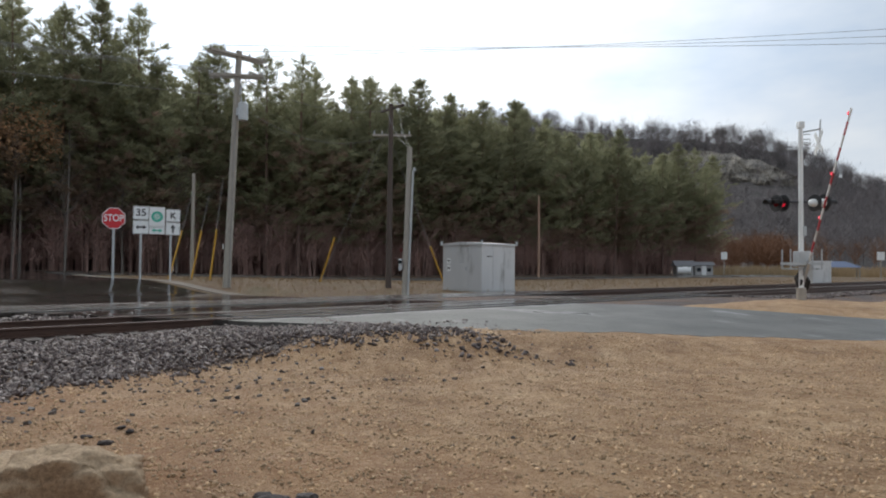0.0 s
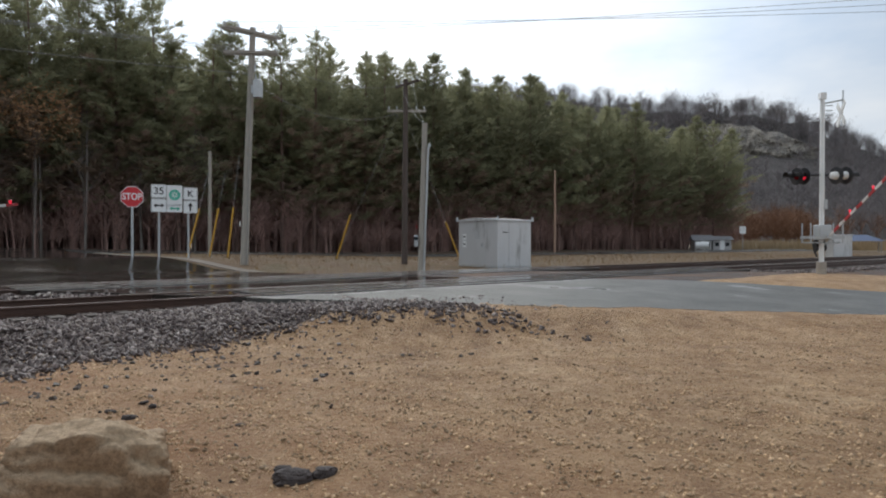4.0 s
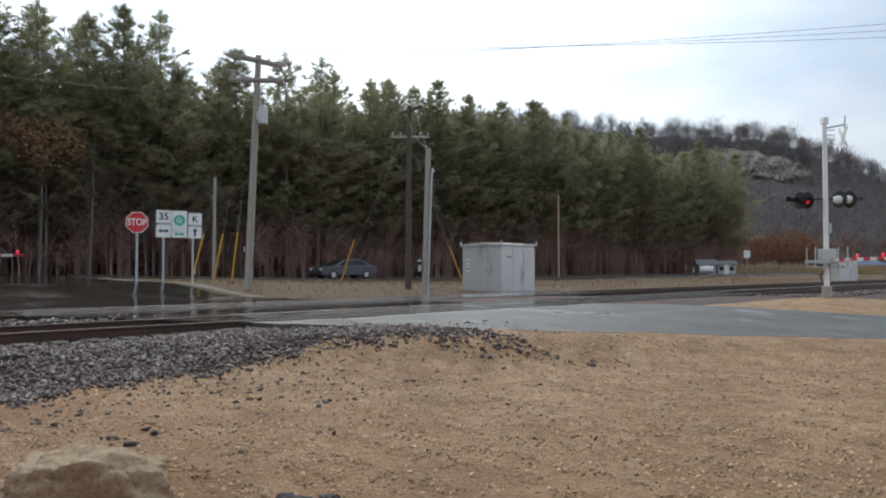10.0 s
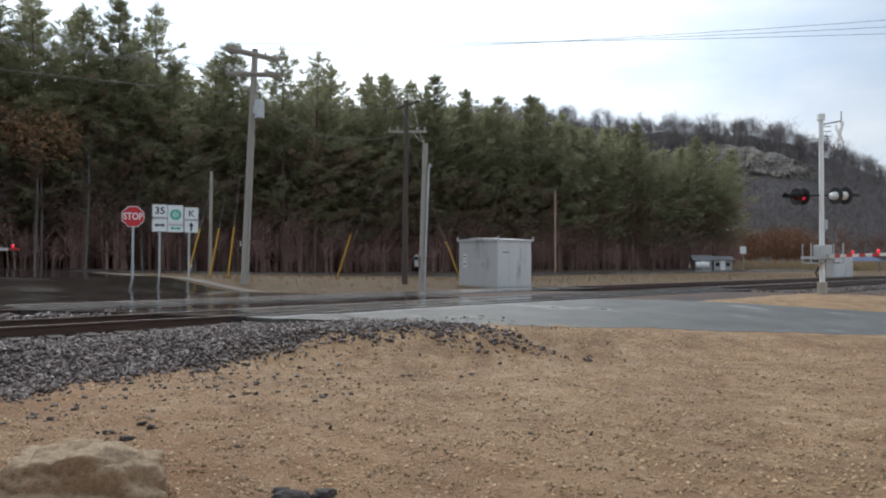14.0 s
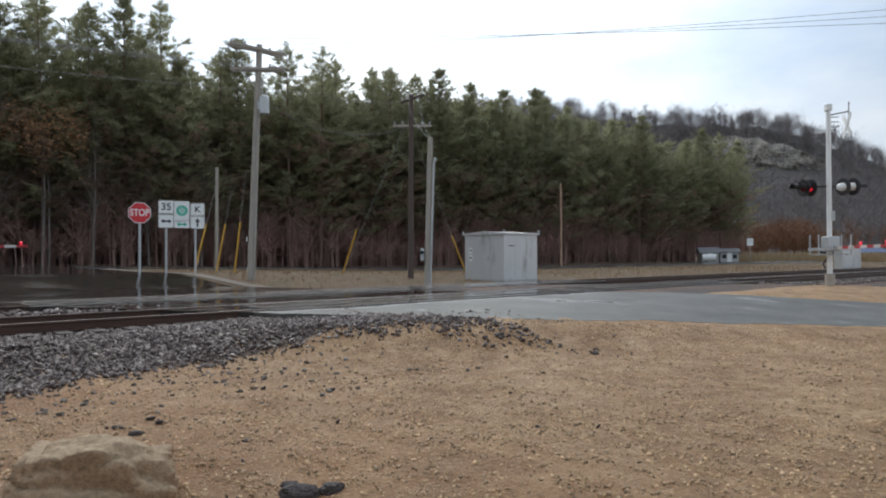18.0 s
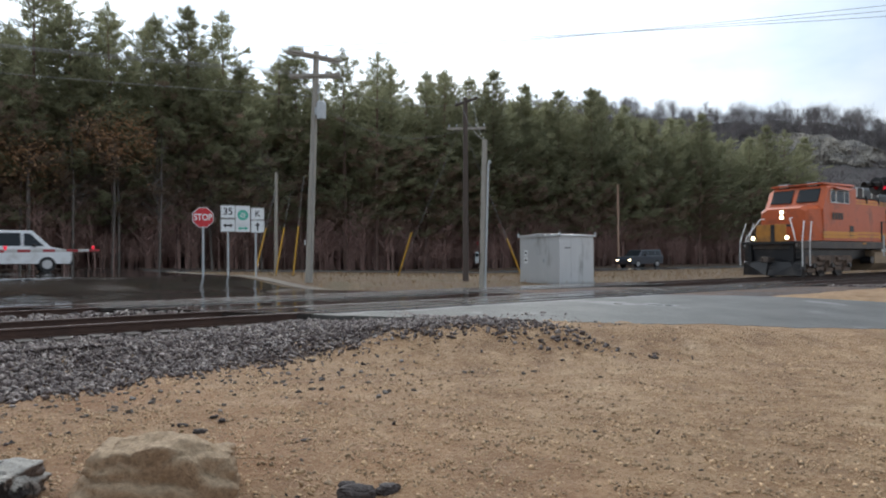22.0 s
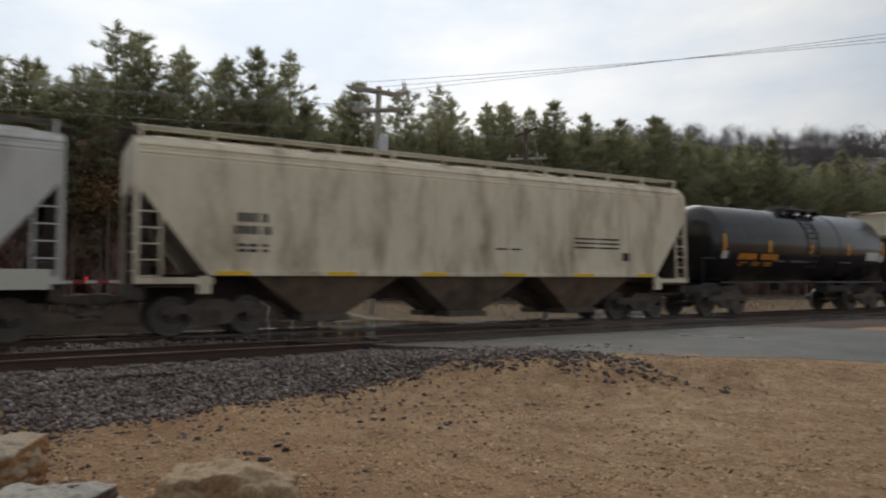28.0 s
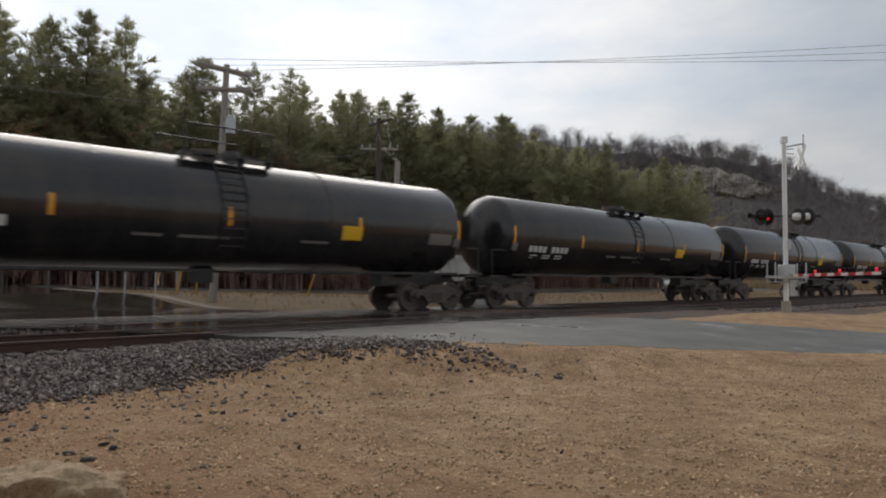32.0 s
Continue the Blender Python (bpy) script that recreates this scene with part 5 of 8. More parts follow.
    # equipment cabinet behind
    c = empty("equipment_cabinet", pose(29.4, 54.6, gz(29.4, 54.6), 0, 0, 10), "grey steel equipment cabinet beyond the tracks", "cabinet")
    c.scale = (1.15, 1.15, 1.36)
    bm = bmesh.new()
    box(bm, 0, 0, 0.66, 1.42, 0.8, 1.28, 0.02)
    part("body", bm, M_HUT, c)
    bm = bmesh.new()
    box(bm, 0, 0, 1.32, 1.5, 0.9, 0.06, 0.01)
    part("lid", bm, M_HUT, c)
    bm = bmesh.new()
    box(bm, 0, -0.41, 0.68, 1.26, 0.02, 1.1, 0.01)
    part("door", bm, M_HUT, c)
    bm = bmesh.new()
    box(bm, 0, 0, 0.0, 1.6, 1.0, 0.12, 0.01)
    part("plinth", bm, M_CONCRETE, c)


ARM_R = None
ARM_L = None
PIV_R = (12.46, 23.75, 1.25)
PIV_L = (-17.6, 14.5, 1.28)
DIR_R = math.degrees(math.atan2(-1.0, -0.1))
DIR_L = math.degrees(math.atan2(22.4 - 14.5, -15.0 + 17.6))
build_crossing_right()


def build_crossing_left():
    x, y = -17.75, 14.15
    z = gz(x, y)
    s = empty("crossing_signal", pose(x, y, z, 0, 0, 60), "white railway crossing signal with crossbuck and flashers", "crossing signal")
    bm = bmesh.new()
    cyl(bm, (0, 0, 0), (0, 0, 5.2 - z), 0.075, 0.065, 14)
    part("mast", bm, M_WHITE, s)
    bm = bmesh.new()
    cyl(bm, (0, 0, -0.3), (0, 0, 0.4), 0.17, 0.16, 14)
    part("base", bm, M_CONCRETE, s)
    for a in (-45, 45):
        bm = bmesh.new()
        box(bm, 0, 0, 0, 1.22, 0.02, 0.22, 0.004)
        part("crossbuck_blade", bm, M_WHITE, s).matrix_local = pose(0, -0.1 - 0.01 * (a > 0), 5.0 - z) @ pose(0, 0, 0, 0, a, 0)
    bm = bmesh.new()
    box(bm, 0, -0.1, 4.45 - z, 0.7, 0.02, 0.22, 0.004)
    part("track_count_plate", bm, M_WHITE, s)
    bm = bmesh.new()
    cyl(bm, (-0.7, 0, 3.85 - z), (0.7, 0, 3.85 - z), 0.035, 0.035, 8)
    part("lamp_arm", bm, M_BLACK, s)
    for px in (-0.62, 0.62):
        lamp_head(s, (px, -0.1, 3.85 - z), 0, px > 0)
        lamp_head(s, (px, 0.12, 3.55 - z), 180, False)
    bm = bmesh.new()
    box(bm, 0, 0, 1.35 - z, 0.45, 0.5, 0.6, 0.03)
    part("gate_mechanism", bm, M_GREYMETAL, s)


build_crossing_left()
ARM_R = gate_arm("gate_arm", 5.6, pose(*PIV_R, 0, 0, DIR_R), "red and white striped crossing gate arm with red lamps")
ARM_L = gate_arm("gate_arm", 8.4, pose(*PIV_L, 0, 0, DIR_L), "red and white striped crossing gate arm with red lamps")


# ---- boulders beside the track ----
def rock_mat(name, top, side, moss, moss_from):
    """Upward faces take the top colour, flanks the side colour; dark lichen in patches."""
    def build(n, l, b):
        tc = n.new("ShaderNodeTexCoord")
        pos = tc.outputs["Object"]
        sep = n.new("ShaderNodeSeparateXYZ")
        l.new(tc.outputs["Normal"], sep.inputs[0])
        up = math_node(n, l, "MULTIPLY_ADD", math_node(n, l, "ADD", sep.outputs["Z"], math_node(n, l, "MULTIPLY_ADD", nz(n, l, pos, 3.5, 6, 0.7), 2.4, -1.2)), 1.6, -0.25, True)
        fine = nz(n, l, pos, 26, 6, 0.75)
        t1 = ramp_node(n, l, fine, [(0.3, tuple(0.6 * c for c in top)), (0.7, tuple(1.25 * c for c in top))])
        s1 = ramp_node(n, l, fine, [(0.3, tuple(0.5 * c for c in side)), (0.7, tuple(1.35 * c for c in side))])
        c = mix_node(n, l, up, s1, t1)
        m = math_node(n, l, "MULTIPLY_ADD", nz(n, l, pos, 4.2, 7, 0.62), 14.0, -14.0 * moss_from, True)
        l.new(mix_node(n, l, m, c, moss), b.inputs["Base Color"])
        b.inputs["Roughness"].default_value = 0.88
        b.inputs["Specular IOR Level"].default_value = 0.3
        bp = n.new("ShaderNodeBump")
        bp.inputs["Strength"].default_value, bp.inputs["Distance"].default_value = 1.0, 0.03
        l.new(math_node(n, l, "ADD", fine, nz(n, l, pos, 9, 5, 0.7)), bp.inputs["Height"])
        l.new(bp.outputs[0], b.inputs["Normal"])
    return zone_mat(name, build)


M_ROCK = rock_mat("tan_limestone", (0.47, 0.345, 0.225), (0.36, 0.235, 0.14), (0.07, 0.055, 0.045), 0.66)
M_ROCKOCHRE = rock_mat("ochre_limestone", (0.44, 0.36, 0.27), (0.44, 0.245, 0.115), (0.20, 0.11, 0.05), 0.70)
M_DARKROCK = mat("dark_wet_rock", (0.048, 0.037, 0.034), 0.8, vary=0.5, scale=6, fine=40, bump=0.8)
M_ROCKPALE = rock_mat("pale_topped_limestone", (0.46, 0.43, 0.385), (0.17, 0.12, 0.095), (0.028, 0.024, 0.022), 0.54)


def boulder(name, seed, size, m, material, label, flat=0.0):
    rng = random.Random(seed)
    bm = bmesh.new()
    bmesh.ops.create_cube(bm, size=1.0)
    bmesh.ops.subdivide_edges(bm, edges=bm.edges[:], cuts=22, use_grid_fill=True)
    off = Vector((seed * 3.1, seed * 1.7, 0))
    for v in bm.verts:
        c = v.co.copy()
        n = c.normalized()
        c = c.lerp(n * 0.62, 0.42 - flat)
        k = noise.fractal(c * 2.2 + off, 1.0, 2.0, 5)
        q = noise.noise(c * 1.1 + off)
        crack = abs(noise.noise(c * 2.6 + off * 2))
        c += n * (0.11 * (1 - 2.2 * max(flat, 0)) * k + 0.035 * noise.fractal(c * 9 + off, 1.0, 2.0, 4) + 0.10 * q - 0.07 * max(0, 0.12 - crack) / 0.12)
        v.co = Vector((c.x * size[0], c.y * size[1], c.z * size[2]))
    for f in bm.faces:
        f.smooth = True
    ob = part(name, bm, material)
    ob.matrix_world = m
    return tagged(ob, label, "boulder", "boulders beside the track")


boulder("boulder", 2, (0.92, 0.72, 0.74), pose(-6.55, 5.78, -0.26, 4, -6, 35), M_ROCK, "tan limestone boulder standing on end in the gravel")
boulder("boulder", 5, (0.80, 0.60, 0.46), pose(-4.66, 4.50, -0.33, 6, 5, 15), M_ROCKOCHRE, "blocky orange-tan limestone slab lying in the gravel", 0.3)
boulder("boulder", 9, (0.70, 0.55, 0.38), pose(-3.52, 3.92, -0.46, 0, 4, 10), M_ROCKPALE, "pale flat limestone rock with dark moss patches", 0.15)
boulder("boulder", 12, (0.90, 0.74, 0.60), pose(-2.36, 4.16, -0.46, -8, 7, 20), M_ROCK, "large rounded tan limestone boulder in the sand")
for i, (x, y, k, turn) in enumerate(((-1.12, 4.40, 0.21, 25), (-0.93, 4.52, 0.15, 70), (-1.22, 4.56, 0.11, 10))):
    boulder("dark_rock", 15 + i, (k, k * 0.7, k * 0.5), pose(x, y, -0.515, 0, 6, turn), M_DARKROCK, "dark rock half buried in the sand", -0.3)
for i, (x, y, k) in enumerate(((-3.21, 6.08, 0.10), (-2.94, 5.88, 0.12), (-2.93, 6.31, 0.09), (-1.88, 5.65, 0.10), (-3.08, 6.45, 0.08), (-4.38, 6.33, 0.09), (-2.2, 7.1, 0.07), (0.6, 6.2, 0.06))):
    ob = boulder("earth_clod", 30 + i, (k * 0.9, k * 0.62, k * 0.36), pose(x, y, gz(x, y) + 0.004, 0, 8, 50 * i), M_DARKROCK, "dark clod of earth and bark on the sand", -0.3)
    tagged(ob, "dark clod of earth and bark on the sand", "clod", "dark clods on the sand")


# ---- the freight train ----
M_DARKGREEN = mat("black_green_roof_paint", (0.018, 0.021, 0.024), 0.5, vary=0.25, dirt=(0.05, 0.045, 0.04), dirt_amount=0.2)
M_STRIPE = mat("yellow_stripe_paint", (0.62, 0.27, 0.02), 0.45, vary=0.2, dirt=(0.25, 0.11, 0.04), dirt_amount=0.3)
M_SHIELD = mat("faded_orange_yellow_shield", (0.46, 0.20, 0.03), 0.5, vary=0.2, dirt=(0.16, 0.08, 0.03), dirt_amount=0.4)
M_SILLGREY = mat("dusty_grey_frame", (0.075, 0.064, 0.058), 0.6, vary=0.25, dirt=(0.15, 0.11, 0.08), dirt_amount=0.4)
M_TANKTAN = mat("road_dust_fuel_tank", (0.30, 0.215, 0.135), 0.7, vary=0.3, scale=1.5, dirt=(0.16, 0.11, 0.07), dirt_amount=0.5, stretch=(0.6, 1, 2))
M_TRUCK = mat("grimy_cast_steel", (0.072, 0.058, 0.050), 0.7, vary=0.4, dirt=(0.16, 0.12, 0.09), dirt_amount=0.45, dirt_scale=2.5)
M_DUSTYTRUCK = mat("brown_dusted_cast_steel", (0.17, 0.115, 0.082), 0.75, vary=0.4, dirt=(0.055, 0.04, 0.034), dirt_amount=0.5, dirt_scale=2.5)
M_WHEEL = mat("steel_wheel", (0.10, 0.085, 0.075), 0.5, 0.4, vary=0.3)
M_TEAL = mat("teal_loco_paint", (0.030, 0.090, 0.115), 0.42, vary=0.12, dirt=(0.05, 0.07, 0.075), dirt_amount=0.25)
M_MAROON = mat("shaded_grille_steel", (0.030, 0.018, 0.020), 0.6, vary=0.3)
M_HANDRAIL = mat("white_handrail", (0.76, 0.76, 0.74), 0.45, vary=0.1, bump=0)
M_HEADLAMP = mat("lit_headlamp", (1.0, 0.80, 0.48), 0.2, vary=0.0, bump=0, emit=5.0)
M_TANKBLACK = mat("black_tank_paint", (0.016, 0.016, 0.018), 0.19, spec=0.55, bump=0.03, coat=0.05, vary=0.35, scale=0.8, dirt=(0.035, 0.030, 0.028), dirt_amount=0.5, dirt_scale=0.8, stretch=(1, 1, 0.5))
M_TANKBROWN = mat("brown_black_tank_paint", (0.034, 0.022, 0.020), 0.22, spec=0.5, bump=0.03, coat=0.05, vary=0.35, scale=0.8, dirt=(0.06, 0.035, 0.028), dirt_amount=0.5, dirt_scale=0.8, stretch=(1, 1, 0.5))
M_REFLECT = mat("yellow_reflector", (0.80, 0.36, 0.02), 0.35, vary=0.15, bump=0)
M_PLACARD = mat("yellow_panel", (0.78, 0.47, 0.02), 0.4, vary=0.1, bump=0)
M_HOP_TAN = mat("cream_hopper_paint", (0.66, 0.59, 0.46), 0.55, vary=0.12, dirt=(0.27, 0.20, 0.13), dirt_amount=0.4, stretch=(1, 1, 0.3))
M_HOP_GREY = mat("dirty_grey_hopper_paint", (0.31, 0.285, 0.255), 0.65, vary=0.18, dirt=(0.16, 0.13, 0.11), dirt_amount=0.6, stretch=(1, 1, 0.25))
M_HOP_BLUE = mat("cool_grey_hopper_paint", (0.52, 0.52, 0.50), 0.55, vary=0.10, dirt=(0.27, 0.26, 0.25), dirt_amount=0.3, stretch=(1, 1, 0.3))
M_HOP_RUST = mat("rust_streaked_cream_paint", (0.70, 0.645, 0.50), 0.6, vary=0.18, dirt=(0.36, 0.175, 0.075), dirt_amount=0.45, dirt_scale=0.6, stretch=(1, 1, 0.3))
M_EMBLEM = mat("worn_dark_emblem_paint", (0.075, 0.050, 0.035), 0.5, vary=0.4, dirt=(0.30, 0.08, 0.03), dirt_amount=0.35, dirt_scale=3)
# Grime brown kept dark to include the shade inside the hopper ends.
M_INTERIOR = mat("shaded_brown_grime", (0.055, 0.040, 0.034), 0.8, vary=0.3, dirt=(0.10, 0.075, 0.06), dirt_amount=0.4)
M_BAYDIRT = mat("road_grimed_cream", (0.17, 0.12, 0.085), 0.7, vary=0.3, dirt=(0.075, 0.05, 0.04), dirt_amount=0.5)
M_SCRAWL = mat("faded_spray_paint", (0.19, 0.155, 0.13), 0.6, vary=0.4, bump=0)
M_GREYMARK = mat("faded_stencil_grey", (0.17, 0.16, 0.15), 0.6, vary=0.2, bump=0)
M_PALEMARK = mat("pale_stencil", (0.62, 0.62, 0.60), 0.5, vary=0.1, bump=0)
M_ORANGEMARK = mat("orange_stencil", (0.70, 0.27, 0.03), 0.5, vary=0.1, bump=0)
MESHES = {}


def shared(key, name, maker, material, parent, m=None, label=""):
    """A part whose mesh is built once and used by every repeat."""
    if key not in MESHES:
        bm = bmesh.new()
        maker(bm)
        ob = part(name, bm, material, parent, label)
        MESHES[key] = ob.data
    else:
        ob = link(name, MESHES[key], None, parent, label)
    if m is not None:
        ob.matrix_local = m
    return ob


def wheel_shape(r):
    def make(bm):
        prof = [(0.0, 0.10), (r * 0.28, 0.12), (r * 0.36, 0.05), (r * 0.80, 0.04), (r * 0.84, 0.065), (r, 0.065), (r + 0.002, -0.05), (r + 0.03, -0.06), (r + 0.03, -0.09), (0.0, -0.09)]
        n = 28
        rings = []
        for rr, yy in prof:
            if rr == 0:
                rings.append([bm.verts.new((0, yy, 0))])
            else:
                rings.append([bm.verts.new((rr * math.cos(a), yy, rr * math.sin(a))) for a in np.linspace(0, math.tau, n, endpoint=False)])
        for p, q in zip(rings[:-1], rings[1:]):
            for i in range(n):
                j = (i + 1) % n
                if len(p) == 1:
                    bm.faces.new((p[0], q[i], q[j]))
                elif len(q) == 1:
                    bm.faces.new((p[i], q[0], p[j]))
                else:
                    bm.faces.new((p[i], q[i], q[j], p[j]))
        bmesh.ops.recalc_face_normals(bm, faces=bm.faces[:])
    return make


def freight_truck(car, x):
    def frame_bm(bm):
        for s in (-1, 1):
            y = s * 1.02
            prof = [(-1.18, 0.62), (-1.05, 0.70), (-0.55, 0.70), (-0.30, 0.86), (0.30, 0.86), (0.55, 0.70), (1.05, 0.70), (1.18, 0.62), (1.12, 0.50), (0.62, 0.52), (0.36, 0.26), (-0.36, 0.26), (-0.62, 0.52), (-1.12, 0.50)]
            prism(bm, prof, y - 0.09, y + 0.09, "y")
        box(bm, 0, 0, 0.62, 0.42, 2.2, 0.30, 0.02)
    t = shared("truck2", "truck", frame_bm, M_TRUCK, car, pose(x, 0, 0))
    for s in (-1, 1):
        for k in range(3):
            shared("spring", "spring", lambda bm: cyl(bm, (0, 0, 0.34), (0, 0, 0.60), 0.065, 0.065, 10), M_TRUCK, t, pose(-0.16 + 0.16 * k, s * 1.10, 0))
    for ax in (-0.89, 0.89):
        for s in (-1, 1):
            shared("wheel42", "wheel", wheel_shape(0.46), M_WHEEL, t, pose(ax, s * 0.75, 0.46, 0, 0, 0 if s > 0 else 180))
            shared("bearing", "bearing", lambda bm: cyl(bm, (0, -0.07, 0), (0, 0.09, 0), 0.11, 0.10, 12), M_TRUCK, t, pose(ax, s * 1.08, 0.52, 0, 0, 0 if s > 0 else 180))
        shared("axle", "axle", lambda bm: cyl(bm, (0, -0.75, 0), (0, 0.75, 0), 0.08, 0.08, 10), M_TRUCK, t, pose(ax, 0, 0.46))
    return t


def loco_truck(car, x, metal):
    def frame_bm(bm):
        for s in (-1, 1):
            y = s * 1.12
            prof = [(-2.45, 0.95), (-2.2, 1.05), (2.2, 1.05), (2.45, 0.95), (2.45, 0.72), (2.1, 0.62), (1.55, 0.78), (1.2, 0.55), (0.65, 0.55), (0.35, 0.78), (-0.35, 0.78), (-0.65, 0.55), (-1.2, 0.55), (-1.55, 0.78), (-2.1, 0.62), (-2.45, 0.72)]
            prism(bm, prof, y - 0.10, y + 0.10, "y")
            for k in (-1.85, 0, 1.85):
                box(bm, k, s * 1.2, 0.66, 0.42, 0.22, 0.34, 0.03)
                prism(bm, [(k - 0.20, 0.72), (k + 0.20, 0.72), (k + 0.40, 0.24), (k - 0.40, 0.24)], s * 1.16 - 0.06, s * 1.16 + 0.06, "y")
            for k in (-0.95, 0.95):
                cyl(bm, (k - 0.3, s * 1.24, 0.86), (k + 0.3, s * 1.24, 0.86), 0.11, 0.11, 10)
                box(bm, k, s * 1.12, 0.40, 0.7, 0.16, 0.18, 0.02)
        box(bm, 0, 0, 0.85, 3.6, 2.0, 0.25, 0.02)
    t = shared("truck3" + metal.name, "truck", frame_bm, metal, car, pose(x, 0, 0))
    for ax in (-1.85, 0, 1.85):
        for s in (-1, 1):
            shared("wheel42l", "wheel", wheel_shape(0.53), M_WHEEL, t, pose(ax, s * 0.75, 0.53, 0, 0, 0 if s > 0 else 180))
            shared("cap_l", "bearing", lambda bm: cyl(bm, (0, 0, 0), (0, 0.16, 0), 0.13, 0.12, 12), M_SILLGREY, t, pose(ax, s * 1.25, 0.56, 0, 0, 0 if s > 0 else 180))
    return t


def coupler(car, x, s):
    def make(bm):
        box(bm, -0.35, 0, 0.86, 0.7, 0.18, 0.2, 0.03)
        box(bm, 0.05, 0.05, 0.86, 0.34, 0.30, 0.28, 0.05)
        box(bm, 0.16, -0.12, 0.86, 0.2, 0.10, 0.24, 0.03)
    shared("coupler", "coupler", make, M_TRUCK, car, pose(x, 0, 0, 0, 0, 0 if s > 0 else 180))

    def hose(bm):
        pipe(bm, [(0, 0.35, 0.85), (0.14, 0.35, 0.6), (0.3, 0.3, 0.42), (0.42, 0.2, 0.5)], 0.03, 6)
    shared("hose", "air_hose", hose, M_BLACK, car, pose(x - 0.2 * s, 0, 0, 0, 0, 0 if s > 0 else 180))


def bx(name, car, material, cx, cy, cz, sx, sy, sz, bevel=0.0, label=""):
    bm = bmesh.new()
    box(bm, cx, cy, cz, sx, sy, sz, bevel)
    return part(name, bm, material, car, label)


def tube(name, car, material, pts, r=0.02, seg=7):
    bm = bmesh.new()
    pipe(bm, [Vector(p) for p in pts], r, seg)
    return part(name, bm, material, car)


def steps(car, x, s, front, material):
    """Corner steps with treads, side plates and curved handrails; front is the way they face along x."""
    for y in (1, -1):
        for i in range(5):
            bx("step_tread", car, M_HANDRAIL if i < 4 and material is M_BLACK else (M_SILLGREY if i < 4 else material), x, y * (1.30 + 0.03 * (4 - i)), 0.38 + 0.29 * i, 0.62, 0.34, 0.035)
        bx("step_well", car, M_BLACK, x, y * 1.05, 1.0, 0.7, 0.16, 1.25)
        for dx in (-0.36, 0.36):
            tube("handrail", car, M_HANDRAIL, [(x + dx, y * 1.56, 0.55), (x + dx, y * 1.56, 1.7), (x + dx + front * 0.0 - s * 0.25, y * 1.50, 2.35), (x + dx - s * 0.4, y * 1.46, 2.7)], 0.026)


def loco_frame(car, half, sill_z, mat_sill, front=None, rear_step=1.75, front_step=1.75, metal=M_TRUCK):
    front = front or half
    bx("frame", car, mat_sill, (front - half) / 2, 0, sill_z - 0.22, front + half - 1.5, 3.06, 0.36, 0.02)
    bx("underframe", car, M_BLACK, 0, 0, 1.1, 2 * half - 2.6, 1.9, 0.5)
    for s in (-1, 1):
        end = front if s > 0 else half
        coupler(car, s * (end - 0.28), s)
        bx("pilot", car, M_BLACK, s * (end - 1.0), 0, 0.95, 0.3, 2.9, 1.1, 0.03)
        # plough blades
        bm = bmesh.new()
        x0 = s * (end - 0.85)
        for k in (-1, 1):
            loft(bm, [[(x0, k * 0.05, 0.12), (x0 + s * 0.55, k * 0.05, 0.10), (x0 + s * 0.35, k * 0.05, 0.75), (x0, k * 0.05, 0.8)],
                      [(x0, k * 1.45, 0.12), (x0 + s * 0.12, k * 1.45, 0.10), (x0 + s * 0.08, k * 1.45, 0.75), (x0, k * 1.45, 0.8)]])
        part("snow_plough", bm, M_BLACK, car)
        steps(car, s * (end - (front_step if s > 0 else rear_step)), s, s, mat_sill)
    loco_truck(car, front - 4.0, metal)
    loco_truck(car, -half + 4.3, metal)


def side_rail(car, x0, x1, y, z0, z1, n, material):
    for i in range(n + 1):
        x = x0 + (x1 - x0) * i / n
        bx("railing_post", car, material, x, y, (z0 + z1) / 2, 0.085, 0.05, z1 - z0)
    bm = bmesh.new()
    cyl(bm, (x0, y, z1), (x1, y, z1), 0.022, 0.022, 6)
    part("handrail", bm, material, car)


def marks(car, cx, y, cz, n, w, h, gap, material, name="stencil", rows=1, row_gap=0.0, slant=0.0):
    """A row of plain blocks in place of writing."""
    for r in range(rows):
        for i in range(n):
            bm = bmesh.new()
            x = cx - (i - (n - 1) / 2) * (w + gap)
            z = cz - r * row_gap
            prism(bm, [(x - w / 2 - slant, z - h / 2), (x + w / 2 - slant, z - h / 2), (x + w / 2 + slant, z + h / 2), (x - w / 2 + slant, z + h / 2)], y - 0.004, y + 0.004, "y")
            ob = part(name, bm, material, car)
    return ob


def headlamp(car, p, r=0.10, dx=1):
    bm = bmesh.new()
    cyl(bm, p, (p[0] + 0.05 * dx, p[1], p[2]), r, r * 0.9, 16)
    part("headlamp", bm, M_HEADLAMP, car, "lit headlamp")
    bm = bmesh.new()
    cyl(bm, (p[0] - 0.06 * dx, p[1], p[2]), (p[0] + 0.02 * dx, p[1], p[2]), r * 1.35, r * 1.35, 16)
    part("lamp_bezel", bm, M_BLACK, car)


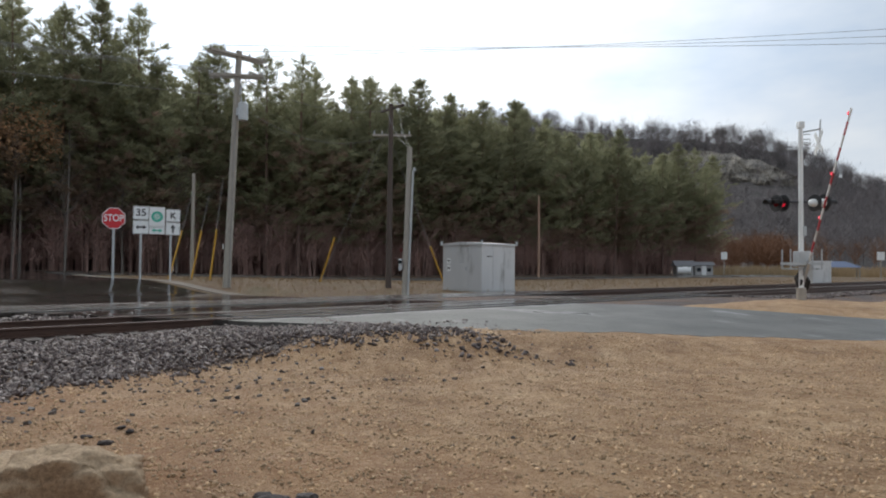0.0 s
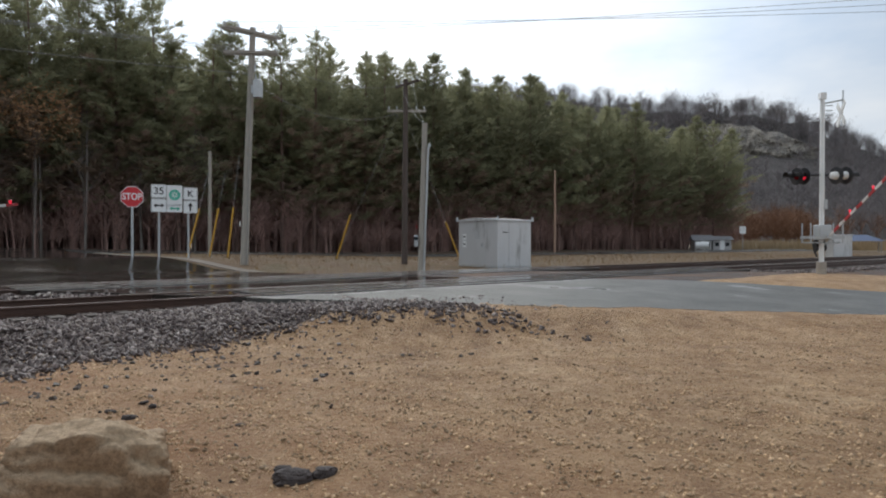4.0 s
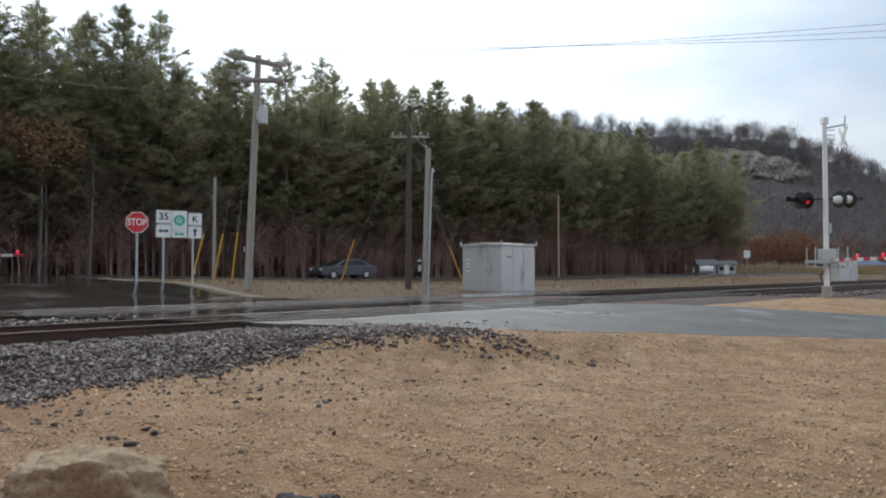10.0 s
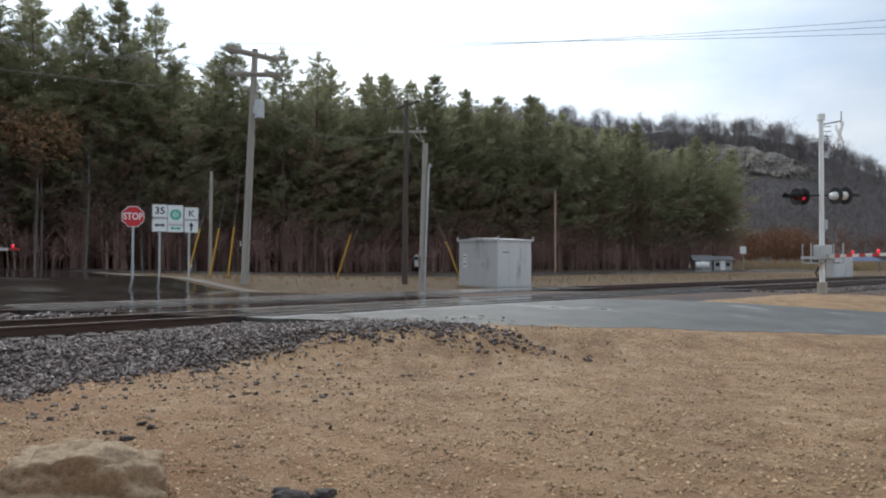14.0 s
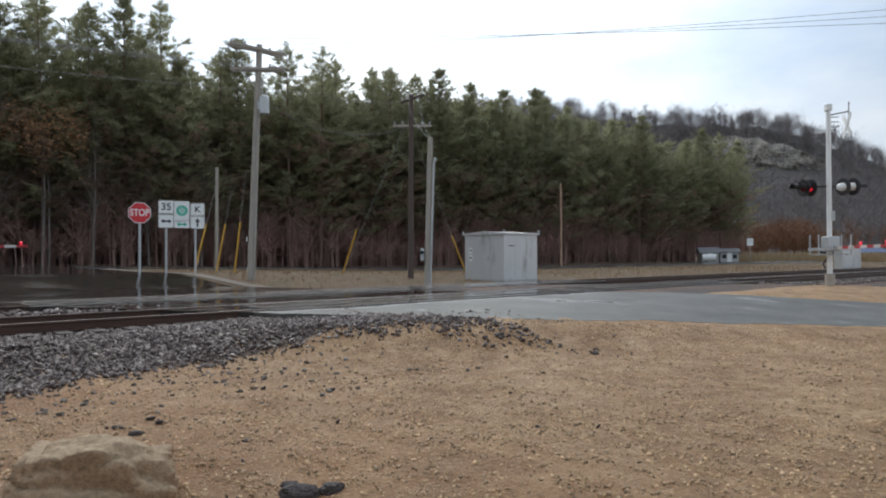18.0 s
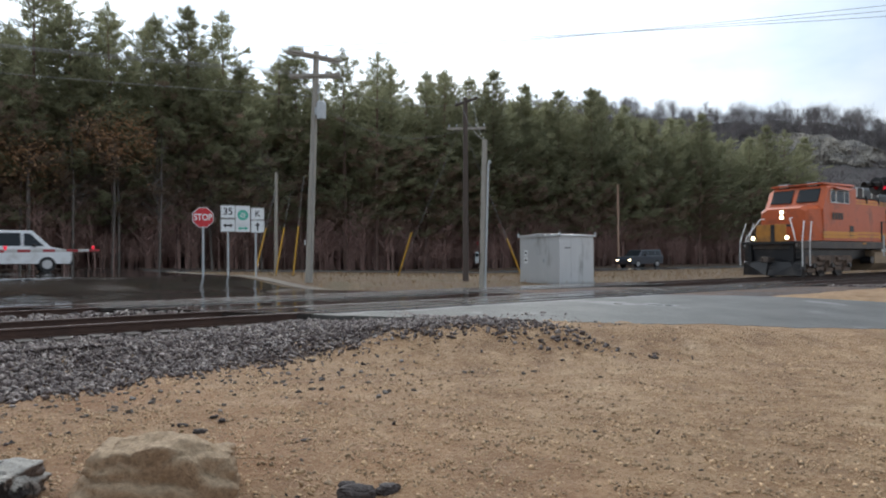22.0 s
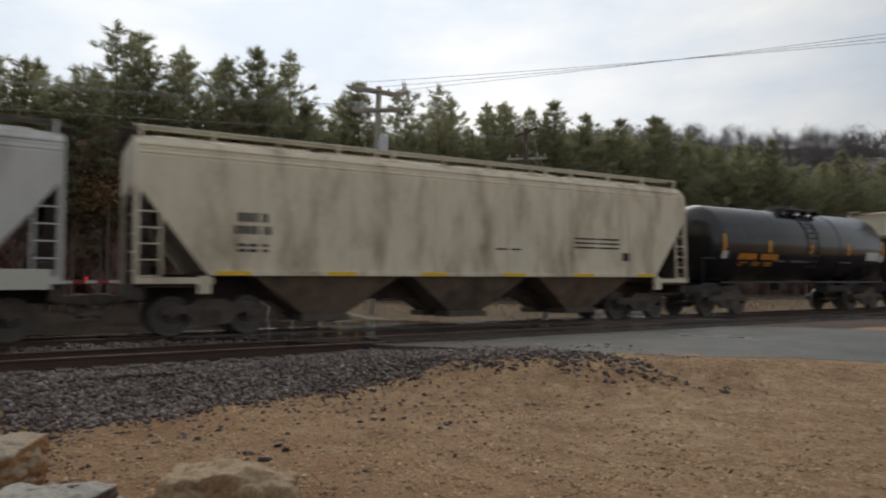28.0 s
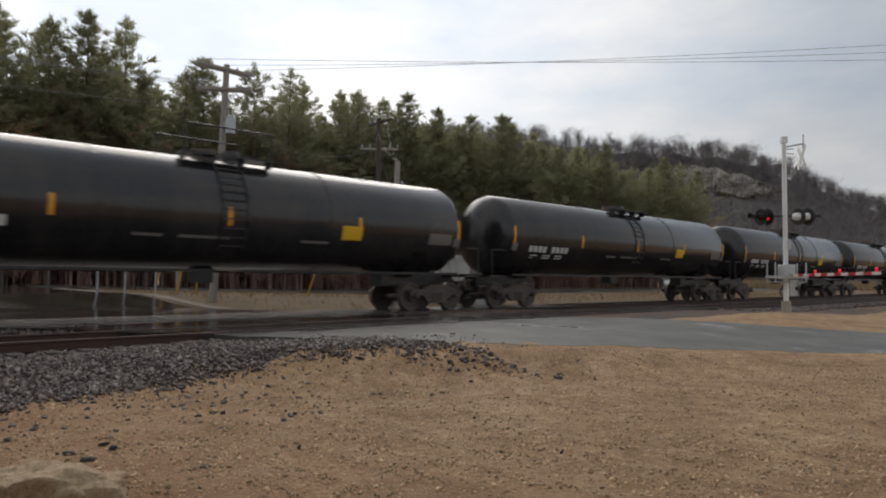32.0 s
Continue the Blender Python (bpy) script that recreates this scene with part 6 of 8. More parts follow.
def cab(car, paint, x_nose, x_glass0, x_glass1, x_rear, z0, z_nose, z_roof, w=1.52, roof_mat=None):
    """Wide-nose cab: a tapered nose, a raked windscreen and a flat-sided cab."""
    def ring(x, wt, wb, zt):
        return [(x, -wb, z0), (x, -wt, zt - 0.18), (x, -wt + 0.28, zt), (x, wt - 0.28, zt), (x, wt, zt - 0.18), (x, wb, z0)]
    bm = bmesh.new()
    loft(bm, [ring(x_nose, 1.08, 1.12, z_nose - 0.14), ring(x_nose - 0.14, 1.20, 1.24, z_nose - 0.04), ring(x_glass0, 1.40, w, z_nose), ring(x_glass0 - 0.02, 1.42, w, z_nose)])
    part("nose", bm, paint, car)
    bm = bmesh.new()
    loft(bm, [ring(x_glass0 - 0.02, w - 0.02, w, z_nose), ring(x_glass1, w - 0.04, w, z_roof - 0.12), ring(x_glass1 - 0.3, w - 0.03, w, z_roof), ring(x_rear, w - 0.03, w, z_roof)])
    c = part("cab", bm, paint, car)
    bm = bmesh.new()
    loft(bm, [[(x_glass1 + 0.12, -1.35, z_roof - 0.06), (x_glass1 + 0.12, 1.35, z_roof - 0.06), (x_glass1 + 0.12, 1.35, z_roof + 0.02), (x_glass1 + 0.12, -1.35, z_roof + 0.02)],
              [(x_rear - 0.02, -1.45, z_roof - 0.05), (x_rear - 0.02, 1.45, z_roof - 0.05), (x_rear - 0.02, 1.30, z_roof + 0.08), (x_rear - 0.02, -1.30, z_roof + 0.08)]])
    part("cab_roof", bm, roof_mat or paint, c)
    # windscreen: two raked panes
    d = Vector((x_glass1 - x_glass0, 0, z_roof - 0.12 - z_nose))
    ang = math.degrees(math.atan2(x_glass0 - x_glass1, z_roof - 0.12 - z_nose))
    mid = Vector((x_glass0, 0, z_nose)) + d * 0.52
    for s in (-1, 1):
        bm = bmesh.new()
        box(bm, 0, 0, 0, 0.03, 1.06, d.length * 0.66, 0.04)
        part("windscreen", bm, M_GLASS, c).matrix_local = pose(mid.x + 0.015, s * 0.66, mid.z, 0, -ang, 0)
    for s in (-1, 1):
        xs = [x_glass1 - 0.42, x_glass1 - 1.15, x_glass1 - 1.85]
        for xx, ww in zip(xs, (0.44, 0.78, 0.44)):
            bm = bmesh.new()
            box(bm, xx, s * (w - 0.012), z_roof - 0.66, ww, 0.03, 0.60, 0.03)
            part("side_window", bm, M_GLASS, c)
            bm = bmesh.new()
            for e in (-1, 1):
                box(bm, xx + e * (ww / 2 + 0.02), s * w, z_roof - 0.66, 0.035, 0.03, 0.66)
            box(bm, xx, s * w, z_roof - 0.345, ww + 0.06, 0.03, 0.035)
            box(bm, xx, s * w, z_roof - 0.975, ww + 0.06, 0.03, 0.035)
            part("window_frame", bm, M_HANDRAIL, c)
        bm = bmesh.new()
        loft(bm, [[(x_glass1 - 0.5, s * (w - 0.02), z_roof - 0.22), (x_glass1 - 2.1, s * (w - 0.02), z_roof - 0.22), (x_glass1 - 2.1, s * (w - 0.02), z_roof - 0.19), (x_glass1 - 0.5, s * (w - 0.02), z_roof - 0.19)],
                  [(x_glass1 - 0.5, s * (w + 0.26), z_roof - 0.34), (x_glass1 - 2.1, s * (w + 0.26), z_roof - 0.34), (x_glass1 - 2.1, s * (w + 0.26), z_roof - 0.31), (x_glass1 - 0.5, s * (w + 0.26), z_roof - 0.31)]])
        part("sunshade", bm, roof_mat or paint, c)
        # number boards
        bm = bmesh.new()
        box(bm, x_glass1 - 0.06, s * 0.72, z_roof - 0.02, 0.16, 0.66, 0.28, 0.03)
        b = part("number_board", bm, M_BLACK, c)
        bm = bmesh.new()
        box(bm, x_glass1 + 0.025, s * 0.72, z_roof - 0.02, 0.02, 0.52, 0.17, 0.008)
        part("number_panel", bm, M_PALEMARK, b, "pale number panel")
    return c


def hood(bm, x0, x1, half, z0, z1, r=0.18):
    prism(bm, [(-half, z0), (half, z0), (half, z1 - r), (half - r * 0.4, z1 - r * 0.3), (half - r, z1), (-half + r, z1), (-half + r * 0.4, z1 - r * 0.3), (-half, z1 - r)], x0, x1)


def build_loco_orange(L):
    car = empty("locomotive", pose(0, 0, 0), "orange and black diesel freight locomotive with yellow stripes", "locomotive")
    half = L / 2
    loco_frame(car, half, 1.78, M_SILLGREY, 11.15, 0.9, 1.0, M_DUSTYTRUCK)
    cab(car, M_ORANGE, 9.25, 8.30, 7.75, 4.78, 1.78, 3.52, 4.66, 1.52, None)
    for s in (-1, 1):
        for z0, h, mm in ((1.98, 0.14, M_STRIPE), (2.16, 0.16, M_STRIPE)):
            bx("stripe", car, mm, 6.6, s * 1.53, z0, 3.6, 0.012, h)
    bm = bmesh.new()
    hood(bm, 1.95, 4.78, 1.42, 1.78, 4.05)
    part("equipment_cabinet", bm, M_ORANGE, car)
    bm = bmesh.new()
    hood(bm, 1.95, 4.78, 1.36, 4.05, 4.66)
    part("cabinet_roof", bm, M_DARKGREEN, car)
    for s in (-1, 1):
        for xx in (4.1, 2.35):
            bx("louvre_panel", car, M_MAROON, xx, s * 1.36, 4.36, 0.62, 0.04, 0.46)
            for e in (-1, 1):
                bx("louvre_frame", car, M_PALEMARK, xx + e * 0.36, s * 1.375, 4.36, 0.09, 0.05, 0.5)
            for i in range(5):
                bx("louvre_slat", car, M_SILLGREY, xx, s * 1.39, 4.18 + 0.09 * i, 0.6, 0.03, 0.03)
        for xx in (3.4, 1.95, 0.2, 4.78):
            bx("roof_bracket", car, M_DARKGREEN, xx, s * 1.42, 3.98, 0.10, 0.06, 0.42)
        bx("stripe", car, M_STRIPE, 3.4, s * 1.425, 3.90, 2.6, 0.012, 0.08)
        bx("stripe", car, M_STRIPE, 3.4, s * 1.425, 3.76, 2.6, 0.012, 0.07)
        bx("stripe", car, M_STRIPE, 3.35, s * 1.425, 2.04, 2.8, 0.012, 0.11)
        bx("stripe", car, M_STRIPE, 3.35, s * 1.425, 2.22, 2.8, 0.012, 0.11)
    # engine hood
    bm = bmesh.new()
    hood(bm, -5.0, 1.95, 1.02, 1.78, 4.02, 0.05)
    part("engine_hood", bm, M_ORANGE, car)
    bm = bmesh.new()
    hood(bm, -5.0, 1.95, 1.04, 4.02, 4.58, 0.25)
    part("hood_roof", bm, M_DARKGREEN, car)
    bm = bmesh.new()
    box(bm, -3.0, 0, 4.68, 0.9, 0.9, 0.22, 0.05)
    part("exhaust_stack", bm, M_GREYMETAL, car)
    for s in (-1, 1):
        for i in range(8):
            bx("hood_door", car, M_ORANGE, 1.45 - 0.84 * i, s * 1.03, 2.95, 0.78, 0.02, 1.35, 0.01)
        for i in range(5):
            bx("stripe_panel", car, M_STRIPE, 1.2 - 1.38 * i, s * 1.035, 3.88, 1.32, 0.02, 0.24)
        for zz in (3.83, 3.92):
            bx("stripe_line", car, M_EMBLEM, -1.55, s * 1.048, zz, 6.8, 0.012, 0.022)
        bx("stripe", car, M_STRIPE, -1.55, s * 1.045, 2.00, 6.9, 0.012, 0.15)
        bx("stripe", car, M_STRIPE, -1.55, s * 1.045, 2.18, 6.9, 0.012, 0.17)
        marks(car, -2.1, s * 1.048, 3.36, 4, 0.86, 0.44, 0.32, M_EMBLEM, "side_emblem", 1, 0, 0.13 * s)
        marks(car, -2.0, s * 1.048, 2.96, 1, 4.2, 0.10, 0, M_EMBLEM, "side_emblem_bar")
        marks(car, 6.9, s * 1.535, 3.02, 4, 0.22, 0.34, 0.08, M_SILLGREY, "road_number")
        bx("cab_door_vent", car, M_DARKGREEN, 5.4, s * 1.525, 2.3, 0.42, 0.02, 0.5)
        side_rail(car, 1.7, -9.9, s * 1.45, 1.78, 2.86, 10, M_DARKGREEN)
        for i in range(6):
            bx("sill_reflector", car, M_STRIPE, 4.0 - 2.6 * i, s * 1.545, 1.66, 0.42, 0.01, 0.08)
    # radiator section with the overhanging wing
    bm = bmesh.new()
    hood(bm, -10.45, -5.0, 1.02, 1.78, 3.95, 0.05)
    part("radiator_cabinet", bm, M_ORANGE, car)
    bm = bmesh.new()
    prism(bm, [(-1.02, 3.95), (1.02, 3.95), (1.50, 4.28), (1.50, 4.52), (1.36, 4.72), (-1.36, 4.72), (-1.50, 4.52), (-1.50, 4.28)], -8.3, -5.0)
    part("radiator_wing", bm, M_DARKGREEN, car)
    bm = bmesh.new()
    prism(bm, [(-1.02, 3.95), (1.02, 3.95), (1.30, 4.25), (1.30, 4.45), (1.15, 4.62), (-1.15, 4.62), (-1.30, 4.45), (-1.30, 4.25)], -10.6, -8.3)
    part("radiator_rear", bm, M_DARKGREEN, car)
    bx("roof_hatch", car, M_PALEMARK, -6.5, 0, 4.74, 2.4, 2.5, 0.03)
    for s in (-1, 1):
        bx("radiator_grille", car, M_MAROON, -8.45, s * 1.03, 3.62, 3.2, 0.02, 0.58)
        bx("upper_grille", car, M_MAROON, -6.0, s * 1.03, 3.76, 1.5, 0.02, 0.28)
        for i in range(2):
            bx("grille_post", car, M_ORANGE, -7.4 - 1.35 * i, s * 1.042, 3.62, 0.07, 0.02, 0.58)
        bx("placard", car, M_PALEMARK, -8.75, s * 1.034, 2.98, 0.26, 0.012, 0.30)
        for i in range(5):
            bx("rear_door", car, M_DARKGREEN, -5.65 - 0.56 * i, s * 1.03, 2.80 if i != 1 else 2.72, 0.31, 0.02, 1.05 if i != 1 else 0.85)
        bx("stripe", car, M_STRIPE, -7.7, s * 1.032, 2.06, 5.3, 0.012, 0.22)
    # fuel tank
    bm = bmesh.new()
    prism(bm, [(-1.42, 0.62), (-1.0, 0.22), (1.0, 0.22), (1.42, 0.62), (1.42, 1.18), (1.2, 1.34), (-1.2, 1.34), (-1.42, 1.18)], -5.1, 2.55)
    part("fuel_tank", bm, M_TANKTAN, car)
    for xx in (2.9, -5.45):
        bm = bmesh.new()
        cyl(bm, (xx, 0.9, 0.8), (xx, 1.45, 0.8), 0.2, 0.2, 12)
        part("air_reservoir", bm, M_BLACK, car)
    # nose lamps, ditch lights, front platform
    headlamp(car, (9.27, -0.05, 3.22), 0.10)
    headlamp(car, (9.27, -0.05, 2.96), 0.10)
    bx("front_platform", car, M_BLACK, 10.0, 0, 1.68, 1.4, 2.7, 0.12)
    bx("platform_shield", car, M_SHIELD, 10.4, 0, 2.15, 0.06, 1.5, 0.85, 0.02)
    bx("shield_stripe", car, M_BLACK, 10.44, 0.1, 2.15, 0.012, 0.22, 0.84)
    for s in (-1, 1):
        headlamp(car, (10.5, s * 0.85, 1.92), 0.10)
        tube("front_handrail", car, M_HANDRAIL, [(10.55, s * 1.3, 1.5), (10.5, s * 1.2, 2.0), (10.05, s * 0.75, 2.85), (9.7, s * 0.7, 2.9)], 0.024)
        bx("rear_handrail_post", car, M_HANDRAIL, -10.75, s * 1.2, 2.2, 0.05, 0.05, 1.0)
    marks(car, 0, 0, 0, 1, 0.01, 0.01, 0, M_DARKGREEN, "nose_emblem").matrix_local = pose(9.28, 0, 2.55, 0, 0, 90) @ Matrix.Diagonal((90, 1, 12, 1))
    return car


def lengthen(car, before, k):
    """Draw out the front half of the body parts made since, cab and nose included."""
    for ob in car.children_recursive:
        if ob in before or ob.data is None:
            continue
        if ob.matrix_basis == Matrix.Identity(4):
            for v in ob.data.vertices:
                if v.co.x > 0:
                    v.co.x *= k
        elif ob.location.x > 0:
            ob.location.x *= k


def build_loco_red(L):
    car = empty("locomotive", pose(0, 0, 0), "red and teal diesel locomotive with a white side panel", "locomotive")
    half = L / 2
    loco_frame(car, half, 1.92, M_BLACK, None, 0.55, 0.60)
    chassis = set(car.children_recursive)
    cab(car, M_RED, 9.38, 8.50, 7.98, 5.40, 1.92, 3.80, 4.84, 1.54)
    for s in (-1, 1):
        for i in range(14):
            bx("sill_stripe", car, M_WHITE, 7.95 - 1.42 * i, s * 1.545, 1.90, 1.36, 0.016, 0.12)
        for zz in (3.50, 2.66):
            bx("teal_band", car, M_TEAL, 7.70, s * 1.537, zz, 1.75, 0.014, 0.42)
        bx("sand_vent", car, M_MAROON, 6.1, s * 1.545, 2.38, 0.5, 0.012, 0.34)
        bx("door_seam", car, M_MAROON, 5.75, s * 1.545, 2.75, 0.03, 0.012, 1.6)
        lettering("road_number", "4089", 0.50, M_PALEMARK, car, pose(6.45, s * 1.548, 3.10, 0, 0, 0 if s < 0 else 180) @ UPRIGHT, 0.003, label="pale number 4089", bold=1.4)
        marks(car, 6.2, s * 1.546, 3.50, 8, 0.08, 0.10, 0.05, M_PALEMARK, "small_print")
        bm = bmesh.new()
        cyl(bm, (7.02, s * 1.54, 3.50), (7.02, s * 1.55, 3.50), 0.18, 0.18, 16)
        part("emblem", bm, M_PALEMARK, car)
    # section behind the cab
    bm = bmesh.new()
    hood(bm, 1.6, 5.62, 1.42, 1.92, 4.72, 0.12)
    part("equipment_cabinet", bm, M_RED, car)
    for s in (-1, 1):
        y = s * 1.425
        bm = bmesh.new()
        prism(bm, [(4.35, 4.68), (3.95, 4.68), (4.75, 3.95), (4.85, 3.45), (5.15, 3.45), (5.05, 4.0)], y - 0.008, y + 0.008, "y")
        part("teal_swoosh", bm, M_TEAL, car)
        bm = bmesh.new()
        box(bm, 3.72, s * 1.46, 4.20, 1.05, 0.10, 0.72, 0.02)
        part("vent_box", bm, M_RED, car)
        for zz in (3.22, 2.36):
            bx("grille_recess", car, M_MAROON, 4.05, y + s * 0.004, zz, 2.1, 0.02, 0.38)
            for i in range(3):
                bx("grille_bar", car, M_TEAL, 4.05, y + s * 0.016, zz - 0.12 + 0.12 * i, 2.05, 0.015, 0.02)
            bx("notice", car, M_PALEMARK, 3.8, y + s * 0.01, zz + 0.36, 0.46, 0.01, 0.14)
            bx("notice", car, M_ORANGEMARK, 2.72, y + s * 0.01, zz + 0.36, 0.24, 0.01, 0.14)
        bx("notice", car, M_PALEMARK, 3.72, s * 1.515, 4.22, 0.46, 0.01, 0.16)
        bx("intake_screen", car, M_MAROON, 2.3, y + s * 0.004, 4.25, 1.25, 0.02, 0.62)
        bx("intake_screen", car, M_MAROON, 2.28, y + s * 0.004, 3.28, 1.2, 0.02, 0.72)
        bm = bmesh.new()
        prism(bm, [(1.6, 2.86), (2.9, 2.86), (2.3, 1.98), (1.6, 1.98)], y - 0.010, y + 0.010, "y")
        part("teal_wedge", bm, M_TEAL, car)
    # long hood: teal with a white panel
    bm = bmesh.new()
    hood(bm, -4.4, 1.6, 1.10, 1.92, 3.02, 0.02)
    part("engine_hood", bm, M_TEAL, car)
    bm = bmesh.new()
    hood(bm, -4.4, 1.6, 1.06, 3.02, 4.45, 0.25)
    part("hood_roof", bm, M_TEAL, car)
    bm = bmesh.new()
    hood(bm, 0.1, 1.6, 1.12, 3.9, 4.80, 0.10)
    part("blower_housing", bm, M_TEAL, car)
    for s in (-1, 1):
        y = s * 1.08
        bm = bmesh.new()
        prism(bm, [(1.62, 3.95), (-4.05, 3.95), (-4.62, 3.02), (0.9, 3.02)], y - 0.012, y + 0.012, "y")
        part("white_panel", bm, M_WHITE, car)
        marks(car, -1.55, s * 1.095, 3.48, 8, 0.36, 0.40, 0.12, M_SILLGREY, "side_emblem")
        for i in range(6):
            bx("hood_door", car, M_TEAL, 1.1 - 0.95 * i, s * 1.11, 2.46, 0.88, 0.02, 0.98, 0.01)
            bx("door_latch", car, M_PALEMARK, 1.35 - 0.95 * i, s * 1.125, 2.5, 0.10, 0.01, 0.08)
        for i in range(7):
            bx("lifting_tab", car, M_TEAL, 1.2 - 0.9 * i, s * 0.98, 4.1, 0.08, 0.14, 0.14)
        side_rail(car, 5.3, -10.2, s * 1.47, 1.92, 2.98, 12, M_DARKGREEN)
    # radiator end
    bm = bmesh.new()
    hood(bm, -10.6, -4.4, 1.10, 1.92, 2.95, 0.02)
    part("rear_cabinet", bm, M_TEAL, car)
    bm = bmesh.new()
    hood(bm, -10.6, -4.4, 1.10, 2.95, 3.62, 0.02)
    part("rear_red_band", bm, M_RED, car)
    bm = bmesh.new()
    hood(bm, -10.6, -4.4, 1.10, 3.62, 4.62, 0.1)
    part("rear_roof", bm, M_TEAL, car)
    for s in (-1, 1):
        bm = bmesh.new()
        loft(bm, [[(-3.55, s * 1.1, 4.25), (-9.6, s * 1.1, 4.25), (-9.6, s * 1.1, 4.66), (-3.55, s * 1.1, 4.66)],
                  [(-3.55, s * 1.56, 4.38), (-9.6, s * 1.56, 4.38), (-9.6, s * 1.52, 4.60), (-3.55, s * 1.52, 4.60)]])
        part("radiator_hood", bm, M_TEAL, car)
        bm = bmesh.new()
        loft(bm, [[(-3.65, s * 1.52, 4.36), (-9.5, s * 1.52, 4.36), (-9.5, s * 1.48, 4.40), (-3.65, s * 1.48, 4.40)],
                  [(-4.25, s * 1.12, 3.58), (-9.0, s * 1.12, 3.58), (-9.0, s * 1.10, 3.62), (-4.25, s * 1.10, 3.62)]])
        part("radiator_screen", bm, M_MAROON, car)
        bx("rear_door", car, M_MAROON, -7.4, s * 1.11, 2.75, 0.6, 0.02, 1.5)
        bx("rear_screen", car, M_MAROON, -9.6, s * 1.11, 2.7, 1.4, 0.02, 1.3)
        for i in range(4):
            bx("notice", car, M_PALEMARK, -4.7 - 1.25 * i, s * 1.115, 3.42, 0.2, 0.012, 0.07)
        tube("rear_handrail", car, M_HANDRAIL, [(-10.9, s * 1.5, 0.9), (-10.9, s * 1.5, 2.6), (-10.7, s * 1.45, 2.95)], 0.026)
        tube("rear_handrail", car, M_HANDRAIL, [(-11.3, s * 1.4, 1.5), (-11.25, s * 1.4, 2.3), (-10.7, s * 1.4, 2.9)], 0.026)
        headlamp_dull(car, (9.36, 0.25, 3.36 + 0.14 * s))
    bm = bmesh.new()
    prism(bm, [(-1.40, 0.55), (-1.0, 0.24), (1.0, 0.24), (1.40, 0.55), (1.40, 1.20), (-1.40, 1.20)], -4.2, 3.0)
    part("fuel_tank", bm, M_BLACK, car)
    bm = bmesh.new()
    cyl(bm, (-3.6, 1.42, 1.33), (2.4, 1.42, 1.33), 0.10, 0.10, 10)
    part("air_pipe", bm, M_BLACK, car)
    lengthen(car, chassis, 1.115)
    bx("front_platform", car, M_BLACK, 10.85, 0, 1.80, 0.7, 2.7, 0.12)
    for s in (-1, 1):
        tube("front_handrail", car, M_HANDRAIL, [(11.2, s * 0.9, 1.7), (11.2, s * 0.9, 2.75), (11.2, s * 0.35, 2.75), (11.2, s * 0.35, 1.7)], 0.026)
    return car


def headlamp_dull(car, p):
    bm = bmesh.new()
    cyl(bm, p, (p[0] + 0.05, p[1], p[2]), 0.10, 0.09, 14)
    part("headlamp", bm, M_PALEMARK, car)


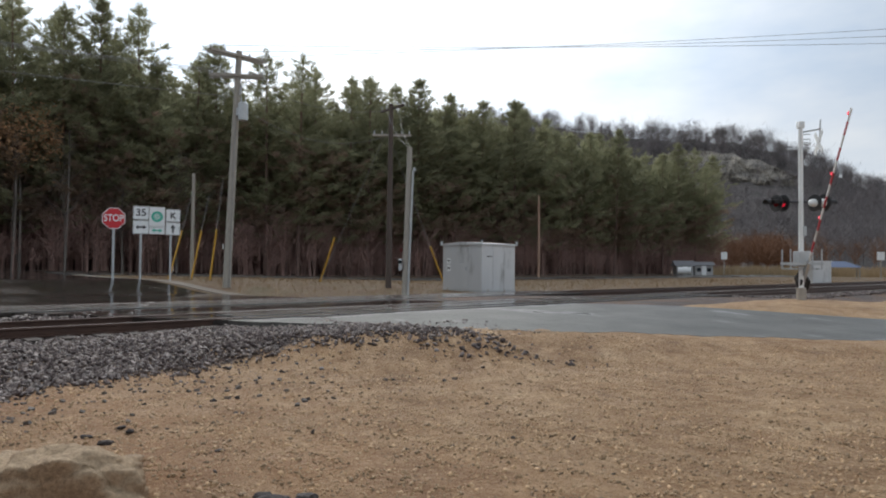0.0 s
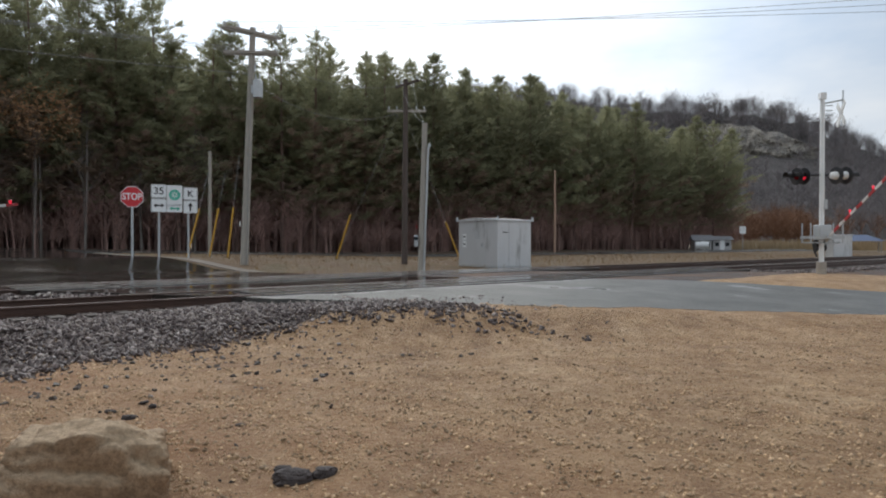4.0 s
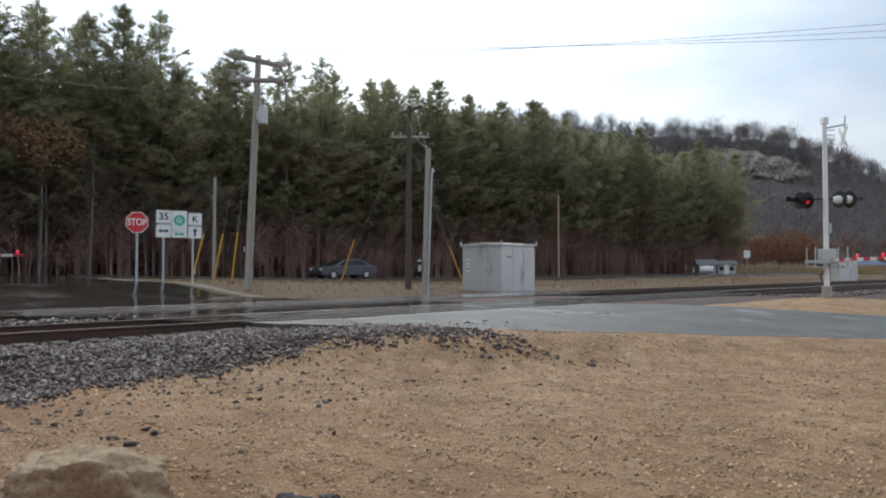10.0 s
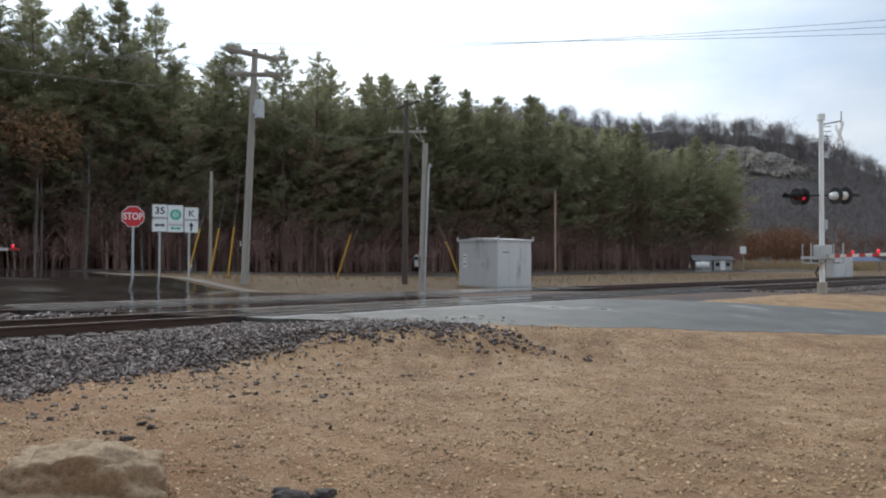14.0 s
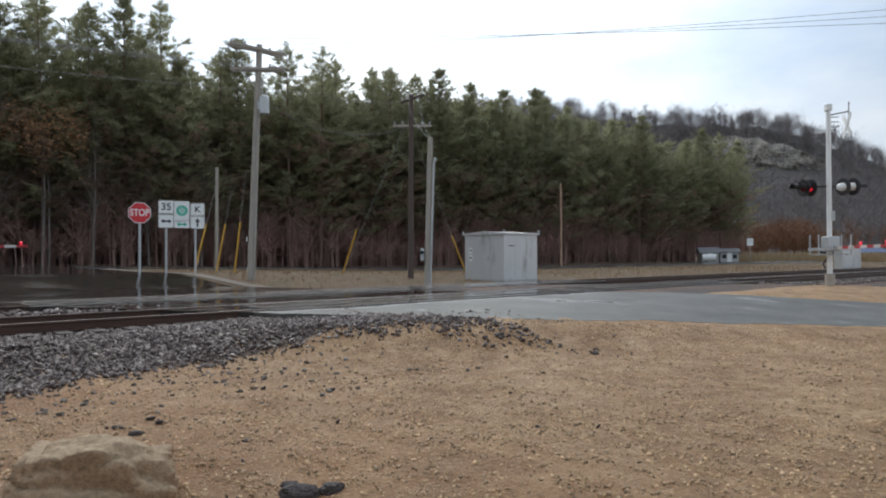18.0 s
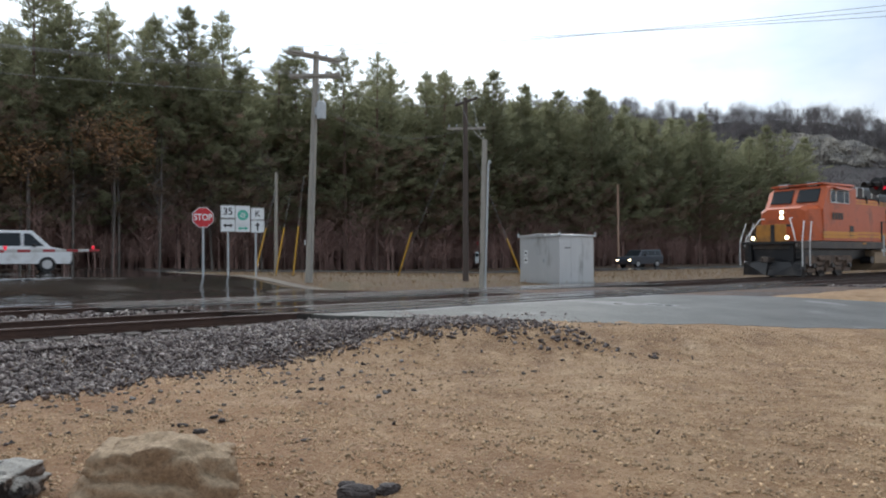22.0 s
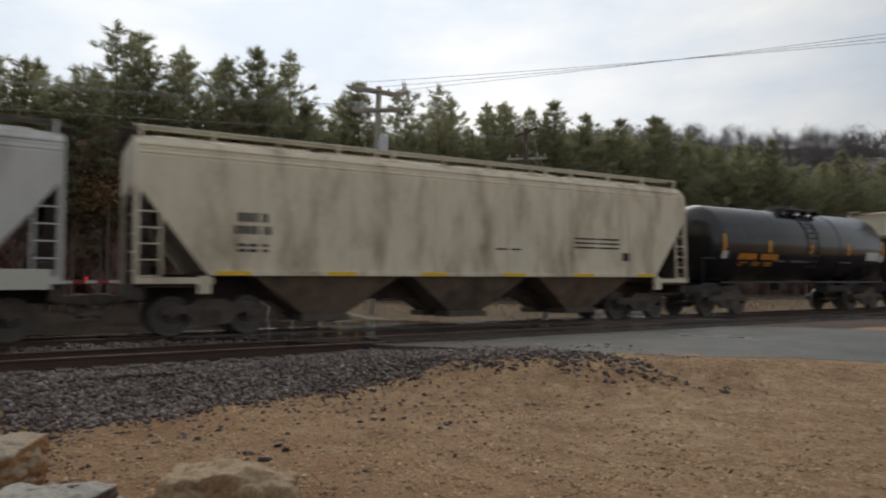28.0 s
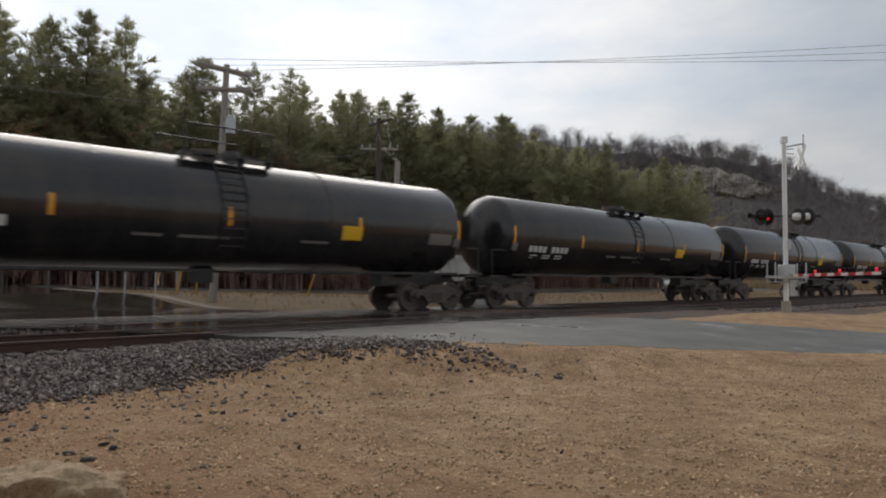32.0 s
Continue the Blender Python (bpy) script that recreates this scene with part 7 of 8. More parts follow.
def build_hopper(L, paint, label, roof="round", bays=3, ribs=0, sill=None, mark=None, patch=False, yellow=False, sill_h=0.14, rust=False, plate=False, up=0.0, straight=False, board=None):
    board = board or M_TRUCK
    car = empty("covered_hopper", pose(0, 0, 0), label, "hopper car", "covered hopper cars")
    e = L / 2 - 0.72
    zs = 1.45
    slope = 1.55 if straight else 1.15
    top = [(1.55, 3.95 + up), (1.50, 4.10 + up), (1.30, 4.36 + up), (0.95, 4.50 + up)] if roof == "round" else [(1.55, 4.22 + up), (1.58, 4.26 + up), (1.50, 4.36 + up), (0.95, 4.50 + up)]

    def ring(x, zb):
        right = [(x, y, z) for y, z in [(1.55, max(zb, zs))] + top]
        return right + [(x, -y, z) for _, y, z in right[::-1]]
    bm = bmesh.new()
    arc = [(0.0, 3.45), (0.4, 2.93), (0.8, 2.41), (1.2, 1.9), (1.5, 1.5), (1.55, zs + 0.02)] if straight else [(0.0, 3.45), (0.35, 3.12), (0.68, 2.68), (0.95, 2.2), (1.1, 1.85), (1.15, zs + 0.02)]
    loft(bm, [ring(-e + d, z) for d, z in arc] + [ring(e - d, z) for d, z in arc[::-1]])
    b = part("body", bm, paint, car)
    # roof rails and side ribs
    for s in (-1, 1):
        for zz in ((4.02, 4.12, 4.22) if roof == "round" else (4.24,)):
            yy = 1.553 if zz < 4.0 else (1.56 - (zz - 3.95) * 0.42 if roof == "round" else 1.575)
            bx("roof_rail", car, paint, 0, s * yy, zz + up, 2 * e - 0.1, 0.035, 0.035 if roof == "round" else 0.10)
        for i in range(ribs):
            xx = (i - (ribs - 1) / 2) * (2 * (e - slope) / max(ribs, 1))
            bx("side_rib", car, paint, xx, s * 1.565, 2.7 + up / 2, 0.10, 0.04, 2.45 + up, 0.01)
        bx("side_sill", car, sill or paint, 0, s * 1.57, zs - sill_h / 2 + 0.06, 2 * (e - 0.2 if sill_h > 0.2 else e - slope), 0.10, sill_h, 0.01)
        if yellow:
            for i in range(6):
                bx("yellow_reflector", car, M_PLACARD, -e + slope + 0.6 + (2 * (e - slope) - 1.2) * i / 5, s * 1.625, zs + 0.0, 0.8, 0.01, 0.10)
        if mark:
            if plate:
                bx("stencil_plate", car, M_WHITE, e - 2.6, s * 1.553, 2.62, 1.05, 0.006, 0.70)
            marks(car, e - 2.6, s * 1.557, 2.78, 4, 0.14, 0.22, 0.05, mark, "stencil")
            marks(car, e - 2.6, s * 1.557, 2.48, 6, 0.11, 0.20, 0.04, mark, "stencil")
            marks(car, e - 2.6, s * 1.557, 2.12, 3, 0.20, 0.07, 0.06, mark, "small_print", 2, 0.13)
            marks(car, -e + 4.2, s * 1.557, 2.6, 2, 0.9, 0.05, 0.1, mark, "small_print", 3, 0.14)
            bx("data_plate", car, M_BLACK, -e + 2.9, s * 1.558, 2.05, 0.42, 0.012, 0.26)
            bx("consolidated_stencil", car, mark, -1.2, s * 1.557, 2.2, 0.9, 0.006, 0.05)
        # end cages: posts, ladders, platforms
        for q in (-1, 1):
            xe = q * e
            bx("corner_post", car, paint, xe - q * 0.05, s * 1.50, 2.35, 0.10, 0.09, 2.3)
            bx("ladder_stile", car, paint, xe - q * 0.55, s * 1.53, 2.1, 0.05, 0.05, 1.8)
            for i in range(5):
                bx("ladder_rung", car, paint, xe - q * 0.3, s * 1.53, 1.38 + 0.36 * i, 0.5, 0.03, 0.03)
            bx("corner_plate", car, paint, xe - q * 0.85, s * 1.54, 1.28, 1.7, 0.06, 0.14)
            bx("jack_pad", car, paint, q * (e - slope + 0.05), s * 1.52, 1.18, 0.28, 0.14, 0.42, 0.02)
    for q in (-1, 1):
        xe = q * e
        bx("end_platform", car, M_INTERIOR, xe - q * 0.8, 0, 1.18, 1.65, 2.9, 0.10)
        bx("end_sill", car, M_INTERIOR, xe - q * 0.1, 0, 1.02, 0.25, 2.9, 0.34)
        # Steeper than the body floor, a dark sheet standing in for end-cage shade.
        bm = bmesh.new()
        loft(bm, [[(xe - q * 0.12, -1.46, 3.40), (xe - q * 0.12, 1.46, 3.40), (xe - q * 0.12, 1.46, 3.44), (xe - q * 0.12, -1.46, 3.44)],
                  [(xe - q * 0.62, -1.46, 1.20), (xe - q * 0.62, 1.46, 1.20), (xe - q * 0.62, 1.46, 1.24), (xe - q * 0.62, -1.46, 1.24)]])
        part("slope_sheet", bm, M_INTERIOR, car)
        bx("brake_reservoir", car, M_INTERIOR, xe - q * 0.34, -0.55, 1.62, 0.42, 1.2, 0.6, 0.08)
        bx("brake_cylinder", car, M_INTERIOR, xe - q * 0.30, 0.7, 1.5, 0.36, 0.6, 0.4, 0.08)
        for yy in (-0.6, 0.6):
            bx("end_brace", car, M_INTERIOR, xe - q * 0.3, yy, 2.2, 0.09, 0.09, 2.3)
        for i in range(4):
            bx("ladder_rung", car, paint, xe + q * 0.02, 1.15, 1.5 + 0.42 * i, 0.03, 0.5, 0.03)
        bm = bmesh.new()
        prism(bm, [(xe - q * 0.10, 3.36), (xe - q * 0.60, 1.34), (xe - q * 0.60, 1.05), (xe - q * 0.02, 1.05), (xe - q * 0.02, 3.36)], -0.04, 0.04, "y")
        part("shear_plate", bm, M_INTERIOR, car)
        coupler(car, q * (L / 2 - 0.28), q)
        freight_truck(car, q * (L / 2 - 2.5))
    bx("centre_sill", car, M_INTERIOR, 0, 0, 1.12, L - 1.4, 0.5, 0.66)
    wb = 2 * (e - slope - 0.9) / bays
    for i in range(bays):
        cx = (i - (bays - 1) / 2) * wb
        for s in (-1, 1):
            bm = bmesh.new()
            a, c = wb * 0.47, 0.55
            loft(bm, [[(cx - a, s * 0.25, zs), (cx + a, s * 0.25, zs), (cx + a, s * 1.5, zs), (cx - a, s * 1.5, zs)],
                      [(cx - c, s * 0.35, 0.42), (cx + c, s * 0.35, 0.42), (cx + c, s * 1.05, 0.42), (cx - c, s * 1.05, 0.42)]])
            part("hopper_bay", bm, paint if not rust else M_BAYDIRT, car)
            bx("outlet_gate", car, M_TRUCK, cx, s * 0.72, 0.34, 1.3, 0.9, 0.16, 0.02)
    # running board, stanchions and hatches
    for s in (-1, 1):
        bx("running_board", car, board, 0, s * 0.98, 4.70 + up, 2 * e - 0.1, 0.42, 0.04)
        n = 11
        for i in range(n + 1):
            xx = -e + 0.15 + (2 * e - 0.3) * i / n
            bx("stanchion", car, paint, xx, s * 1.17, 4.58 + up, 0.07, 0.06, 0.30)
    for i in range(4):
        bx("roof_hatch", car, paint, (i - 1.5) * (e * 0.48), 0, 4.60 + up, e * 0.44, 0.62, 0.16, 0.03)
    for q in (-1, 1):
        bx("end_running_board", car, M_TRUCK, q * (e + 0.02), 0, 4.62 + up, 0.42, 2.2, 0.04)
    if patch:
        for s in (-1, 1):
            bx("primer_patch", car, M_WHITE, -3.6, s * 1.556, 2.9, 1.25, 0.008, 1.9)
    return car


def scrawl(car, cx, y, cz, w, h, seed, loops=7):
    """A looping spray-painted scrawl lying flat on the car side."""
    rng = random.Random(seed)
    bm = bmesh.new()
    for k in range(3):
        pts = []
        a, b, ph = rng.uniform(0.8, 1.2), rng.uniform(0.6, 1.0), rng.uniform(0, 6)
        n = loops * 14
        for i in range(n + 1):
            q = i / n
            x = cx + w * (0.5 - q) + 0.10 * w * math.sin(loops * a * q * math.tau + ph)
            z = cz + 0.5 * h * b * math.sin(loops * q * math.tau + ph * 2) * (0.55 + 0.45 * math.sin(9 * q + seed)) + 0.06 * (k - 1) * h
            pts.append((x, z))
        for (x0, z0), (x1, z1) in zip(pts[:-1], pts[1:]):
            d = Vector((x1 - x0, z1 - z0))
            if d.length < 1e-5:
                continue
            o = Vector((-d.y, d.x)).normalized() * 0.015
            c = [(x0 - o.x, z0 - o.y), (x1 - o.x, z1 - o.y), (x1 + o.x, z1 + o.y), (x0 + o.x, z0 + o.y)]
            bm.faces.new([bm.verts.new((px, y, pz)) for px, pz in c])
    return part("graffiti_scrawl", bm, M_SCRAWL, car, "faded dark graffiti scrawl")


def build_tank(L, paint, label, stripes=5, mark=M_PALEMARK, panel=True, white_panel=False, fence=False, rack="walk"):
    car = empty("tank_car", pose(0, 0, 0), label, "tank car", "tank cars")
    R, zc = 1.50, 2.72
    e = L / 2 - 0.98
    prof = []
    for k in np.linspace(0, math.pi / 2, 7):
        prof.append((e - 0.55 + 0.55 * math.sin(k), R * math.cos(k)))
    n = 40
    bm = bmesh.new()
    secs = [(-x, r) for x, r in prof[::-1][1:]] + [(x, r) for x, r in prof[:-1]]
    secs = [(x, max(r, 0.02)) for x, r in secs]
    rings = [[bm.verts.new((x, r * math.cos(a), zc + r * math.sin(a))) for a in np.linspace(0, math.tau, n, endpoint=False)] for x, r in secs]
    for p, q in zip(rings[:-1], rings[1:]):
        for i in range(n):
            bm.faces.new((p[i], p[(i + 1) % n], q[(i + 1) % n], q[i]))
    bm.faces.new(rings[0][::-1])
    bm.faces.new(rings[-1])
    bmesh.ops.recalc_face_normals(bm, faces=bm.faces[:])
    part("tank_shell", bm, paint, car, smooth=True)

    def on_shell(ang, off=0.006):
        return (R + off) * math.cos(radians(ang)), zc + (R + off) * math.sin(radians(ang))

    def decal(name, material, x0, x1, a0, a1):
        """A patch lying on the curved shell."""
        for s in (-1, 1):
            bm = bmesh.new()
            m = 5
            rows = []
            for i in range(m + 1):
                y, z = on_shell(a0 + (a1 - a0) * i / m)
                rows.append((bm.verts.new((x0, s * y, z)), bm.verts.new((x1, s * y, z))))
            for p, q in zip(rows[:-1], rows[1:]):
                bm.faces.new((p[0], p[1], q[1], q[0]) if s > 0 else (p[1], p[0], q[0], q[1]))
            bmesh.ops.recalc_face_normals(bm, faces=bm.faces[:])
            bmesh.ops.solidify(bm, geom=bm.faces[:], thickness=0.004)
            part(name, bm, material, car)

    for i in range(stripes):
        xx = -e + 0.45 + (2 * e - 0.9) * i / (stripes - 1)
        tall = 16 if i in (0, stripes - 1) else 9
        decal("yellow_reflector", M_REFLECT, xx - 0.055, xx + 0.055, -5 - tall, -5 + tall)
    for i in range(9):
        if i == 4:
            continue
        xx = e - 1.35 - 0.27 * i
        decal("stencil", mark, xx - 0.20, xx, -25, -16)
    for j in range(2):
        for i in range(3):
            xx = e - 1.5 - 0.75 * i
            decal("small_print", mark, xx - 0.45, xx, -31 - 4 * j, -29 - 4 * j)
    for xx, w in ((0.6, 1.3), (-2.6, 0.9), (2.0, 0.7)):
        decal("small_print", M_GREYMARK, xx - w / 2, xx + w / 2, -28, -25)
    if panel:
        decal("yellow_panel", M_PLACARD, -4.15, -3.45, -22, -6)
    decal("data_block", M_GREYMARK if not white_panel else M_PALEMARK, -e + 0.75, -e + 1.75, -22, -8)
    for q in (-1, 1):
        decal("placard", M_PALEMARK if white_panel else M_GREYMARK, q * (e - 0.5) - 0.14, q * (e - 0.5) + 0.14, -24, -13)
    # belts over the shell near the saddles
    for q in (-1, 1):
        bm = bmesh.new()
        rings = []
        for xo, off in ((-0.05, -0.01), (-0.05, 0.012), (0.05, 0.012), (0.05, -0.01)):
            rings.append([bm.verts.new((q * (e * 0.36) + xo, *on_shell(a, off))) for a in range(0, 360, 10)])
        for r0, r1 in zip(rings, rings[1:] + rings[:1]):
            for i in range(36):
                bm.faces.new((r0[i], r0[(i + 1) % 36], r1[(i + 1) % 36], r1[i]))
        bmesh.ops.recalc_face_normals(bm, faces=bm.faces[:])
        part("weld_band", bm, paint, car)
    # top fittings and platform
    bm = bmesh.new()
    cyl(bm, (0.1, 0, 4.12), (0.1, 0, 4.46), 0.36, 0.34, 18)
    part("manway", bm, M_TRUCK, car)
    bm = bmesh.new()
    cyl(bm, (-0.7, 0, 4.12), (-0.7, 0, 4.52), 0.26, 0.24, 16)
    part("valve_housing", bm, paint, car)
    for s in (-1, 1):
        bx("top_platform", car, M_BLACK, -0.2, s * 0.78, 4.22, 2.5, 0.45, 0.05)
        for xx in (-1.4, -0.6, 0.2, 1.0):
            bx("platform_leg", car, M_BLACK, xx, s * 0.80, 4.12, 0.05, 0.3, 0.2)
        pts = [(-0.2 + 0.28 * k, s * y, z) for k in (-1,) for y, z in [on_shell(a, 0.05) for a in (-38, -10, 18, 40, 58)]]
        tube("side_ladder", car, M_BLACK, pts, 0.022)
        pts = [(0.22, s * y, z) for y, z in [on_shell(a, 0.05) for a in (-38, -10, 18, 40, 58)]]
        tube("side_ladder", car, M_BLACK, pts, 0.022)
        for a in range(-34, 58, 9):
            y, z = on_shell(a, 0.05)
            bx("ladder_rung", car, M_BLACK, -0.13, s * y, z, 0.7, 0.025, 0.025)
    if rack == "rail":
        for s in (-1, 1):
            tube("platform_railing", car, M_BLACK, [(-1.4, s * 0.98, 4.22), (-1.4, s * 0.98, 4.95), (1.0, s * 0.98, 4.95), (1.0, s * 0.98, 4.22)], 0.022)
    # underframe
    for q in (-1, 1):
        bx("stub_sill", car, M_BLACK, q * (e - 1.2), 0, 1.0, 3.2, 0.6, 0.42, 0.02)
        bm = bmesh.new()
        loft(bm, [[(q * (e - 2.2), -1.3, 1.9), (q * (e - 2.2), 1.3, 1.9), (q * (e - 2.2), 0.5, 1.1), (q * (e - 2.2), -0.5, 1.1)],
                  [(q * (e - 1.7), -1.3, 1.9), (q * (e - 1.7), 1.3, 1.9), (q * (e - 1.7), 0.5, 1.1), (q * (e - 1.7), -0.5, 1.1)]])
        part("saddle", bm, M_BLACK, car)
        bx("end_platform", car, M_BLACK, q * (L / 2 - 0.65), 0, 1.16, 0.8, 2.7, 0.07)
        for s in (-1, 1):
            tube("end_railing", car, M_BLACK, [(q * (L / 2 - 0.35), s * 1.35, 1.16), (q * (L / 2 - 0.35), s * 1.35, 2.1), (q * (L / 2 - 1.0), s * 1.4, 2.1)], 0.022)
            for i in range(3):
                bx("sill_step", car, M_BLACK, q * (L / 2 - 0.9), s * 1.38, 0.42 + 0.3 * i, 0.42, 0.05, 0.04)
            bx("side_running_rail", car, M_BLACK, q * (e * 0.5), s * 1.36, 1.22, e * 0.9, 0.06, 0.07)
        bm = bmesh.new()
        cyl(bm, (q * (e - 0.02), 0.55, 2.0), (q * (e + 0.08), 0.55, 2.0), 0.28, 0.28, 16)
        part("brake_wheel", bm, M_TRUCK, car) if q < 0 else bm.free()
        coupler(car, q * (L / 2 - 0.28), q)
        freight_truck(car, q * (L / 2 - 2.05))
    bx("bottom_outlet", car, M_BLACK, 0.1, 0, 1.08, 0.5, 0.5, 0.36, 0.03)
    if fence:
        for s in (-1, 1):
            bx("side_step_board", car, M_STRIPERED, -e + 2.6, s * 1.58, 1.6, 4.6, 0.05, 0.24)
            for i in range(5):
                bx("board_panel", car, M_PALEMARK, -e + 0.9 + 0.9 * i, s * 1.612, 1.6, 0.45, 0.012, 0.2)
    return car


# coupling faces along the track at 28 s
GAPS = [-104.99, -82.09, -59.49, -40.15, -17.67, 1.0, 20.2, 33.9, 53.44, 71.34, 90.31, 109.41, 129.01, 148.05, 167.1, 186.1]
LEN = [b - a for a, b in zip(GAPS[:-1], GAPS[1:])]
TRAIN = [
    build_loco_orange(LEN[0]),
    build_loco_red(LEN[1]),
    build_hopper(LEN[2], M_HOPPER, "pale grey covered hopper car with orange-yellow reflectors", "round", 3, 0, None, M_GREYMARK, False, True, up=0.2),
    build_hopper(LEN[3], M_HOP_GREY, "grimy brown-grey covered hopper car", "flat", 4, 0, None, M_GREYMARK, up=0.22),
    build_hopper(LEN[4], M_HOP_BLUE, "cool grey covered hopper car with a white primer patch", "round", 4, 2, M_HOPPER, M_GREYMARK, True, True, 0.42, straight=True),
    build_hopper(LEN[5], M_HOP_TAN, "cream covered hopper car with yellow reflectors on its sill", "round", 3, 6, None, M_INK, False, True, 0.12, True, up=0.12, straight=True, board=M_HOPPER),
    build_tank(LEN[6], M_TANKBLACK, "short black tank car with orange stencils", 5, M_ORANGEMARK, False, True),
    build_hopper(LEN[7], M_HOP_RUST, "rust-streaked cream covered hopper car", "flat", 3, 0, M_HOP_RUST, M_INK, rust=True, plate=True, board=M_HOPPER),
    build_tank(LEN[8], M_TANKBROWN, "brown-black tank car with white placards", 5, M_PALEMARK, False, True),
    build_tank(LEN[9], M_TANKBLACK, "glossy black tank car with a yellow panel", 5, M_PALEMARK, True),
    build_tank(LEN[10], M_TANKBLACK, "glossy black tank car with a yellow panel", 5, M_PALEMARK, True, False, False, "rail"),
    build_tank(LEN[11], M_TANKBLACK, "glossy black tank car with a yellow panel", 5, M_PALEMARK, True),
    build_tank(LEN[12], M_TANKBLACK, "glossy black tank car with a yellow panel", 5, M_PALEMARK, True),
    build_tank(LEN[13], M_TANKBLACK, "black tank car far down the train", 5, M_PALEMARK, False),
    build_tank(LEN[14], M_TANKBLACK, "black tank car far down the train", 5, M_PALEMARK, False),
]
MIDS = [(a + b) / 2 for a, b in zip(GAPS[:-1], GAPS[1:])]
scrawl(TRAIN[7], 1.3, 1.561, 2.25, 2.6, 1.0, 3)
scrawl(TRAIN[7], -3.6, 1.561, 2.05, 1.3, 0.6, 8, 4)
scrawl(TRAIN[2], -3.2, 1.561, 1.95, 2.6, 0.5, 5)


# ---- road vehicles ----
M_VANWHITE = mat("white_van_paint", (0.72, 0.73, 0.74), 0.3, vary=0.05, dirt=(0.45, 0.43, 0.40), dirt_amount=0.2, coat=0.4)
M_CARDARK = mat("dark_blue_grey_car_paint", (0.055, 0.065, 0.085), 0.3, 0.3, vary=0.1, coat=0.5)
M_CARSILVER = mat("silver_car_paint", (0.42, 0.43, 0.45), 0.3, 0.4, vary=0.08, coat=0.5)
M_TYRE = mat("black_tyre", (0.02, 0.02, 0.02), 0.8, vary=0.2)
M_RIM = mat("alloy_rim", (0.45, 0.45, 0.46), 0.35, 0.7, vary=0.1)
M_TAIL = mat("red_tail_lamp", (0.35, 0.01, 0.01), 0.25, vary=0.05, bump=0)


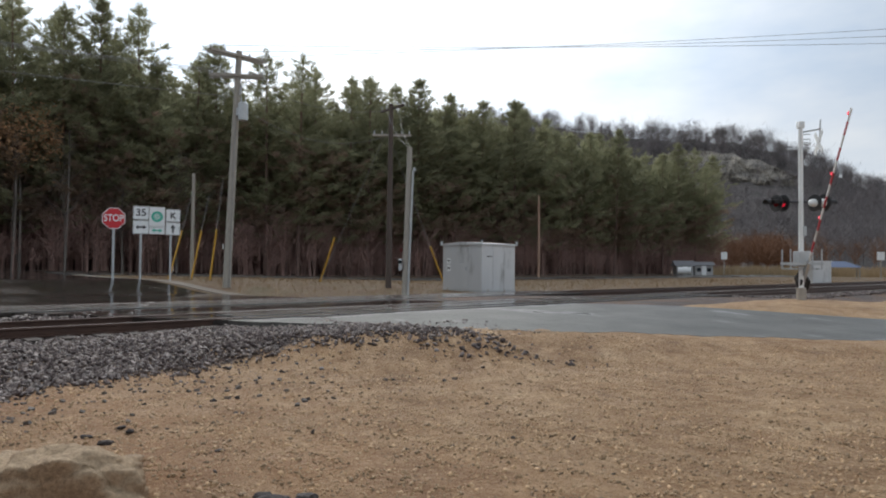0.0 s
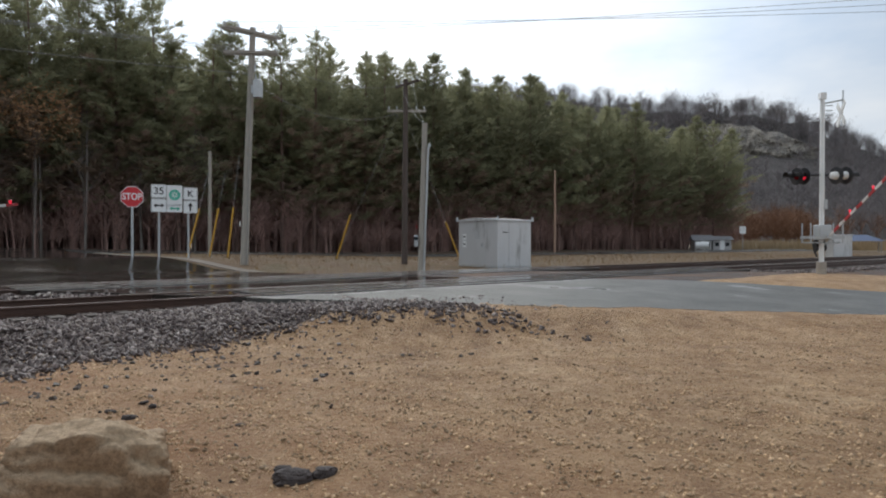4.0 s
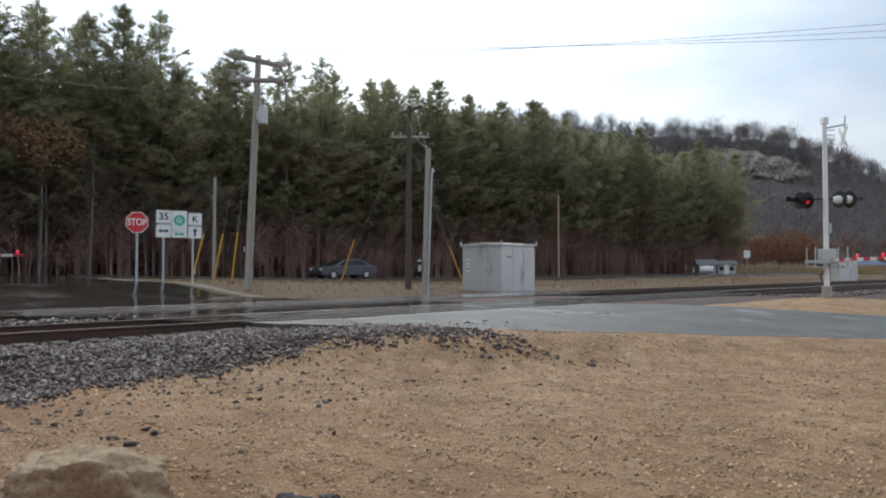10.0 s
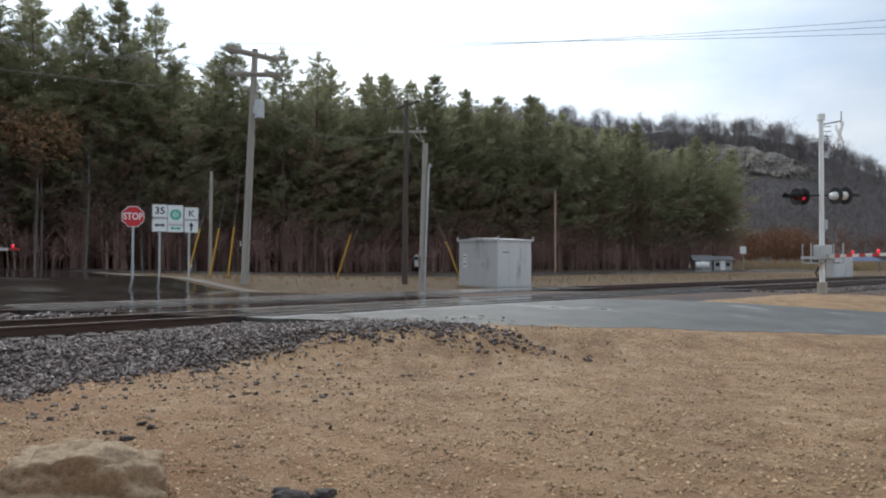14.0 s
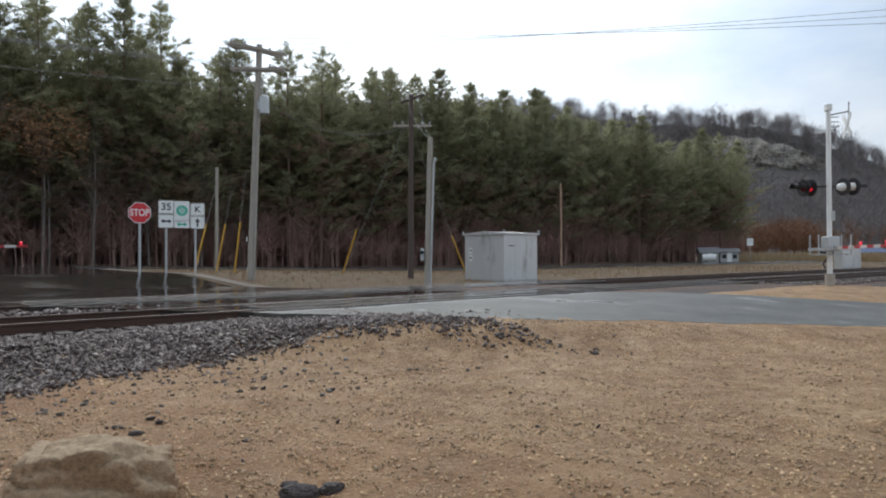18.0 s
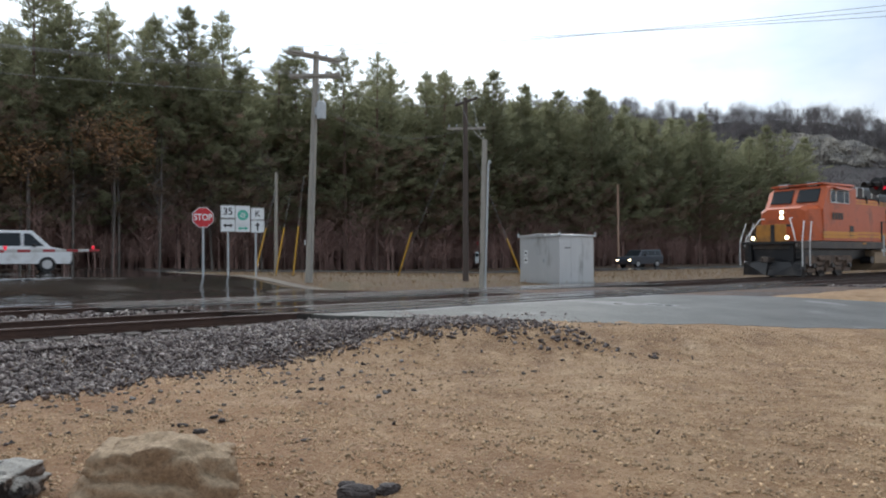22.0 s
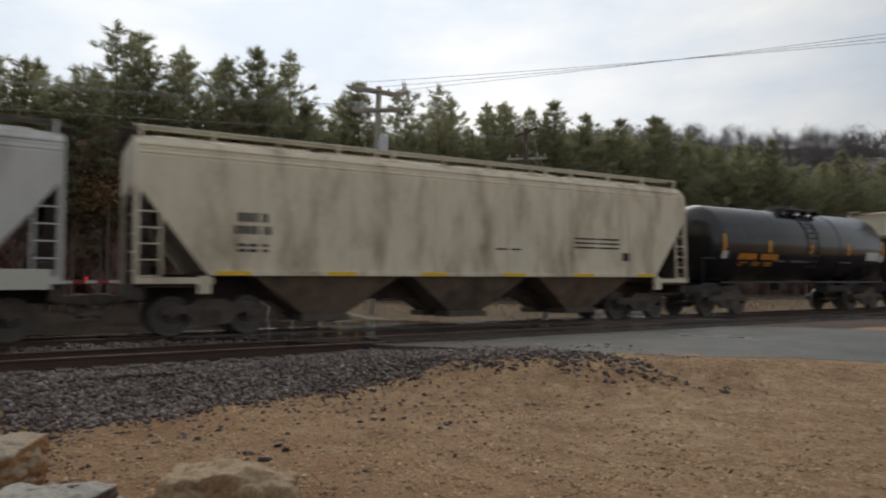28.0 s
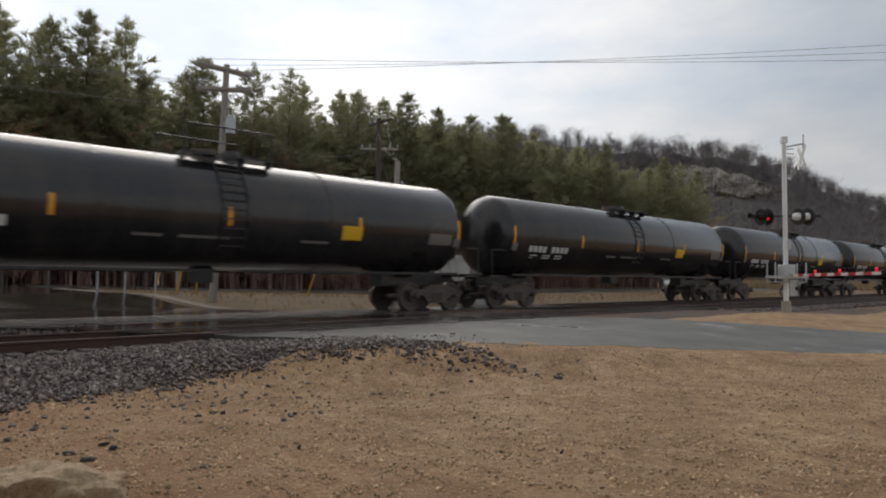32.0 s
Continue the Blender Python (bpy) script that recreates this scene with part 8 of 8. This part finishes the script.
def build_vehicle(name, label, paint, lower, upper, w, wheels, r, lamps_lit, glass):
    """A car from a lower body profile and a greenhouse profile, both of (x, z); x forward."""
    v = empty(name, pose(0, 0, 0), label, "van" if name == "van" else "car", "cars on the highway" if name == "car" else "")
    bm = bmesh.new()
    inset = [(1.0, 1.0), (0.93, 0.985)]
    loft(bm, [[(x, -w, z) for x, z in lower], [(x, w, z) for x, z in lower]])
    es = [e for e in bm.edges]
    bmesh.ops.bevel(bm, geom=es, offset=0.045, segments=2, affect="EDGES", profile=0.6)
    part("body", bm, paint, v, smooth=False)
    bm = bmesh.new()
    cxm = sum(x for x, _ in upper) / len(upper)
    z0 = min(z for _, z in upper)
    z1 = max(z for _, z in upper)

    def side(s):
        return [(x, s * (w - 0.04 - 0.16 * (z - z0) / (z1 - z0)), z) for x, z in upper]
    loft(bm, [side(-1), side(1)])
    bmesh.ops.bevel(bm, geom=bm.edges[:], offset=0.03, segments=2, affect="EDGES", profile=0.6)
    part("cabin", bm, paint, v)
    for s in (-1, 1):
        for g in glass:
            bm = bmesh.new()
            pts = []
            for x, z in g:
                y = s * (w - 0.025 - 0.16 * (z - z0) / (z1 - z0))
                pts.append((x, y, z))
            loft(bm, [pts, [(x, y - s * 0.03, z) for x, y, z in pts]])
            part("side_window", bm, M_GLASS, v)
        bx("mirror", v, M_BLACK, max(x for x, _ in upper) - 0.75, s * (w + 0.1), z0 + 0.12, 0.12, 0.2, 0.16, 0.03)
    xs = sorted(upper)
    fr = [p for p in upper if p[0] > cxm]
    low_f = min(fr, key=lambda p: p[1])
    top_f = max(fr, key=lambda p: (p[1], p[0]))
    bk = [p for p in upper if p[0] < cxm]
    low_b = min(bk, key=lambda p: p[1])
    top_b = max(bk, key=lambda p: (p[1], -p[0]))
    for lo, hi, nm in ((low_f, top_f, "windscreen"), (low_b, top_b, "rear_window")):
        bm = bmesh.new()
        sgn = 1 if nm == "windscreen" else -1
        a = Vector((lo[0], 0, lo[1])).lerp(Vector((hi[0], 0, hi[1])), 0.12)
        b = Vector((lo[0], 0, lo[1])).lerp(Vector((hi[0], 0, hi[1])), 0.9)
        loft(bm, [[(a.x, -w + 0.14, a.z), (a.x, w - 0.14, a.z), (b.x, w - 0.26, b.z), (b.x, -w + 0.26, b.z)],
                  [(a.x + 0.02 * sgn, -w + 0.14, a.z + 0.012), (a.x + 0.02 * sgn, w - 0.14, a.z + 0.012), (b.x + 0.02 * sgn, w - 0.26, b.z + 0.012), (b.x + 0.02 * sgn, -w + 0.26, b.z + 0.012)]])
        part(nm, bm, M_GLASS, v)
    x_front, x_back = max(x for x, _ in lower), min(x for x, _ in lower)
    zl = 0.72 if name == "car" else 0.95
    for s in (-1, 1):
        bx("headlamp", v, M_HEADLAMP if lamps_lit else M_PALEMARK, x_front - 0.06, s * (w - 0.22), zl, 0.12, 0.3, 0.14, 0.02)
        bx("tail_lamp", v, M_TAIL, x_back + 0.05, s * (w - 0.12), zl + 0.15, 0.12, 0.2, 0.3, 0.02)
        for wx in wheels:
            bm = bmesh.new()
            cyl(bm, (0, -0.11, 0), (0, 0.11, 0), r, r, 24)
            t = part("wheel", bm, M_TYRE, v)
            t.matrix_local = pose(wx, s * (w - 0.1), r, 0, 0, 0 if s > 0 else 180)
            bm = bmesh.new()
            cyl(bm, (0, 0.10, 0), (0, 0.125, 0), r * 0.64, r * 0.58, 18)
            part("rim", bm, M_RIM, t)
    bx("front_bumper", v, M_BLACK, x_front - 0.02, 0, 0.42, 0.14, 2 * w - 0.16, 0.2, 0.04)
    bx("rear_bumper", v, M_BLACK, x_back + 0.02, 0, 0.45, 0.14, 2 * w - 0.16, 0.2, 0.04)
    return v


VAN = build_vehicle("van", "white passenger van with dark windows", M_VANWHITE,
                    [(-2.85, 0.42), (2.75, 0.38), (2.85, 0.75), (2.70, 1.08), (1.95, 1.22), (-2.85, 1.22)],
                    [(-2.82, 1.18), (1.95, 1.20), (1.15, 2.02), (-2.70, 2.06)], 0.99, (-1.72, 1.76), 0.37, False,
                    [[(1.62, 1.27), (0.78, 1.27), (0.78, 1.88), (1.06, 1.88)], [(0.66, 1.27), (-0.42, 1.27), (-0.42, 1.90), (0.66, 1.90)], [(-0.54, 1.27), (-1.45, 1.27), (-1.45, 1.90), (-0.54, 1.90)], [(-1.57, 1.27), (-2.62, 1.27), (-2.58, 1.90), (-1.57, 1.90)]])
SEDAN_LOW = [(-2.35, 0.30), (2.35, 0.28), (2.40, 0.62), (2.25, 0.82), (1.20, 0.98), (-1.75, 1.00), (-2.38, 0.92)]
SEDAN_TOP = [(-1.95, 0.98), (1.25, 0.96), (0.40, 1.44), (-0.95, 1.46)]
SEDAN_GLASS = [[(0.95, 1.02), (-0.18, 1.02), (-0.18, 1.38), (0.36, 1.38)], [(-0.28, 1.02), (-1.55, 1.02), (-0.98, 1.38), (-0.28, 1.38)]]
CAR_A = build_vehicle("car", "dark blue-grey sedan throwing spray on the wet highway", M_CARDARK, SEDAN_LOW, SEDAN_TOP, 0.90, (-1.40, 1.42), 0.32, False, SEDAN_GLASS)
SUV_LOW = [(-2.40, 0.36), (2.40, 0.34), (2.45, 0.75), (2.30, 1.02), (1.25, 1.12), (-2.42, 1.14)]
SUV_TOP = [(-2.36, 1.10), (1.25, 1.10), (0.55, 1.74), (-2.15, 1.76)]
SUV_GLASS = [[(1.0, 1.17), (-0.15, 1.17), (-0.15, 1.66), (0.52, 1.66)], [(-0.26, 1.17), (-1.25, 1.17), (-1.25, 1.66), (-0.26, 1.66)], [(-1.36, 1.17), (-2.2, 1.17), (-2.08, 1.66), (-1.36, 1.66)]]
CAR_B = build_vehicle("car", "dark sport utility car with lit headlamps", M_CARDARK, SUV_LOW, SUV_TOP, 0.95, (-1.45, 1.45), 0.37, True, SUV_GLASS)
CAR_C = build_vehicle("car", "silver sedan following on the highway", M_CARSILVER, SEDAN_LOW, SEDAN_TOP, 0.90, (-1.40, 1.42), 0.32, True, SEDAN_GLASS)


# ---- loose stone, pebbles and litter ----
CUBE = np.array([(-1, -1, -1), (1, -1, -1), (1, 1, -1), (-1, 1, -1), (-1, -1, 1), (1, -1, 1), (1, 1, 1), (-1, 1, 1)], float)
CUBE_F = np.array([(0, 3, 2, 1), (4, 5, 6, 7), (0, 1, 5, 4), (1, 2, 6, 5), (2, 3, 7, 6), (3, 0, 4, 7)])


def scatter(name, places, sizes, material, label, category, seed, flat=0.6):
    rng = np.random.default_rng(seed)
    n = len(places)
    P = CUBE[None] * (1 + rng.uniform(-0.45, 0.25, (n, 8, 3)))
    P *= (sizes[:, None] * rng.uniform(0.6, 1.2, (n, 3)) * np.array([1, 1, flat]))[:, None, :]
    q = rng.normal(size=(n, 4))
    q[:, 1:3] *= 0.6
    q /= np.linalg.norm(q, axis=1)[:, None]
    w, x, y, z = q.T
    Rm = np.stack([1 - 2 * (y * y + z * z), 2 * (x * y - z * w), 2 * (x * z + y * w), 2 * (x * y + z * w), 1 - 2 * (x * x + z * z), 2 * (y * z - x * w), 2 * (x * z - y * w), 2 * (y * z + x * w), 1 - 2 * (x * x + y * y)], 1).reshape(n, 3, 3)
    P = np.einsum("nij,nkj->nki", Rm, P) + places[:, None, :]
    F = (CUBE_F[None] + (np.arange(n) * 8)[:, None, None]).reshape(-1, 4)
    me = bpy.data.meshes.new(name)
    me.vertices.add(n * 8)
    me.vertices.foreach_set("co", P.ravel())
    me.loops.add(len(F) * 4)
    me.loops.foreach_set("vertex_index", F.ravel())
    me.polygons.add(len(F))
    me.polygons.foreach_set("loop_start", np.arange(0, len(F) * 4, 4))
    me.update(calc_edges=True)
    ob = link(name, me, material)
    return tagged(ob, label, category, kind="stuff")


def scatter_uv(n, u0, u1, v0, v1, keep, seed, lift):
    rng = np.random.default_rng(seed)
    u, v = rng.uniform(u0, u1, n), rng.uniform(v0, v1, n)
    k = keep(u, v, rng.random(n))
    u, v = u[k], v[k] - bend(u[k])
    x, y = u * U.x + v * V.x, u * U.y + v * V.y
    z = np.where(v + bend(u) > 11.2, np.maximum(rough_ground(x, y), -0.26 + 0.03 * np.sin(u * 1.3)), rough_ground(x, y))
    return np.stack([x, y, z + lift * rng.uniform(-0.3, 1.0, len(x))], 1), rng


def ballast_keep(u, v, r):
    x, y = u * U.x + v * V.x, u * U.y + v * V.y
    low = np.interp(x, [-5.6, -5.06, -4.6, -4.0, -3.5, -2.5, -1.6, -0.7, 0.2, 1.05, 1.6], [7.3, 7.75, 8.6, 9.7, 10.3, 10.9, 11.15, 11.4, 11.4, 11.0, 10.9])
    high = np.interp(x, [-3.0, -2.2, -1.25, -0.25, 0.25, 1.1, 1.7], [15.0, 12.9, 12.3, 12.3, 12.1, 11.2, 10.6])
    wave = 0.18 * np.sin(u * 2.1) + 0.12 * np.sin(u * 5.3)
    inside = np.where(x > -5.6, y - low, v - 9.15) + wave
    return (inside > -0.75 + 1.5 * r ** 0.6) & (y < high) & (v < 12.45) & (np.mod(r * 7.3, 1) < np.interp(x, [-2.5, -1, 1.7], [1.0, 0.9, 0.5]))


P_, rng_ = scatter_uv(80000, -4, 10.0, 6.0, 12.5, ballast_keep, 1, 0.03)
scatter("ballast_stones", P_, 0.012 + 0.033 * rng_.random(len(P_)) ** 1.6, M_STONE, "grey crushed ballast stones spilling from the track bed", "ballast", 21, 0.42)
P_, rng_ = scatter_uv(26000, -34, -3.5, 8.6, 12.5, lambda u, v, r: (v > 9 + 0.6 * r) & (r < 1.05 + u / 60), 2, 0.03)
scatter("ballast_stones", P_, rng_.uniform(0.026, 0.055, len(P_)), M_STONE, "grey crushed ballast stones beside the near track", "ballast", 22)
# between and beyond the rails
def between(u, v, r):
    a = np.abs(v - NEAR_TRACK)
    b = np.abs(v - FAR_TRACK)
    return (np.abs(a - 0.753) > 0.11) & (np.abs(b - 0.753) > 0.11) & (u < np.interp(v, [12.5, 14, 17, 20.5], [5.6, 5.6, 2.6, 0.0]))


P_, rng_ = scatter_uv(26000, -32, 5.6, 12.5, 20.4, between, 3, 0.05)
scatter("ballast_stones", P_, rng_.uniform(0.03, 0.06, len(P_)), M_STONE, "grey crushed ballast stones between the rails", "ballast", 23)
P_, rng_ = scatter_uv(1500, -0.5, 5.0, 15.0, 16.2, lambda u, v, r: r < 2, 4, 0.16)
scatter("ballast_heap", P_, rng_.uniform(0.03, 0.06, len(P_)), M_STONE, "low heap of grey ballast between the two tracks", "ballast", 24)
P_, rng_ = scatter_uv(24000, 26.5, 80, 11.2, 20.4, lambda u, v, r: (np.abs(np.abs(v - NEAR_TRACK) - 0.753) > 0.1) & (np.abs(np.abs(v - FAR_TRACK) - 0.753) > 0.1), 5, 0.04)
scatter("ballast_stones", P_, rng_.uniform(0.03, 0.06, len(P_)), M_STONE, "grey crushed ballast stones east of the crossing", "ballast", 25)
# loose gravel on the ground west of the boulders
P_, rng_ = scatter_uv(46000, -30, 0.4, 1.2, 9.6, lambda u, v, r: (r < 0.35 + 0.65 * smooth((v - 2) / 6)) & (u < 0.4 - 1.2 * r) & (np.hypot(u, v) > 1.5), 6, 0.008)
scatter("loose_gravel", P_, rng_.uniform(0.010, 0.026, len(P_)), M_STONE, "loose grey gravel trodden into brown earth", "gravel", 26)
P_, rng_ = scatter_uv(3400, -1.5, 9.5, 6.0, 10.0, lambda u, v, r: r < 0.9 * np.clip((v - 6.0) / 4.2, 0, 1) ** 2.2, 16, 0.006)
near_first = np.argsort(np.hypot(P_[:, 0], P_[:, 1]))
LOOSE, P_ = P_[near_first[:280]], P_[near_first[280:]]
scatter("stray_stones", P_, 0.008 + 0.030 * rng_.random(len(P_)) ** 2, M_STONE, "stray ballast stones strewn over the sand", "stones", 36, 0.4)
# grit and pebbles on the sand
M_PEBBLE = mat("tan_pebbles", (0.40, 0.27, 0.155), 0.8, vary=0.8, scale=3, fine=30, island=1.5)
M_DARKBIT = mat("dark_clods", (0.035, 0.026, 0.022), 0.9, vary=0.4, island=0.6)
P_, rng_ = scatter_uv(46000, 0.2, 15, -6, 11, lambda u, v, r: (u * U.y + v * V.y > 2.2) & (u * U.y + v * V.y < 12.5) & (r < 0.9), 7, 0.002)
scatter("sand_grit", P_, 0.004 + 0.017 * rng_.random(len(P_)) ** 2.2, M_PEBBLE, "coarse tan grit and pebbles on the damp sand", "grit", 27)
P_, rng_ = scatter_uv(52000, -2.5, 8, -4, 8, lambda u, v, r: (u * U.y + v * V.y > 2.2) & (u * U.y + v * V.y < 6.8) & (u > -0.3 - r), 17, 0.002)
scatter("sand_grit", P_, 0.003 + 0.011 * rng_.random(len(P_)) ** 2.0, M_PEBBLE, "fine crumbled tan grit in the foreground sand", "grit", 37)
P_, rng_ = scatter_uv(520, 0.2, 11, -2, 10.2, lambda u, v, r: (u * U.y + v * V.y > 2.6) & (r < 0.15 + v / 14 - u / 16), 8, 0.004)
scatter("dark_clods", P_, 0.008 + 0.034 * rng_.random(len(P_)) ** 3, M_DARKBIT, "dark bits of bark and coal scattered on the sand", "debris", 28, 0.45)


# ---- crossing surface: planks between and beside the rails ----
def build_crossing_panels():
    me = None
    for v0, ua, ub in ((NEAR_TRACK, 6.0, 26.0), (FAR_TRACK, 2.6, 24.0)):
        thing = empty("crossing_panels", along(0, v0, 0), "worn rubber and timber crossing panels between the rails", "crossing panel", "crossing panels", "structure")
        n = int((ub - ua) / 2.0)
        for i in range(n):
            for y, w in ((-0.98, 0.34), (-0.24, 0.44), (0.24, 0.44), (0.98, 0.34), (0.0, 0.02)):
                if w < 0.1:
                    continue
                bm = bmesh.new()
                box(bm, ua + 2.0 * i + 1.0, y, -0.045, 1.97, w, 0.1, 0.012)
                part("panel", bm, M_PANEL, thing)


M_PANEL = mat("wet_rubber_panel", (0.045, 0.038, 0.034), 0.14, vary=0.3, scale=1.5, fine=20)
build_crossing_panels()


# ---- far buildings and parked things at the foot of the bluff ----
def build_far_things():
    def at(az, D):
        a = radians(az)
        return -D * math.sin(a), D * math.cos(a)
    M_SIDING = mat("grey_house_siding", (0.40, 0.40, 0.40), 0.7, vary=0.1)
    M_SHINGLE = mat("grey_roof_shingle", (0.17, 0.17, 0.18), 0.85, vary=0.3)
    M_BLUE = mat("blue_shelter_roof", (0.06, 0.09, 0.17), 0.5, vary=0.15)
    for az, D, w, d, h, roof_h in ((-18.9, 101, 2.2, 2.4, 1.3, 0.75), (-20.3, 103, 2.4, 2.4, 1.4, 0.5)):
        x, y = at(az, D)
        h0 = empty("shed", pose(x, y, gz(x, y), 0, 0, az + 12), "small pale shed with a dark roof behind the highway", "shed", "far sheds")
        bx("wall", h0, M_SIDING, 0, 0, h / 2, w, d, h)
        bm = bmesh.new()
        prism(bm, [(-d / 2 - 0.3, h), (d / 2 + 0.3, h), (0, h + roof_h)], -w / 2 - 0.3, w / 2 + 0.3)
        part("roof", bm, M_SHINGLE, h0)
        for k in (-0.28, 0.28):
            bx("window", h0, M_GLASS, k * w, -d / 2 - 0.01, h * 0.55, 0.5, 0.04, 0.5)
        bx("door", h0, M_SIGNWHITE, 0, -d / 2 - 0.02, h / 2, 0.6, 0.05, h * 0.95)
    x, y = at(-29.4, 92)
    s = empty("picnic_shelter", pose(x, y, gz(x, y), 0, 0, -25), "open shelter with a blue hipped roof", "shelter")
    bm = bmesh.new()
    loft(bm, [[(-2.6, -1.8, 1.35), (2.6, -1.8, 1.35), (2.6, 1.8, 1.35), (-2.6, 1.8, 1.35)], [(-1.0, -0.1, 2.05), (1.0, -0.1, 2.05), (1.0, 0.1, 2.05), (-1.0, 0.1, 2.05)]])
    part("roof", bm, M_BLUE, s)
    for px in (-2.3, 2.3):
        for py in (-1.5, 1.5):
            bx("post", s, M_WOOD, px, py, 0.65, 0.14, 0.14, 1.45)
    # pale cylinders on legs stand in for a parked camper and cars by the houses
    for az, D, w, hh in ((-19.0, 99, 1.7, 1.1), (-22.9, 118, 1.2, 0.8)):
        x, y = at(az, D)
        q = empty("storage_tank", pose(x, y, gz(x, y), 0, 0, az), "pale cylinder on legs standing in for a parked vehicle", "tank", "pale tanks in the grass")
        bm = bmesh.new()
        cyl(bm, (-w / 2, 0, hh * 0.6), (w / 2, 0, hh * 0.6), hh * 0.42, hh * 0.42, 16)
        part("shell", bm, M_SIGNWHITE, q)
        for k in (-0.3, 0.3):
            bx("leg", q, M_GREYMETAL, k * w, 0, hh * 0.15, 0.12, 0.5, hh * 0.5)


build_far_things()


# ---- bright bits left beside the near track ----
def build_markers():
    x, y = -15.4, 2.0
    st = empty("survey_stake", pose(x, y, -0.27, 4, -6, 30), "short wooden stake with a fluorescent orange top", "stake")
    bx("stake", st, M_WOOD, 0, 0, 0.06, 0.045, 0.045, 0.22)
    bx("painted_top", st, mat("fluorescent_orange", (0.85, 0.13, 0.03), 0.6, vary=0.15), 0, 0, 0.19, 0.10, 0.07, 0.13, 0.015)
    for x, y, turn in ((-12.2, 0.2, 20), (-13.0, 0.95, 75)):
        bm = bmesh.new()
        bmesh.ops.create_icosphere(bm, subdivisions=2, radius=0.1)
        for q in bm.verts:
            k = 1 + 0.5 * noise.noise(q.co * 14 + Vector((x, y, 0)))
            q.co = Vector((q.co.x * 1.3 * k, q.co.y * 0.8 * k, q.co.z * 0.5 * k))
        ob = part("plastic_scrap", bm, mat("faded_red_plastic", (0.45, 0.05, 0.04), 0.6, vary=0.25))
        ob.matrix_world = pose(x, y, gz(x, y) + 0.03, 0, 0, turn)
        tagged(ob, "crumpled scrap of red plastic in the gravel", "litter", "plastic scraps")


build_markers()


# ---- the loose stones nearest the path, one by one ----
def build_loose_stones():
    rng = np.random.default_rng(77)
    shapes = []
    for _ in range(12):
        pts = CUBE * (1 + rng.uniform(-0.45, 0.25, (8, 3))) * np.array([1.0, 0.75, 0.5])
        me = bpy.data.meshes.new("stone")
        me.from_pydata(pts.tolist(), [], CUBE_F.tolist())
        me.materials.append(M_LOOSE)
        shapes.append(me)
    back = BED_WEST.matrix_world.inverted()
    for x, y, z in LOOSE:
        ob = link("stone", shapes[int(rng.integers(12))], None, BED_WEST)
        r = 0.010 + 0.028 * float(rng.random()) ** 1.5
        ob.matrix_local = back @ pose(float(x), float(y), float(z) + 0.3 * r, float(rng.uniform(-25, 25)), float(rng.uniform(-25, 25)), float(rng.uniform(0, 360))) @ Matrix.Diagonal((r, r, r, 1))


M_LOOSE = mat("loose_stone", (0.130, 0.104, 0.088), 0.7, vary=0.7, scale=3, fine=30, obj_random=1.4)
BED_WEST = bpy.data.objects["ballast_bed_west"]
build_loose_stones()


# ---- what moves ----
def motions():
    shifts = ((0, 640), (22, 136.4), (23, 113.3), (24, 91.3), (24.5, 80.0), (26.5, 34.41), (27.0, 22.94), (27.5, 11.47), (28, 0), (29, -22.9), (30, -45.68), (31, -68.74), (32, -92.03))
    times = [0, 11, 20, 21, 21.5] + [22 + 0.5 * i for i in range(21)]
    travel = np.interp(times, [t for t, _ in shifts], [d for _, d in shifts])
    for ob, mid in zip(TRAIN, MIDS):
        walk(ob, [(t, on_track(mid + float(d), FAR_TRACK)) for t, d in zip(times, travel)])

    def arm(ob, piv, yaw, rows):
        walk(ob, [(t, pose(*piv, 0, 0, yaw) @ pose(0, 0, 0, 0, -a, 0)) for t, a in rows])
    arm(ARM_R, PIV_R, DIR_R, ((0, 56), (1, 51), (2, 43), (3, 33), (3.5, 28), (4.5, 19), (5.5, 11.5), (6, 8.5), (6.5, 4.5), (7, 1.5), (7.5, 0.3), (32, 0.3)))
    arm(ARM_L, PIV_L, DIR_L, ((0, 34), (1, 26.5), (1.5, 22.5), (2, 19), (2.5, 15.5), (3, 12.5), (3.5, 9.5), (4.5, 4.5), (5.5, 1.8), (7, 1.0), (32, 1.0)))

    def drive(ob, v, u_of_t, times, heading):
        rows = []
        for t in times:
            u = u_of_t(t)
            p = uv(u, v)
            z = float(ground_z(p.x, p.y)) + 0.045
            rows.append((t, pose(p.x, p.y, z, 0, 0, 42.5 + (0 if heading > 0 else 180))))
        walk(ob, rows)
    ts = list(range(0, 33, 2))
    drive(VAN, 39.4, lambda t: 1.9 + 19.7 * (t - 22), ts, 1)
    drive(CAR_A, 43.2, lambda t: 98.3 - 22.25 * (t - 6.8), ts, -1)
    drive(CAR_B, 43.2, lambda t: 103.6 - 24.5 * (t - 20), ts, -1)
    drive(CAR_C, 43.2, lambda t: 109.5 - 24.5 * (t - 21.2), ts, -1)


motions()
